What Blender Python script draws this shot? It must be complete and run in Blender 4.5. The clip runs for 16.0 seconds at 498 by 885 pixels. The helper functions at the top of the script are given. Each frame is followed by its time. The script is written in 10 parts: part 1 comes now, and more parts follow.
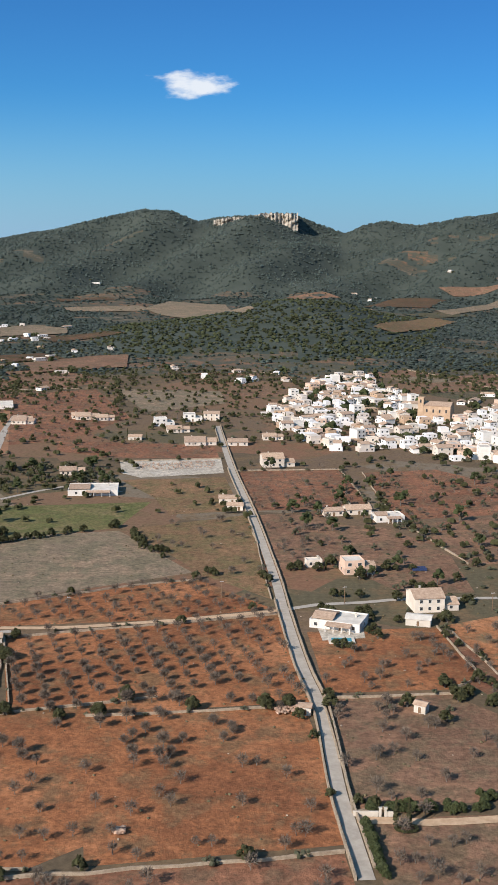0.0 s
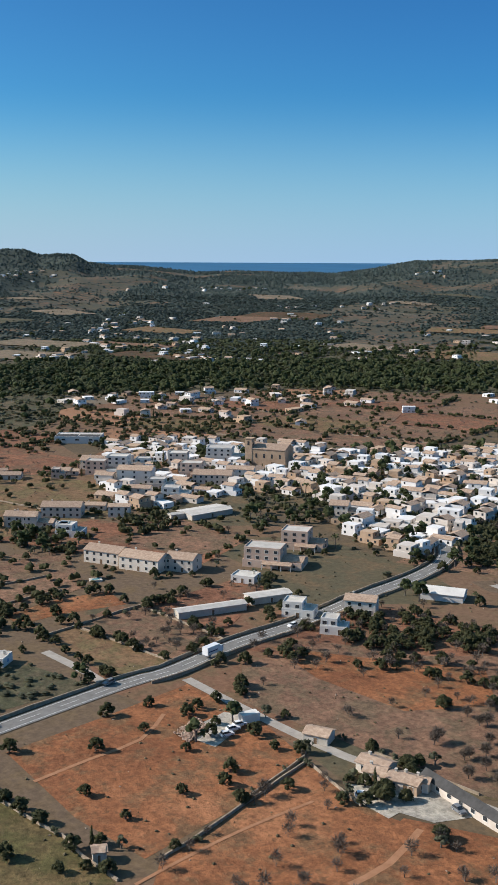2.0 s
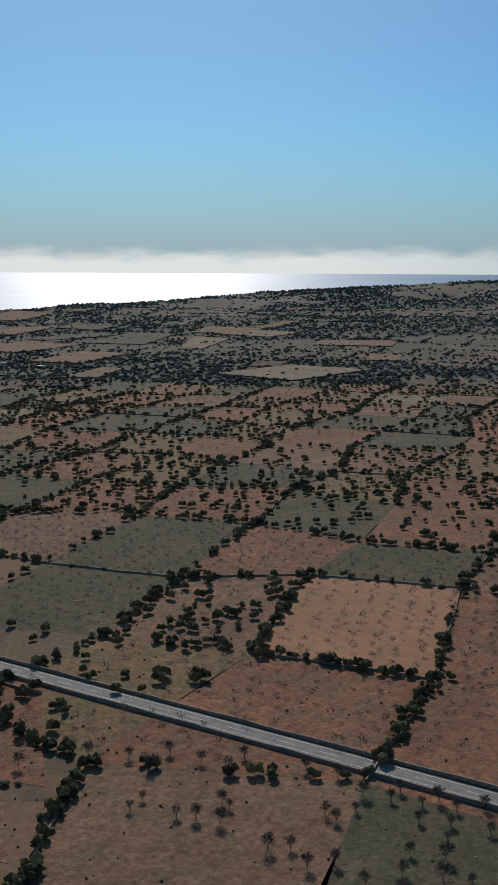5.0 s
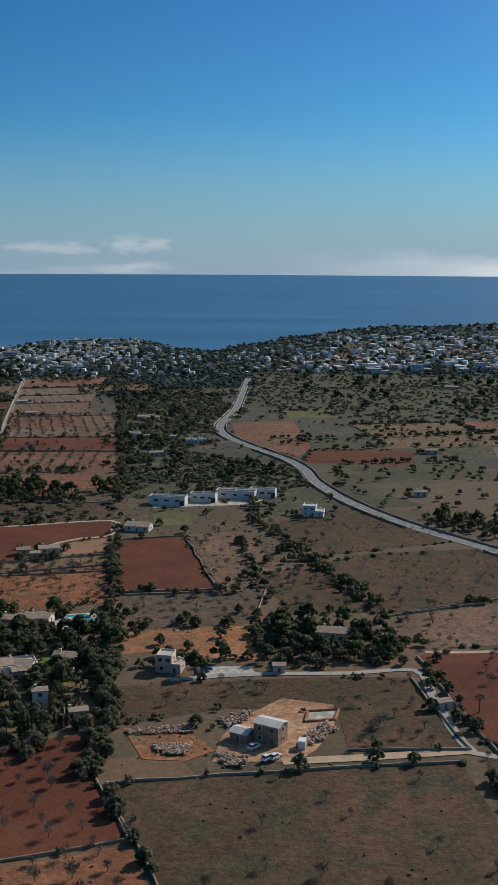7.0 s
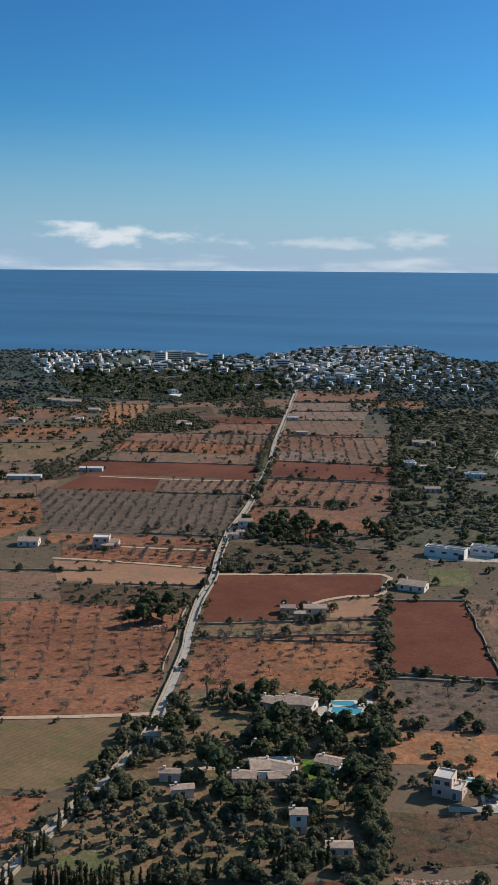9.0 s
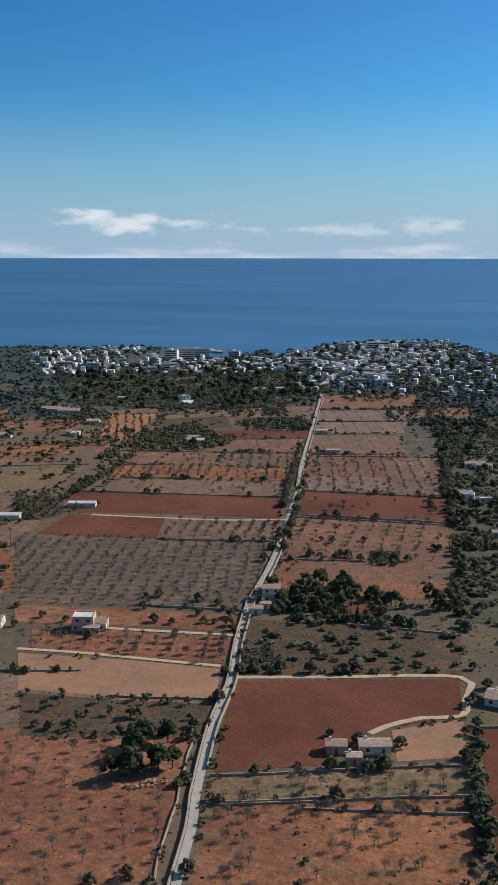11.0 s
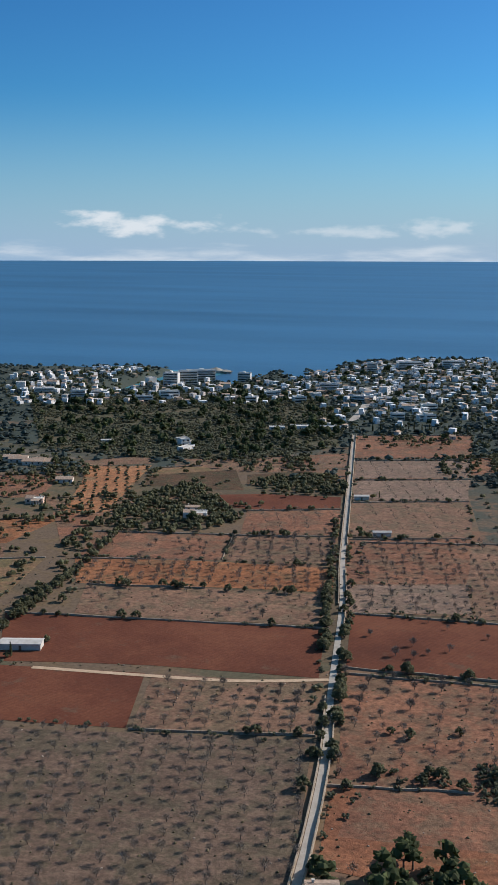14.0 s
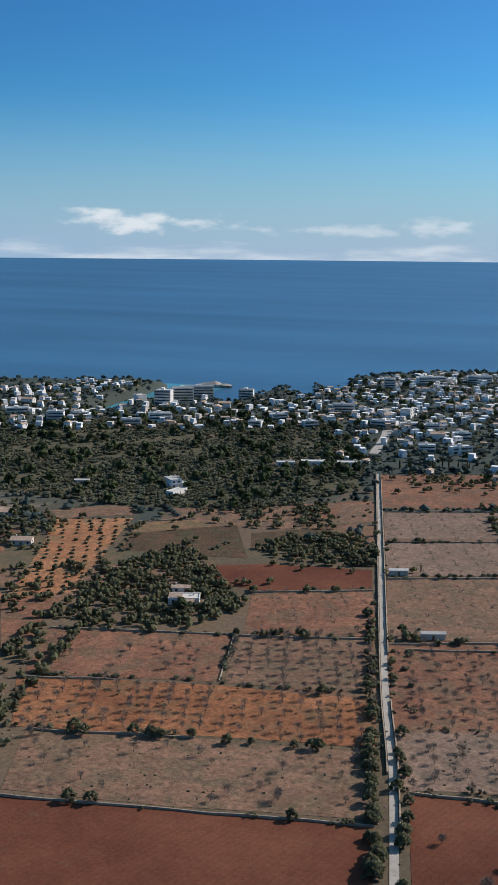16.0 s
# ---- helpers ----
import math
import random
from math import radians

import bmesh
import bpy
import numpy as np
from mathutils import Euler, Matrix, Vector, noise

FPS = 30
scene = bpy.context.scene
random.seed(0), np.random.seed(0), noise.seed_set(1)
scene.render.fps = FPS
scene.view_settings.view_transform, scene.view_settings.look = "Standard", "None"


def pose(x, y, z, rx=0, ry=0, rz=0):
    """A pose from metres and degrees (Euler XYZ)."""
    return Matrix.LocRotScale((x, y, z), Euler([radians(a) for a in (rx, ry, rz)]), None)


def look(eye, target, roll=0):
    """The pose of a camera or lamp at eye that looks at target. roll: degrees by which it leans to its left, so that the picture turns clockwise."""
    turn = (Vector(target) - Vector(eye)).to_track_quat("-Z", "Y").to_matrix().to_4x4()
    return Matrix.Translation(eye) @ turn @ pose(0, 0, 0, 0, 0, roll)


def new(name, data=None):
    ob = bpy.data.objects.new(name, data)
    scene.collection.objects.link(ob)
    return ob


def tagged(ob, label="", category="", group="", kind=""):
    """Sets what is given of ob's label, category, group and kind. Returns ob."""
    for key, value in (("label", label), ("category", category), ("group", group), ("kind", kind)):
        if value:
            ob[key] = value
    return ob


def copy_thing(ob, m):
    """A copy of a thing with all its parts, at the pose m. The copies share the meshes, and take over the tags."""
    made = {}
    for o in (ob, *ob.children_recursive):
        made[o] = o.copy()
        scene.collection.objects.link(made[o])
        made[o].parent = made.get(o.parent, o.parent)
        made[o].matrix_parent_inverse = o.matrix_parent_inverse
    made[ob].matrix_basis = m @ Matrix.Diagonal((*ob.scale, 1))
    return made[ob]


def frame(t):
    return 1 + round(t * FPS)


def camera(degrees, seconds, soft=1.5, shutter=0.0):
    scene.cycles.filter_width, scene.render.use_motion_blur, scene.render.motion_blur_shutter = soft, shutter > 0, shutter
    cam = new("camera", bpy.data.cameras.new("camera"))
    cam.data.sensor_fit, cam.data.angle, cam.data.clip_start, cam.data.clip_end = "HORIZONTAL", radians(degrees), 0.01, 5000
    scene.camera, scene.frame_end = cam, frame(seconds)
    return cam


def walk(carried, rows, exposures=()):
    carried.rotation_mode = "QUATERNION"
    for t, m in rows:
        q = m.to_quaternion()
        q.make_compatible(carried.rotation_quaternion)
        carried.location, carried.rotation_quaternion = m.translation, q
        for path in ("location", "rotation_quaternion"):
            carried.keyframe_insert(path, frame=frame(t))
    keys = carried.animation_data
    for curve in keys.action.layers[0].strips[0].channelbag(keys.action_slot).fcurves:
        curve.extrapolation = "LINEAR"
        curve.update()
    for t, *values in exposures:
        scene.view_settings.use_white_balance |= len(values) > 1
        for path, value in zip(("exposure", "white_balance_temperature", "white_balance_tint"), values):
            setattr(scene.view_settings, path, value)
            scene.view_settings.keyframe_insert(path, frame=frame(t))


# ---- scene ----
cam = camera(25.46, 16.0, soft=1.5)

# The place is laid out in round metres of the plan; UNIT is the length of one of them.
UNIT = 0.505

PATH = [
    (0, 0.00, 0.00, 131.41, 80.272, -0.501, 0.086),
    (0.5, -1.05, -0.13, 131.42, 80.272, -0.378, 12.860),
    (1, -2.23, -0.50, 131.42, 80.299, -0.333, 25.614),
    (1.5, -3.28, -1.12, 131.43, 80.327, -0.341, 38.444),
    (2, -4.12, -2.03, 131.44, 80.355, -0.281, 51.239),
    (2.5, -4.69, -2.94, 131.43, 80.453, -0.163, 64.090),
    (3, -4.90, -4.11, 131.43, 80.602, -0.140, 77.107),
    (3.5, -5.01, -5.11, 131.43, 80.720, -0.126, 90.104),
    (3.7, -5.24, -5.47, 131.43, 80.762, -0.135, 95.544),
    (4.4, -5.24, -5.47, 131.44, 80.839, -0.209, 114.123),
    (5.1, -5.24, -5.47, 131.45, 80.917, -0.284, 132.701),
    (5.8, -5.24, -5.47, 131.46, 80.994, -0.359, 151.279),
    (6, -4.98, -5.58, 131.46, 80.982, -0.286, 156.895),
    (6.5, -4.27, -5.62, 131.44, 81.005, -0.194, 170.451),
    (7, -3.54, -5.41, 131.42, 81.035, -0.199, 184.107),
    (7.5, -2.85, -5.42, 131.43, 81.034, -0.348, 194.366),
    (8, -2.44, -5.05, 134.13, 80.912, -0.406, 197.327),
    (8.5, 1.75, -26.88, 140.03, 80.974, -0.470, 197.558),
    (9, 11.05, -56.33, 147.90, 80.750, -0.443, 198.156),
    (9.2, 15.06, -68.67, 148.38, 80.611, -0.387, 198.147),
    (10.2, 39.88, -135.72, 149.11, 80.341, -0.239, 198.554),
    (11.3, 67.19, -209.49, 149.92, 80.044, -0.076, 199.001),
    (11.5, 72.65, -223.41, 149.99, 80.046, -0.107, 199.005),
    (12, 86.38, -259.21, 150.18, 80.057, -0.081, 199.065),
    (12.5, 99.45, -294.63, 150.35, 80.088, -0.141, 199.213),
    (13, 111.12, -326.68, 150.97, 80.161, -0.127, 199.305),
    (13.5, 124.09, -361.60, 152.47, 80.199, -0.149, 199.359),
    (14, 137.43, -396.96, 154.22, 80.185, -0.170, 199.337),
    (14.5, 150.90, -433.83, 155.11, 80.178, -0.199, 199.341),
    (15, 164.63, -469.88, 156.51, 80.164, -0.361, 199.309),
    (15.5, 178.24, -506.40, 156.89, 80.141, -0.383, 199.305),
    (16, 192.34, -542.69, 157.04, 80.093, -0.554, 199.345),
]
walk(cam, [(t, pose(x * UNIT, y * UNIT, z * UNIT, tilt, roll, yaw)) for t, x, y, z, tilt, roll, yaw in PATH],
     exposures=[(0.0, 0.17, 6900, 15), (1.0, 0.13, 6750, 13), (2.0, 0.11, 6700, 12), (3.5, -0.26, 6550, 12), (5.8, -0.92, 6600, 12), (6.2, -0.88, 6600, 12), (6.6, -0.74, 6550, 12),
                (7.0, -0.55, 6500, 11), (8.0, -0.16, 6500, 13), (16.0, -0.12, 6500, 14)])

# ---- daylight ----
SUN_YAW, SUN_UP = 136.0, 32.0
sun_way = Vector((-math.sin(radians(SUN_YAW)) * math.cos(radians(SUN_UP)),
                  math.cos(radians(SUN_YAW)) * math.cos(radians(SUN_UP)), math.sin(radians(SUN_UP))))
sun_data = bpy.data.lights.new("sun", "SUN")
sun_data.energy, sun_data.angle, sun_data.color = 5.3, radians(0.53), (1.0, 0.95, 0.88)
sun = new("sun", sun_data)
sun.matrix_world = look(sun_way * 100, (0, 0, 0))

world = bpy.data.worlds.new("sky")
world.use_nodes = True
scene.world = world


def sky_nodes():
    nt = world.node_tree
    nt.nodes.clear()
    out = nt.nodes.new("ShaderNodeOutputWorld")
    bg = nt.nodes.new("ShaderNodeBackground")
    sky = nt.nodes.new("ShaderNodeTexSky")
    sky.sky_type, sky.sun_disc = "NISHITA", False
    sky.sun_elevation = radians(SUN_UP)
    sky.sun_rotation = radians(-SUN_YAW)
    sky.altitude, sky.air_density, sky.dust_density, sky.ozone_density = 130, 1.0, 0.35, 4.0
    bg.inputs["Strength"].default_value = SKY_LIGHT
    deep = nt.nodes.new("ShaderNodeMix")
    deep.data_type, deep.blend_type = "RGBA", "MULTIPLY"
    deep.inputs["Factor"].default_value = 1.0
    deep.inputs["B"].default_value = (8.0, 11.8, 12.3, 1.0)
    dim = nt.nodes.new("ShaderNodeMix")
    dim.data_type, dim.blend_type = "RGBA", "MULTIPLY"
    dim.inputs["Factor"].default_value = 1.0
    dim.inputs["B"].default_value = (0.070, 0.101, 0.115, 1.0)
    clear = nt.nodes.new("ShaderNodeGamma")
    clear.inputs["Gamma"].default_value = 1.38
    nt.links.new(sky.outputs[0], dim.inputs["A"])
    nt.links.new(dim.outputs["Result"], clear.inputs["Color"])
    co = nt.nodes.new("ShaderNodeTexCoord").outputs["Generated"]

    def maths(kind, a_, b_):
        n_ = nt.nodes.new("ShaderNodeMath")
        n_.operation = kind
        for k, q in enumerate((a_, b_)):
            if isinstance(q, (int, float)):
                n_.inputs[k].default_value = q
            else:
                nt.links.new(q, n_.inputs[k])
        return n_.outputs[0]

    def spread(source, a0, a1, b0, b1, kind="LINEAR"):
        n_ = nt.nodes.new("ShaderNodeMapRange")
        n_.interpolation_type = kind
        for key, q in (("From Min", a0), ("From Max", a1), ("To Min", b0), ("To Max", b1)):
            n_.inputs[key].default_value = q
        nt.links.new(source, n_.inputs["Value"])
        return n_.outputs[0]

    def puffs(scale_, detail):
        m_ = nt.nodes.new("ShaderNodeMapping")
        m_.inputs["Scale"].default_value = scale_
        nt.links.new(co, m_.inputs[0])
        return noise_tex(nt, 1.0, detail, 0.55, m_.outputs[0]).outputs["Fac"]

    sep = nt.nodes.new("ShaderNodeSeparateXYZ")
    nt.links.new(co, sep.inputs[0])
    # the unseen sky towards the zenith is brightened and whitened to fill the shade
    full = nt.nodes.new("ShaderNodeMix")
    full.data_type = "RGBA"
    nt.links.new(spread(sep.outputs["Z"], 0.3, 0.72, 0.0, 0.9, "SMOOTHSTEP"), full.inputs["Factor"])
    nt.links.new(clear.outputs[0], full.inputs["A"])
    nt.links.new(blend(nt, "MULTIPLY", 1.0, sky.outputs[0], (0.172, 0.166, 0.134)), full.inputs["B"])
    nt.links.new(full.outputs["Result"], deep.inputs["A"])
    # a low bank of cloud over the sea, thin elsewhere
    bank = maths("ADD", puffs((9.0, 9.0, 60.0), 7.0), spread(sep.outputs["Z"], 0.0, 0.05, 0.03, -0.36))
    bank = maths("ADD", bank, spread(sep.outputs["Y"], 0.5, -0.7, -0.34, 0.0))
    cover = spread(bank, 0.50, 0.82, 0.0, 0.8, "SMOOTHSTEP")

    def cloud(at, up, wide, tall, thick):
        """One cloud at a bearing and a height in degrees, with ragged edges."""
        d = Vector((-math.sin(radians(at)) * math.cos(radians(up)), math.cos(radians(at)) * math.cos(radians(up)), math.sin(radians(up))))
        m_ = nt.nodes.new("ShaderNodeVectorMath")
        m_.operation = "SUBTRACT"
        m_.inputs[1].default_value = d
        nt.links.new(co, m_.inputs[0])
        s_ = nt.nodes.new("ShaderNodeVectorMath")
        s_.operation = "MULTIPLY"
        s_.inputs[1].default_value = (1 / radians(wide), 1 / radians(wide), 1 / radians(tall))
        nt.links.new(m_.outputs[0], s_.inputs[0])
        l_ = nt.nodes.new("ShaderNodeVectorMath")
        l_.operation = "LENGTH"
        nt.links.new(s_.outputs[0], l_.inputs[0])
        body = maths("ADD", maths("SUBTRACT", 1.0, l_.outputs["Value"]), maths("MULTIPLY", maths("SUBTRACT", puffs((34.0, 34.0, 95.0), 7.0), 0.5), 2.8))
        return spread(body, 0.0, 0.9, 0.0, thick, "SMOOTHSTEP")

    for at, up, wide, tall, thick in ((2.9, 8.2, 1.8, 0.6, 0.8), (206.8, 1.6, 2.2, 0.6, 0.85), (205.0, 1.35, 2.6, 0.72, 0.85), (202.2, 1.36, 2.4, 0.46, 0.7), (198.6, 1.05, 1.1, 0.3, 0.4),
                                      (194.3, 1.0, 3.4, 0.34, 0.45), (190.2, 1.2, 2.4, 0.45, 0.5), (77.7, 3.3, 1.5, 0.2, 0.3)):
        cover = maths("MAXIMUM", cover, cloud(at, up, wide, tall, thick))
    haze = nt.nodes.new("ShaderNodeMix")
    haze.data_type = "RGBA"
    haze.inputs["B"].default_value = (4.6, 6.4, 8.6, 1.0)
    nt.links.new(spread(sep.outputs["Z"], -0.03, 0.145, 0.92, 0.0, "SMOOTHSTEP"), haze.inputs["Factor"])
    nt.links.new(deep.outputs["Result"], haze.inputs["A"])
    # the paler sky round the sun
    dot = nt.nodes.new("ShaderNodeVectorMath")
    dot.operation = "DOT_PRODUCT"
    dot.inputs[1].default_value = sun_way
    nt.links.new(co, dot.inputs[0])
    glow = nt.nodes.new("ShaderNodeMix")
    glow.data_type = "RGBA"
    glow.inputs["B"].default_value = (7.4, 10.8, 13.9, 1.0)
    nt.links.new(spread(dot.outputs["Value"], 0.74, 1.0, 0.0, 0.42, "SMOOTHSTEP"), glow.inputs["Factor"])
    nt.links.new(haze.outputs["Result"], glow.inputs["A"])
    low = maths("MULTIPLY", spread(maths("ADD", sep.outputs["Z"], maths("MULTIPLY", puffs((22.0, 22.0, 90.0), 5.0), 0.022)), 0.012, 0.03, 0.85, 0.0, "SMOOTHSTEP"), maths("MULTIPLY", spread(dot.outputs["Value"], 0.56, 0.86, 0.0, 1.0, "SMOOTHSTEP"), spread(sep.outputs["Y"], -0.12, -0.6, 0.0, 1.0)))
    mix = nt.nodes.new("ShaderNodeMix")
    mix.data_type = "RGBA"
    mix.inputs["B"].default_value = (9.6, 10.4, 10.8, 1.0)
    nt.links.new(cover, mix.inputs["Factor"])
    # the sky is bluer beside the sun and deepest away from it
    side = blend(nt, "MULTIPLY", spread(dot.outputs["Value"], 0.4, -0.1, 0.0, 1.0, "SMOOTHSTEP"), glow.outputs["Result"], (0.83, 0.96, 1.05))
    away = blend(nt, "MULTIPLY", spread(dot.outputs["Value"], -0.1, -0.75, 0.0, 1.0, "SMOOTHSTEP"), side, (0.70, 0.75, 0.79))
    # and warmer towards it
    pale = blend(nt, "MULTIPLY", spread(dot.outputs["Value"], 0.3, 0.85, 0.0, 1.0, "SMOOTHSTEP"), away, (1.13, 1.01, 1.0))
    nt.links.new(pale, mix.inputs["A"])
    band = nt.nodes.new("ShaderNodeMix")
    band.data_type = "RGBA"
    band.inputs["B"].default_value = (16.0, 16.8, 16.4, 1.0)
    nt.links.new(low, band.inputs["Factor"])
    nt.links.new(mix.outputs["Result"], band.inputs["A"])
    nt.links.new(band.outputs["Result"], bg.inputs["Color"])
    nt.links.new(bg.outputs[0], out.inputs["Surface"])


SKY_LIGHT = 0.086


# ---- materials ----
def mat(name, rough=0.9, spec=0.3, metal=0.0):
    m = bpy.data.materials.new(name)
    m.use_nodes = True
    b = m.node_tree.nodes["Principled BSDF"]
    b.inputs["Roughness"].default_value = rough
    b.inputs["Specular IOR Level"].default_value = spec
    b.inputs["Metallic"].default_value = metal
    return m, m.node_tree, b


def noise_tex(nt, scale, detail=4.0, rough=0.6, vector=None):
    n = nt.nodes.new("ShaderNodeTexNoise")
    n.inputs["Scale"].default_value = scale
    n.inputs["Detail"].default_value = detail
    n.inputs["Roughness"].default_value = rough
    if vector is not None:
        nt.links.new(vector, n.inputs["Vector"])
    return n


def blend(nt, kind, fac, a, b):
    m = nt.nodes.new("ShaderNodeMix")
    m.data_type, m.blend_type = "RGBA", kind
    for value, key in ((fac, "Factor"), (a, "A"), (b, "B")):
        if isinstance(value, (int, float)):
            m.inputs[key].default_value = value
        elif isinstance(value, tuple):
            m.inputs[key].default_value = (*value, 1.0)
        else:
            nt.links.new(value, m.inputs[key])
    return m.outputs["Result"]


sky_nodes()


def ramp(nt, source, stops):
    r = nt.nodes.new("ShaderNodeValToRGB")
    e = r.color_ramp.elements
    while len(e) < len(stops):
        e.new(0.5)
    for k, (at, c) in zip(e, stops):
        k.position, k.color = at, (*c, 1.0)
    nt.links.new(source, r.inputs[0])
    return r


def metres(nt):
    """World position in metres of the plan, the same for every object."""
    m = nt.nodes.new("ShaderNodeVectorMath")
    m.operation = "SCALE"
    m.inputs["Scale"].default_value = 1 / UNIT
    nt.links.new(nt.nodes.new("ShaderNodeNewGeometry").outputs["Position"], m.inputs[0])
    return m.outputs[0]


def soil(name, dark, mid, light, weed, weedy, furrow=0.0, angle=0.0, pale=None):
    """Bare or grassy field: patches of some tens of metres, tufts and clods of a metre, and plough lines where furrow > 0."""
    m, nt, b = mat(name, 0.95, 0.1)
    at = metres(nt)
    broad = noise_tex(nt, 0.022, 5.0, 0.62, at)
    col = ramp(nt, broad.outputs["Fac"], ((0.34, dark), (0.5, mid), (0.66, light))).outputs[0]
    tuft = noise_tex(nt, 0.075, 6.0, 0.72, at)
    mask = ramp(nt, tuft.outputs["Fac"], ((0.62 - weedy * 0.3, (0, 0, 0)), (0.72 - weedy * 0.3, (1, 1, 1))))
    col = blend(nt, "MIX", mask.outputs[0], col, weed)
    clod = noise_tex(nt, 0.55, 5.0, 0.75, at)
    tone = ramp(nt, clod.outputs["Fac"], ((0.3, (0.5, 0.5, 0.5)), (0.52, (1.0, 1.0, 1.0)), (0.72, (1.5, 1.46, 1.4))))
    col = blend(nt, "MULTIPLY", 0.3 if furrow else 0.9, col, tone.outputs[0])
    mottle = noise_tex(nt, 0.2, 4.0, 0.7, at)
    tone = ramp(nt, mottle.outputs["Fac"], ((0.32, (0.72, 0.72, 0.74)), (0.68, (1.26, 1.24, 1.2))))
    col = blend(nt, "MULTIPLY", 0.35 if furrow else 0.9, col, tone.outputs[0])
    weeds_ = noise_tex(nt, 0.42, 3.0, 0.6, at)
    spot = ramp(nt, weeds_.outputs["Fac"], ((0.58, (0, 0, 0)), (0.66, (1, 1, 1))))
    dim_ = nt.nodes.new("ShaderNodeMath")
    dim_.operation = "MULTIPLY"
    dim_.inputs[1].default_value = 0.15 if furrow else 0.6
    nt.links.new(spot.outputs[0], dim_.inputs[0])
    col = blend(nt, "MIX", dim_.outputs[0], col, tuple(c_ * 0.62 for c_ in weed))
    if pale:
        stone = noise_tex(nt, 0.11, 8.0, 0.78, at)
        spot = ramp(nt, stone.outputs["Fac"], ((0.63, (0, 0, 0)), (0.70, (1, 1, 1))))
        col = blend(nt, "MIX", spot.outputs[0], col, pale)
    if furrow:
        turn = nt.nodes.new("ShaderNodeMapping")
        turn.inputs["Rotation"].default_value = (0, 0, angle)
        nt.links.new(at, turn.inputs[0])
        wave = nt.nodes.new("ShaderNodeTexWave")
        wave.inputs["Scale"].default_value = 0.16
        wave.inputs["Distortion"].default_value = 1.2
        wave.inputs["Detail Scale"].default_value = 0.3
        nt.links.new(turn.outputs[0], wave.inputs["Vector"])
        line = ramp(nt, wave.outputs["Fac"], ((0.2, (0.86, 0.86, 0.86)), (0.8, (1.1, 1.1, 1.1))))
        col = blend(nt, "MULTIPLY", furrow, col, line.outputs[0])
    nt.links.new(col, b.inputs["Base Color"])
    bump = nt.nodes.new("ShaderNodeBump")
    bump.inputs["Strength"].default_value, bump.inputs["Distance"].default_value = 0.3 if furrow else 0.55, 0.4
    nt.links.new(clod.outputs["Fac"], bump.inputs["Height"])
    nt.links.new(bump.outputs[0], b.inputs["Normal"])
    return m


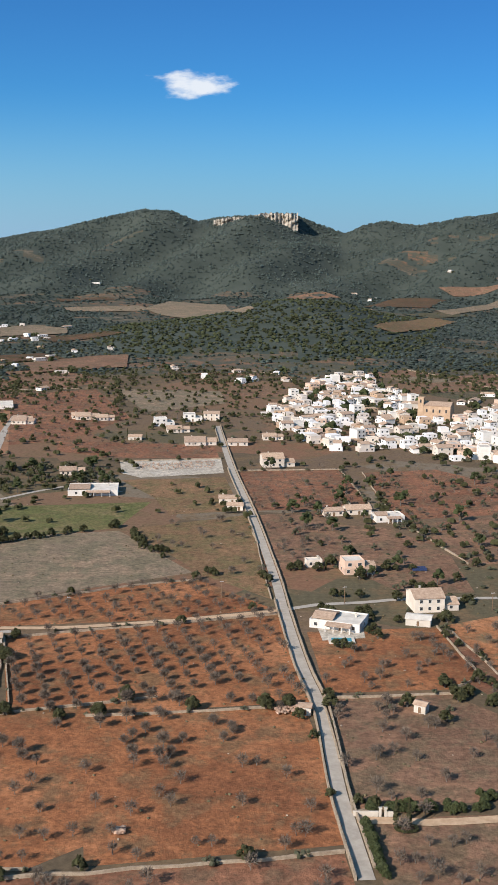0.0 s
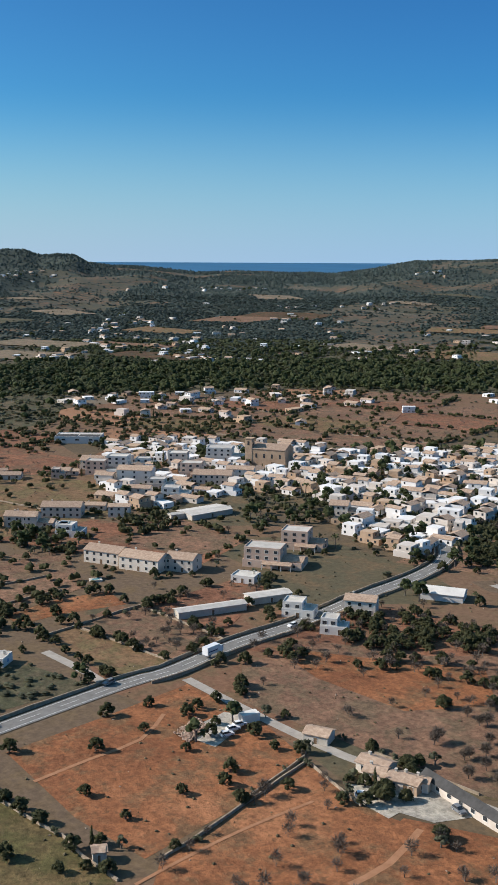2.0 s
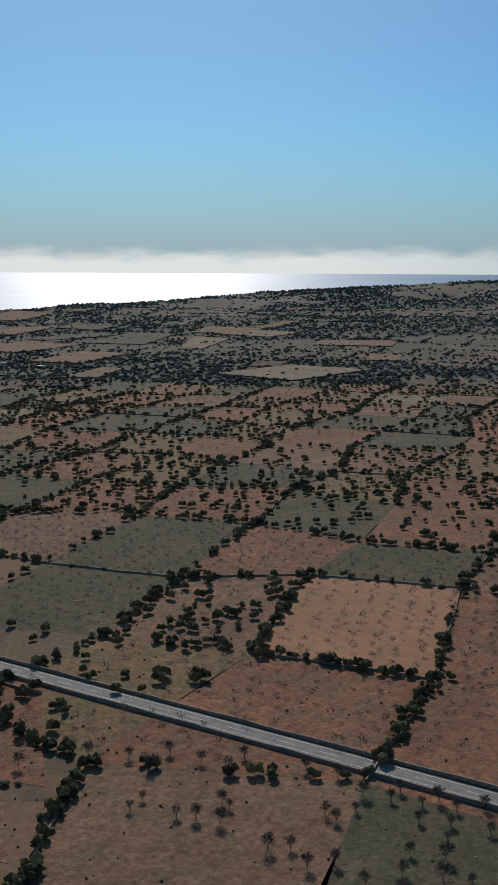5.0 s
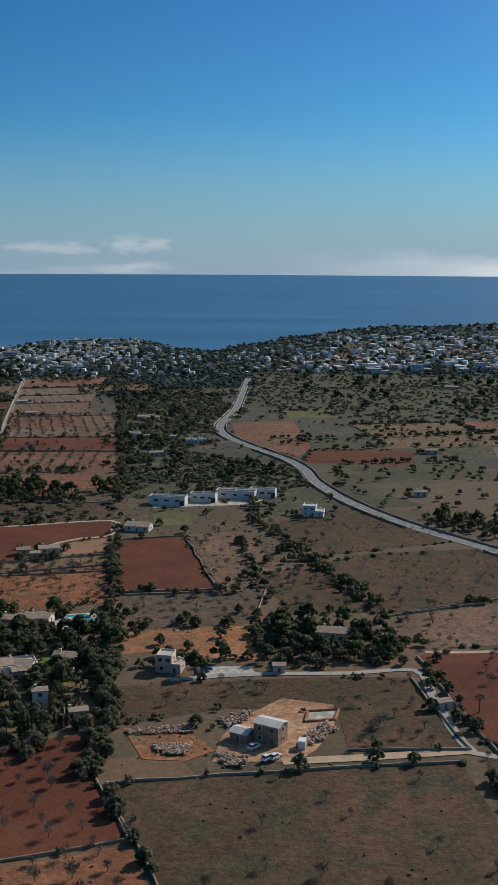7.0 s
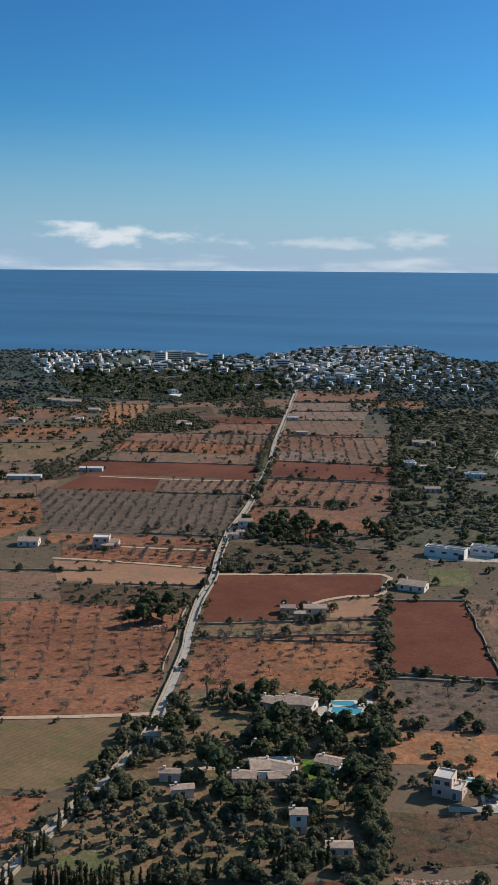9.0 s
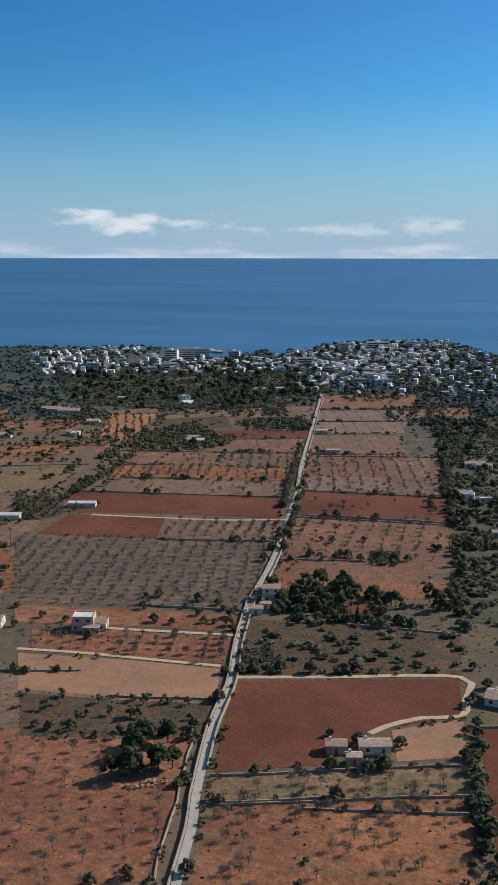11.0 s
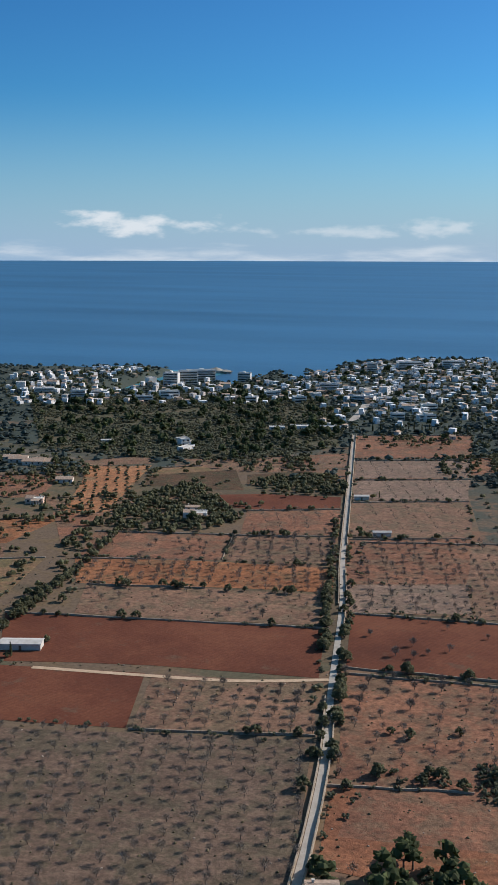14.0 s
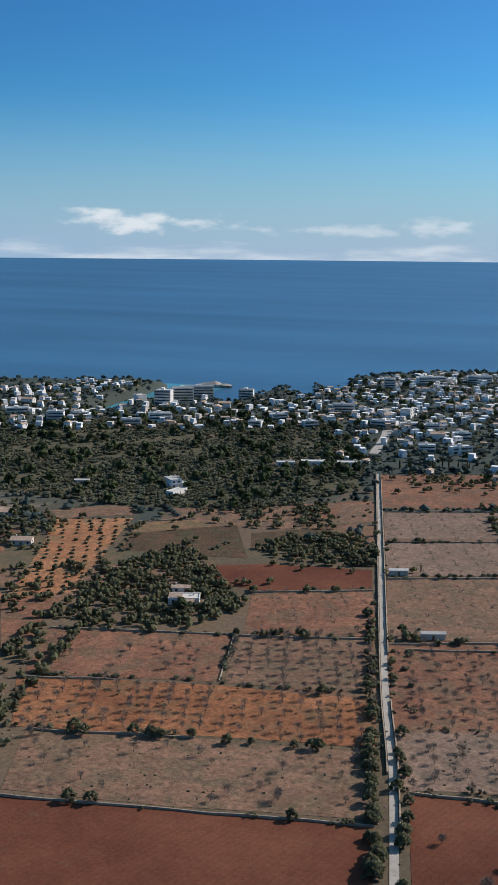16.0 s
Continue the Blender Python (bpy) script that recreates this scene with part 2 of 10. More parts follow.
ROW = radians(21.0)
SOIL = {
    "red": soil("red_earth", (0.19, 0.078, 0.040), (0.285, 0.118, 0.056), (0.37, 0.165, 0.082), (0.20, 0.112, 0.060), 0.40, pale=(0.40, 0.24, 0.15)),
    "dkred": soil("ploughed_red_earth", (0.106, 0.037, 0.022), (0.139, 0.048, 0.027), (0.172, 0.064, 0.035), (0.13, 0.066, 0.042), 0.12, 0.3, ROW),
    "rust": soil("rust_red_earth", (0.195, 0.082, 0.046), (0.25, 0.105, 0.057), (0.305, 0.136, 0.074), (0.19, 0.10, 0.055), 0.3),
    "dull": soil("dull_green_fallow", (0.090, 0.056, 0.035), (0.114, 0.068, 0.041), (0.158, 0.086, 0.051), (0.084, 0.068, 0.039), 0.5),
    "meadow": soil("rough_meadow", (0.115, 0.085, 0.042), (0.14, 0.105, 0.050), (0.18, 0.118, 0.060), (0.105, 0.092, 0.040), 0.5),
    "umber": soil("umber_orchard_earth", (0.125, 0.083, 0.060), (0.155, 0.103, 0.074), (0.19, 0.124, 0.088), (0.120, 0.092, 0.062), 0.5),
    "sown": soil("sown_winter_crop", (0.150, 0.098, 0.052), (0.185, 0.122, 0.062), (0.215, 0.142, 0.074), (0.135, 0.115, 0.05), 0.35, 0.5, ROW),
    "earth": soil("pale_dug_earth", (0.40, 0.212, 0.118), (0.47, 0.262, 0.148), (0.54, 0.335, 0.20), (0.36, 0.20, 0.115), 0.3),
    "orange": soil("orange_earth", (0.27, 0.12, 0.06), (0.37, 0.165, 0.08), (0.46, 0.24, 0.13), (0.22, 0.145, 0.08), 0.36, pale=(0.50, 0.31, 0.18)),
    "brown": soil("brown_earth", (0.168, 0.096, 0.064), (0.222, 0.127, 0.083), (0.268, 0.152, 0.098), (0.168, 0.116, 0.074), 0.5),
    "mixed": soil("red_brown_earth", (0.172, 0.082, 0.052), (0.235, 0.110, 0.067), (0.29, 0.138, 0.082), (0.178, 0.108, 0.068), 0.5),
    "olive": soil("thin_grass", (0.175, 0.108, 0.062), (0.212, 0.130, 0.074), (0.255, 0.150, 0.086), (0.165, 0.126, 0.065), 0.54),
    "tan": soil("stubble", (0.20, 0.155, 0.11), (0.24, 0.18, 0.125), (0.29, 0.205, 0.14), (0.18, 0.15, 0.10), 0.55),
    "tanred": soil("dry_tilled_earth", (0.27, 0.145, 0.085), (0.32, 0.17, 0.098), (0.37, 0.20, 0.118), (0.24, 0.155, 0.098), 0.3, 0.12, ROW),
    "grey": soil("grey_stubble", (0.20, 0.132, 0.096), (0.235, 0.155, 0.112), (0.27, 0.178, 0.130), (0.185, 0.134, 0.096), 0.45),
    "green": soil("green_meadow", (0.125, 0.115, 0.055), (0.155, 0.138, 0.062), (0.20, 0.155, 0.085), (0.12, 0.125, 0.05), 0.55),
    "scrub": soil("scrub_floor", (0.088, 0.078, 0.050), (0.112, 0.094, 0.060), (0.148, 0.112, 0.071), (0.086, 0.084, 0.050), 0.55),
    "lawn": soil("watered_lawn", (0.10, 0.17, 0.03), (0.14, 0.22, 0.035), (0.16, 0.23, 0.05), (0.11, 0.18, 0.03), 0.5),
    "gravel": soil("pale_gravel", (0.40, 0.36, 0.30), (0.48, 0.43, 0.36), (0.54, 0.49, 0.42), (0.36, 0.32, 0.26), 0.2),
}


def speckled(name, a, b_, scale, rough=0.9, spec=0.2, bump=0.2, island=0.0, objects=0.0):
    m, nt, b = mat(name, rough, spec)
    n = noise_tex(nt, scale, 6.0, 0.7, metres(nt))
    col = ramp(nt, n.outputs["Fac"], ((0.33, a), (0.67, b_))).outputs[0]
    if island or objects:
        if island:
            r = nt.nodes.new("ShaderNodeNewGeometry").outputs["Random Per Island"]
            k = island
        else:
            r = nt.nodes.new("ShaderNodeObjectInfo").outputs["Random"]
            k = objects
        v = ramp(nt, r, ((0.0, (1 - k, 1 - k, 1 - k)), (1.0, (1 + k, 1 + k, 1 + k * 0.8))))
        col = blend(nt, "MULTIPLY", 1.0, col, v.outputs[0])
    nt.links.new(col, b.inputs["Base Color"])
    if bump:
        bm_ = nt.nodes.new("ShaderNodeBump")
        bm_.inputs["Strength"].default_value, bm_.inputs["Distance"].default_value = bump, 0.2
        nt.links.new(n.outputs["Fac"], bm_.inputs["Height"])
        nt.links.new(bm_.outputs[0], b.inputs["Normal"])
    return m


def foliage(name, a, b_, scale, island):
    """Leaves: matt, and letting some light through."""
    m = speckled(name, a, b_, scale, 0.8, 0.2, 0.0, island)
    nt = m.node_tree
    b = nt.nodes["Principled BSDF"]
    thin = nt.nodes.new("ShaderNodeBsdfTranslucent")
    nt.links.new(b.inputs["Base Color"].links[0].from_socket, thin.inputs["Color"])
    mix = nt.nodes.new("ShaderNodeMixShader")
    mix.inputs[0].default_value = 0.62
    nt.links.new(b.outputs[0], mix.inputs[1])
    nt.links.new(thin.outputs[0], mix.inputs[2])
    nt.links.new(mix.outputs[0], nt.nodes["Material Output"].inputs["Surface"])
    return m


M_ASPHALT = speckled("worn_asphalt", (0.165, 0.156, 0.144), (0.24, 0.228, 0.21), 0.35, 0.9, 0.2, 0.05)
M_LANE = speckled("pale_lane_asphalt", (0.31, 0.275, 0.235), (0.43, 0.385, 0.33), 0.3, 0.92, 0.15, 0.1)
M_TRACK = speckled("pale_earth_track", (0.40, 0.27, 0.17), (0.56, 0.40, 0.27), 0.4, 0.95, 0.1, 0.1)
M_RUT = speckled("bare_earth_rut", (0.31, 0.15, 0.08), (0.42, 0.215, 0.12), 0.4, 0.95, 0.1, 0.1)
M_LINE = speckled("white_road_paint", (0.62, 0.61, 0.58), (0.78, 0.77, 0.74), 0.9, 0.7, 0.3, 0.0)
M_STONE = speckled("dry_stone", (0.245, 0.185, 0.128), (0.44, 0.355, 0.265), 0.9, 0.95, 0.1, 0.9)
M_RENDER = speckled("pale_wall_render", (0.46, 0.41, 0.34), (0.62, 0.57, 0.49), 0.25, 0.9, 0.2, 0.1)
M_WHITE = speckled("white_limewash", (0.62, 0.585, 0.535), (0.76, 0.725, 0.67), 0.22, 0.85, 0.3, 0.05, objects=0.10)
M_CREAM = speckled("cream_render", (0.57, 0.49, 0.41), (0.71, 0.635, 0.55), 0.22, 0.88, 0.25, 0.05, objects=0.12)
M_PINK = speckled("pink_render", (0.56, 0.385, 0.29), (0.68, 0.495, 0.39), 0.22, 0.88, 0.25, 0.05, objects=0.12)
M_SANDSTONE = speckled("ochre_sandstone", (0.40, 0.27, 0.175), (0.54, 0.385, 0.265), 0.3, 0.92, 0.15, 0.2)
M_YELLOW = speckled("ochre_paint", (0.55, 0.30, 0.07), (0.64, 0.37, 0.10), 0.2, 0.85, 0.25, 0.03)
M_TILE = speckled("clay_roof_tile", (0.31, 0.205, 0.145), (0.51, 0.375, 0.28), 0.9, 0.9, 0.2, 0.6, objects=0.15)
M_FLAT = speckled("flat_roof_screed", (0.46, 0.42, 0.37), (0.62, 0.58, 0.53), 0.3, 0.9, 0.2, 0.05, objects=0.15)
M_SHED = speckled("dark_roof_sheet", (0.050, 0.048, 0.046), (0.090, 0.086, 0.082), 0.3, 0.9, 0.15, 0.05)
M_PANE = speckled("window_glass", (0.03, 0.035, 0.04), (0.06, 0.066, 0.07), 0.8, 0.15, 0.6, 0.0)
M_WOOD = speckled("weathered_wood", (0.14, 0.085, 0.05), (0.24, 0.16, 0.10), 1.5, 0.85, 0.2, 0.1)
M_BARK = speckled("grey_bark", (0.085, 0.072, 0.06), (0.17, 0.15, 0.13), 2.5, 0.95, 0.1, 0.4)
M_TWIG = speckled("bare_twigs", (0.105, 0.083, 0.066), (0.178, 0.143, 0.114), 1.2, 0.95, 0.1, 0.0, island=0.15)
M_YOUNGTWIG = speckled("fine_grey_twigs", (0.135, 0.112, 0.092), (0.215, 0.182, 0.152), 1.2, 0.95, 0.1, 0.0, island=0.15)
M_LEAF = foliage("evergreen_leaf", (0.080, 0.082, 0.040), (0.138, 0.140, 0.070), 0.5, 0.28)
# Maquis and southern leaves paled, with haze towards the sun put into the colour.
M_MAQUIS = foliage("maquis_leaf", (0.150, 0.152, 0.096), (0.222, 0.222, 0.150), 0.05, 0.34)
M_PALEDLEAF = foliage("haze_paled_leaf", (0.142, 0.138, 0.076), (0.212, 0.206, 0.120), 0.3, 0.38)
M_PINE = foliage("pine_needle", (0.080, 0.099, 0.042), (0.136, 0.156, 0.075), 0.4, 0.28)
M_OLIVE = foliage("olive_leaf", (0.120, 0.124, 0.076), (0.200, 0.204, 0.138), 0.6, 0.22)
# Blue-grey far leaf: the haze of distance is put into the colour.
M_HAZEWOODS = foliage("hazed_far_woods", (0.086, 0.116, 0.106), (0.148, 0.184, 0.168), 0.006, 0.3)
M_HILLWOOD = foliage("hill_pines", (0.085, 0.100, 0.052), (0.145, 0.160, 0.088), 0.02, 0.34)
M_METAL = speckled("galvanised_steel", (0.42, 0.42, 0.42), (0.56, 0.56, 0.56), 0.8, 0.45, 0.5, 0.0)
M_CARWHITE = speckled("white_car_paint", (0.72, 0.72, 0.71), (0.80, 0.80, 0.79), 0.5, 0.3, 0.5, 0.0)
M_CARGREY = speckled("grey_car_paint", (0.16, 0.17, 0.18), (0.22, 0.23, 0.24), 0.5, 0.3, 0.5, 0.0)
M_CARBLUE = speckled("blue_car_paint", (0.03, 0.05, 0.12), (0.05, 0.08, 0.17), 0.5, 0.3, 0.5, 0.0)
M_TYRE = speckled("black_rubber", (0.015, 0.015, 0.015), (0.03, 0.03, 0.03), 2.0, 0.9, 0.2, 0.0)
M_BLUE = speckled("blue_shutter_paint", (0.10, 0.22, 0.42), (0.16, 0.30, 0.52), 0.8, 0.6, 0.3, 0.0)
M_BRICK = speckled("bare_brickwork", (0.30, 0.18, 0.12), (0.42, 0.27, 0.18), 0.8, 0.92, 0.15, 0.2)
M_ROCK = speckled("limestone_crag", (0.27, 0.235, 0.19), (0.48, 0.43, 0.36), 0.03, 0.95, 0.1, 0.9)
M_RUBBLE = speckled("rubble_stone", (0.28, 0.17, 0.12), (0.50, 0.36, 0.28), 0.7, 0.95, 0.1, 0.3, island=0.25)


def water(name, body, rough, ripple, scale):
    m, nt, b = mat(name, rough, 0.5)
    b.inputs["IOR"].default_value = 1.33
    long_ = nt.nodes.new("ShaderNodeMapping")
    long_.inputs["Rotation"].default_value = (0, 0, ROW)
    long_.inputs["Scale"].default_value = (0.5, 2.2, 1.0)
    nt.links.new(metres(nt), long_.inputs[0])
    n = noise_tex(nt, 0.0016, 5.0, 0.6, long_.outputs[0])
    c = ramp(nt, n.outputs["Fac"], ((0.35, tuple(v * 0.78 for v in body)), (0.65, tuple(v * 1.2 for v in body))))
    nt.links.new(c.outputs[0], b.inputs["Base Color"])
    w = noise_tex(nt, scale, 3.0, 0.6, metres(nt))
    bump = nt.nodes.new("ShaderNodeBump")
    bump.inputs["Strength"].default_value, bump.inputs["Distance"].default_value = ripple, 0.6
    nt.links.new(w.outputs["Fac"], bump.inputs["Height"])
    nt.links.new(bump.outputs[0], b.inputs["Normal"])
    return m


M_SEA = water("sea_water", (0.037, 0.114, 0.200), 0.36, 0.3, 0.07)
M_POOL = water("pool_water", (0.06, 0.27, 0.32), 0.06, 0.05, 1.5)


def ground_material(name, low, high, scrub_colour):
    """Countryside: a patchwork of small fields, with scrub on the rougher parts."""
    m, nt, b = mat(name, 0.95, 0.1)
    at = metres(nt)
    warp = noise_tex(nt, 0.006, 2.0, 0.5, at)
    bend = nt.nodes.new("ShaderNodeVectorMath")
    bend.operation = "MULTIPLY_ADD"
    bend.inputs[1].default_value = (55, 55, 0)
    nt.links.new(warp.outputs["Color"], bend.inputs[0])
    nt.links.new(at, bend.inputs[2])
    flat = nt.nodes.new("ShaderNodeMapping")
    flat.inputs["Rotation"].default_value = (0, 0, ROW)
    flat.inputs["Scale"].default_value = (0.0095, 0.014, 0.0)
    nt.links.new(bend.outputs[0], flat.inputs[0])
    cell = nt.nodes.new("ShaderNodeTexVoronoi")
    cell.distance, cell.inputs["Scale"].default_value = "CHEBYCHEV", 1.0
    cell.inputs["Randomness"].default_value = 0.8
    nt.links.new(flat.outputs[0], cell.inputs["Vector"])
    pick = nt.nodes.new("ShaderNodeSeparateColor")
    nt.links.new(cell.outputs["Color"], pick.inputs[0])
    r = ramp(nt, pick.outputs[0], ((0.0, (0.115, 0.086, 0.057)), (0.28, (0.148, 0.103, 0.070)), (0.5, (0.185, 0.112, 0.072)),
                                   (0.68, (0.108, 0.092, 0.058)), (0.84, (0.20, 0.108, 0.068)), (0.95, (0.18, 0.145, 0.108))))
    r.color_ramp.interpolation = "CONSTANT"
    tuft = noise_tex(nt, 0.06, 7.0, 0.72, at)
    scrub = ramp(nt, tuft.outputs["Fac"], ((low, (0, 0, 0)), (high, (1, 1, 1))))
    col = blend(nt, "MIX", scrub.outputs[0], r.outputs[0], scrub_colour)
    clod = noise_tex(nt, 0.45, 5.0, 0.75, at)
    tone = ramp(nt, clod.outputs["Fac"], ((0.3, (0.65, 0.65, 0.65)), (0.7, (1.3, 1.3, 1.25))))
    col = blend(nt, "MULTIPLY", 0.9, col, tone.outputs[0])
    nt.links.new(col, b.inputs["Base Color"])
    return m


M_GROUND = ground_material("countryside", 0.48, 0.62, (0.158, 0.108, 0.064))
M_FARLAND = ground_material("wooded_countryside", 0.40, 0.54, (0.078, 0.078, 0.060))
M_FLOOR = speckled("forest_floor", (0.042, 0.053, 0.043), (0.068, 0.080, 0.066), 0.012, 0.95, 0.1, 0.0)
# Land on the horizon: its blue is haze put into the base colour.
M_HAZE = speckled("far_land_haze_blue", (0.14, 0.24, 0.34), (0.18, 0.28, 0.38), 0.002, 1.0, 0.0, 0.0)


# ---- shape of the land ----
def smooth(a, b, v):
    u = np.clip((np.asarray(v, float) - a) / (b - a), 0, 1)
    return u * u * (3 - 2 * u)


SEA_Z = -8.0
COAST_AT = np.array([0, 40, 44, 60, 66, 95, 105, 125, 144, 150, 153, 156, 157.6, 158.6, 163, 170, 178, 183, 185.6, 187.6, 189.6, 191.8, 193.9, 196.0, 196.95, 197.05, 197.5, 198.1, 199.2, 199.8, 201.4, 201.6, 202.3, 203.7, 206.8, 210.3, 225, 245, 300, 330, 360.0])
COAST_R = np.array([9e3, 9e3, 9e3, 9e3, 9e3, 9e3, 4600, 4000, 3080, 3000, 3000, 2980, 2940, 2740, 2700, 2600, 2420, 2150, 1800, 1860, 2080, 2075, 2035, 1970, 1930, 1775, 1810, 1890, 1800, 1750, 1795, 1880, 1920, 1950, 1950, 1965, 2050, 2500, 3200, 9e3, 9e3])


def bearing(x, y):
    """Degrees to the left of +y."""
    return np.degrees(np.arctan2(-np.asarray(x, float), np.asarray(y, float))) % 360


def coast(az):
    az = np.asarray(az, float)
    r = np.interp(az, COAST_AT, COAST_R)
    calm = 1 - 0.8 * ((az > 184) & (az < 213))
    return r + calm * (38 * np.sin(np.radians(az * 23)) + 24 * np.sin(np.radians(az * 57 + 40)) + 14 * np.sin(np.radians(az * 131)))


# The skyline inland: bearing, and height of the crest at 3950 m.
CREST_AT = np.array([-24, -12.3, -9.8, -8.5, -7, -5.6, -4.8, -3.3, -2.3, -1.3, 0.1, 1.9, 2.7, 3.9, 5.4, 7.6, 9.8, 12.6, 14, 16.9, 19.8, 22.6, 24.3, 29.7,
                     31.4, 33, 36.5, 42.8, 44.5, 46.8, 52, 54.1, 55.2, 56.6, 58.3, 59.5, 60.2, 61.1, 61.8, 62.7, 63.8, 66.1, 67, 68.2, 69.2, 69.9, 70.5, 71.6, 72, 72.5, 73.9, 75.3, 76.7, 80, 100, 140, 336])
CREST_Z = np.array([260, 274, 242, 225, 237, 221, 195, 233, 262, 258, 260, 250, 239, 260, 278, 245, 207, 170, 140, 97, 72, 97, 58, 58,
                     106, 148, 118, 108, 82, 58, 66, 59, 68, 81, 85, 100, 128, 127, 123, 143, 141, 138, 124, 98, 73, 77, 94, 96, 82, 71, 67, 59, 53, 90, 94, 97, 260])


def wooded_hill(x, y):
    """The low hill behind the first town: 1 at its top."""
    r, a = np.hypot(x, y), (bearing(x, y) + 180) % 360 - 180
    top = np.exp(-(np.abs(a + 3.1) / 4.6) ** 2.4 - ((r - 1760) / 300) ** 2)
    return top + 0.42 * np.exp(-((a - 3.5) / 4.0) ** 2 - ((r - 1640) / 240) ** 2)


def woodland(x, y):
    """Share of the ground that trees cover, from open fields to closed woods."""
    r, az = np.hypot(x, y), bearing(x, y)
    a = (az + 180) % 360 - 180
    big = np.sin(x * 0.0061 + 1.8 * np.sin(y * 0.0047)) + np.sin(y * 0.0078 + 1.6 * np.sin(x * 0.0054 + 1.0))
    mid_ = np.sin(x * 0.017 + 2 * np.sin(y * 0.012)) * np.sin(y * 0.019 + 2 * np.sin(x * 0.011 + 2.0))
    fine = np.sin(x * 0.047 + 2 * np.sin(y * 0.031)) * np.sin(y * 0.053 + 2 * np.sin(x * 0.029))
    patch_ = 0.5 * big + 0.55 * mid_ + 0.25 * fine
    want = np.interp(az, [0, 18, 24, 34, 60, 70, 100, 140, 195, 262, 340, 360], [0.1, 0.1, 0.35, 0.5, 0.5, 0.2, 0.15, 0.1, 0.15, 0.2, 0.1, 0.1])
    cover = smooth(-0.35, 0.25, patch_ + want)
    slope = smooth(2450, 2850, r) * (1 - smooth(24, 32, np.abs(a)))
    cover = np.maximum(cover, slope * smooth(-1.35, -1.1, patch_))
    ridge = smooth(3100, 3400, r) * ((az > 28) & (az < 75))
    cover = np.maximum(cover, ridge * smooth(-0.6, -0.2, patch_))
    cover = np.maximum(cover, smooth(0.12, 0.3, wooded_hill(x, y)))
    outer = np.interp(az, [58, 75, 85, 104], [1340, 1400, 1620, 1640])
    belt = smooth(1050, 1110, r + 50 * mid_) * (1 - smooth(-60, 20, r + 90 * mid_ - outer)) * smooth(56, 61, az) * (1 - smooth(102, 110, az))
    cover = np.maximum(cover, belt * smooth(-1.15, -0.7, patch_))
    belt = smooth(1320, 1380, r) * (1 - smooth(1560, 1620, r)) * ((a > 3) & (a < 16))
    cover = np.maximum(cover, belt)
    shore = ((az > 140) & (az < 240)) & (r > coast(az) - np.where((az > 147) & (az < 162), 1150, 520))
    return np.where(shore, np.maximum(cover, 0.75), cover)


def height(x, y):
    x, y = np.asarray(x, float), np.asarray(y, float)
    r, az = np.hypot(x, y), bearing(x, y)
    crest = np.interp(np.where(az > 336, az - 360, az), CREST_AT, CREST_Z)
    low = np.minimum(crest, 70.0)
    z = low * smooth(1300, 3900, r) ** 1.15 + (crest - low) * smooth(2500, 3950, r)
    rim = np.interp(az, [185, 192, 215, 240], [97, 110, 110, 97])
    z = np.where((az > 140) & (az < 330), rim * smooth(1300, 4700, r) ** 1.15, z)
    # wooded hill before the town
    z = z + 52 * wooded_hill(x, y)
    sa = (az + 180) % 360 - 180
    spur = np.sin(sa * 0.9 + np.sin(r * 0.004) * 1.5) * np.sin(r * 0.006 + sa * 0.35)
    z = z + 0.16 * (crest - 40) * spur * smooth(2400, 2900, r) * (1 - smooth(3500, 3900, r))
    rough = np.sin(x * 0.011 + 2 * np.sin(y * 0.006)) * np.sin(y * 0.013 + 1.5 * np.sin(x * 0.007))
    z = z + 4 * rough * smooth(1400, 2600, r)
    # the shore
    out = r - coast(az)
    z = np.where(out > -260, z * smooth(0, 260, -out), z)
    z = z - 22 * smooth(-25, 60, out)
    # low ground round the inlet
    flat = np.exp(-((az - 155) / 7) ** 4) * smooth(1500, 1700, r) * (1 - smooth(2450, 2700, r))
    z = z * (1 - 0.8 * flat)
    flat = np.exp(-((az - 154.5) / 5) ** 6) * smooth(1700, 1900, r) * (1 - smooth(2600, 2720, r))
    z = z * (1 - 0.9 * flat) - 3.5 * flat
    # the low headland beyond it
    z = z * (1 - 0.62 * smooth(108, 140, az) * (1 - smooth(157, 163, az)) * smooth(2600, 2700, r))
    # coves that cut into the shore
    for cx, cy, ca, long_, wide in ((700, -1720, 0, 190, 24), (555, -1890, 24, 120, 24), (130, -2110, 10, 130, 34), (-1040, -2360, 43, 240, 75), (-1025, -1967, -30, 110, 50)):
        c, s = math.cos(radians(ca)), math.sin(radians(ca))
        u, v = (x - cx) * c + (y - cy) * s, -(x - cx) * s + (y - cy) * c
        z = z - 16 * np.exp(-(u / wide) ** 4 - (v / long_) ** 4)
    return z


def level(x, y):
    return float(height(x, y))


# ---- meshes ----
def mesh_of(name, verts, faces, material, smooth_faces=False):
    me = bpy.data.meshes.new(name)
    verts, faces = np.asarray(verts, np.float32), np.asarray(faces, np.int32)
    n, k = faces.shape
    me.vertices.add(len(verts))
    me.vertices.foreach_set("co", verts.ravel())
    me.loops.add(n * k)
    me.loops.foreach_set("vertex_index", faces.ravel())
    me.polygons.add(n)
    me.polygons.foreach_set("loop_start", np.arange(0, n * k, k, dtype=np.int32))
    me.polygons.foreach_set("loop_total", np.full(n, k, np.int32))
    me.polygons.foreach_set("use_smooth", np.full(n, smooth_faces, bool))
    me.update(calc_edges=True)
    me.materials.append(material)
    return me


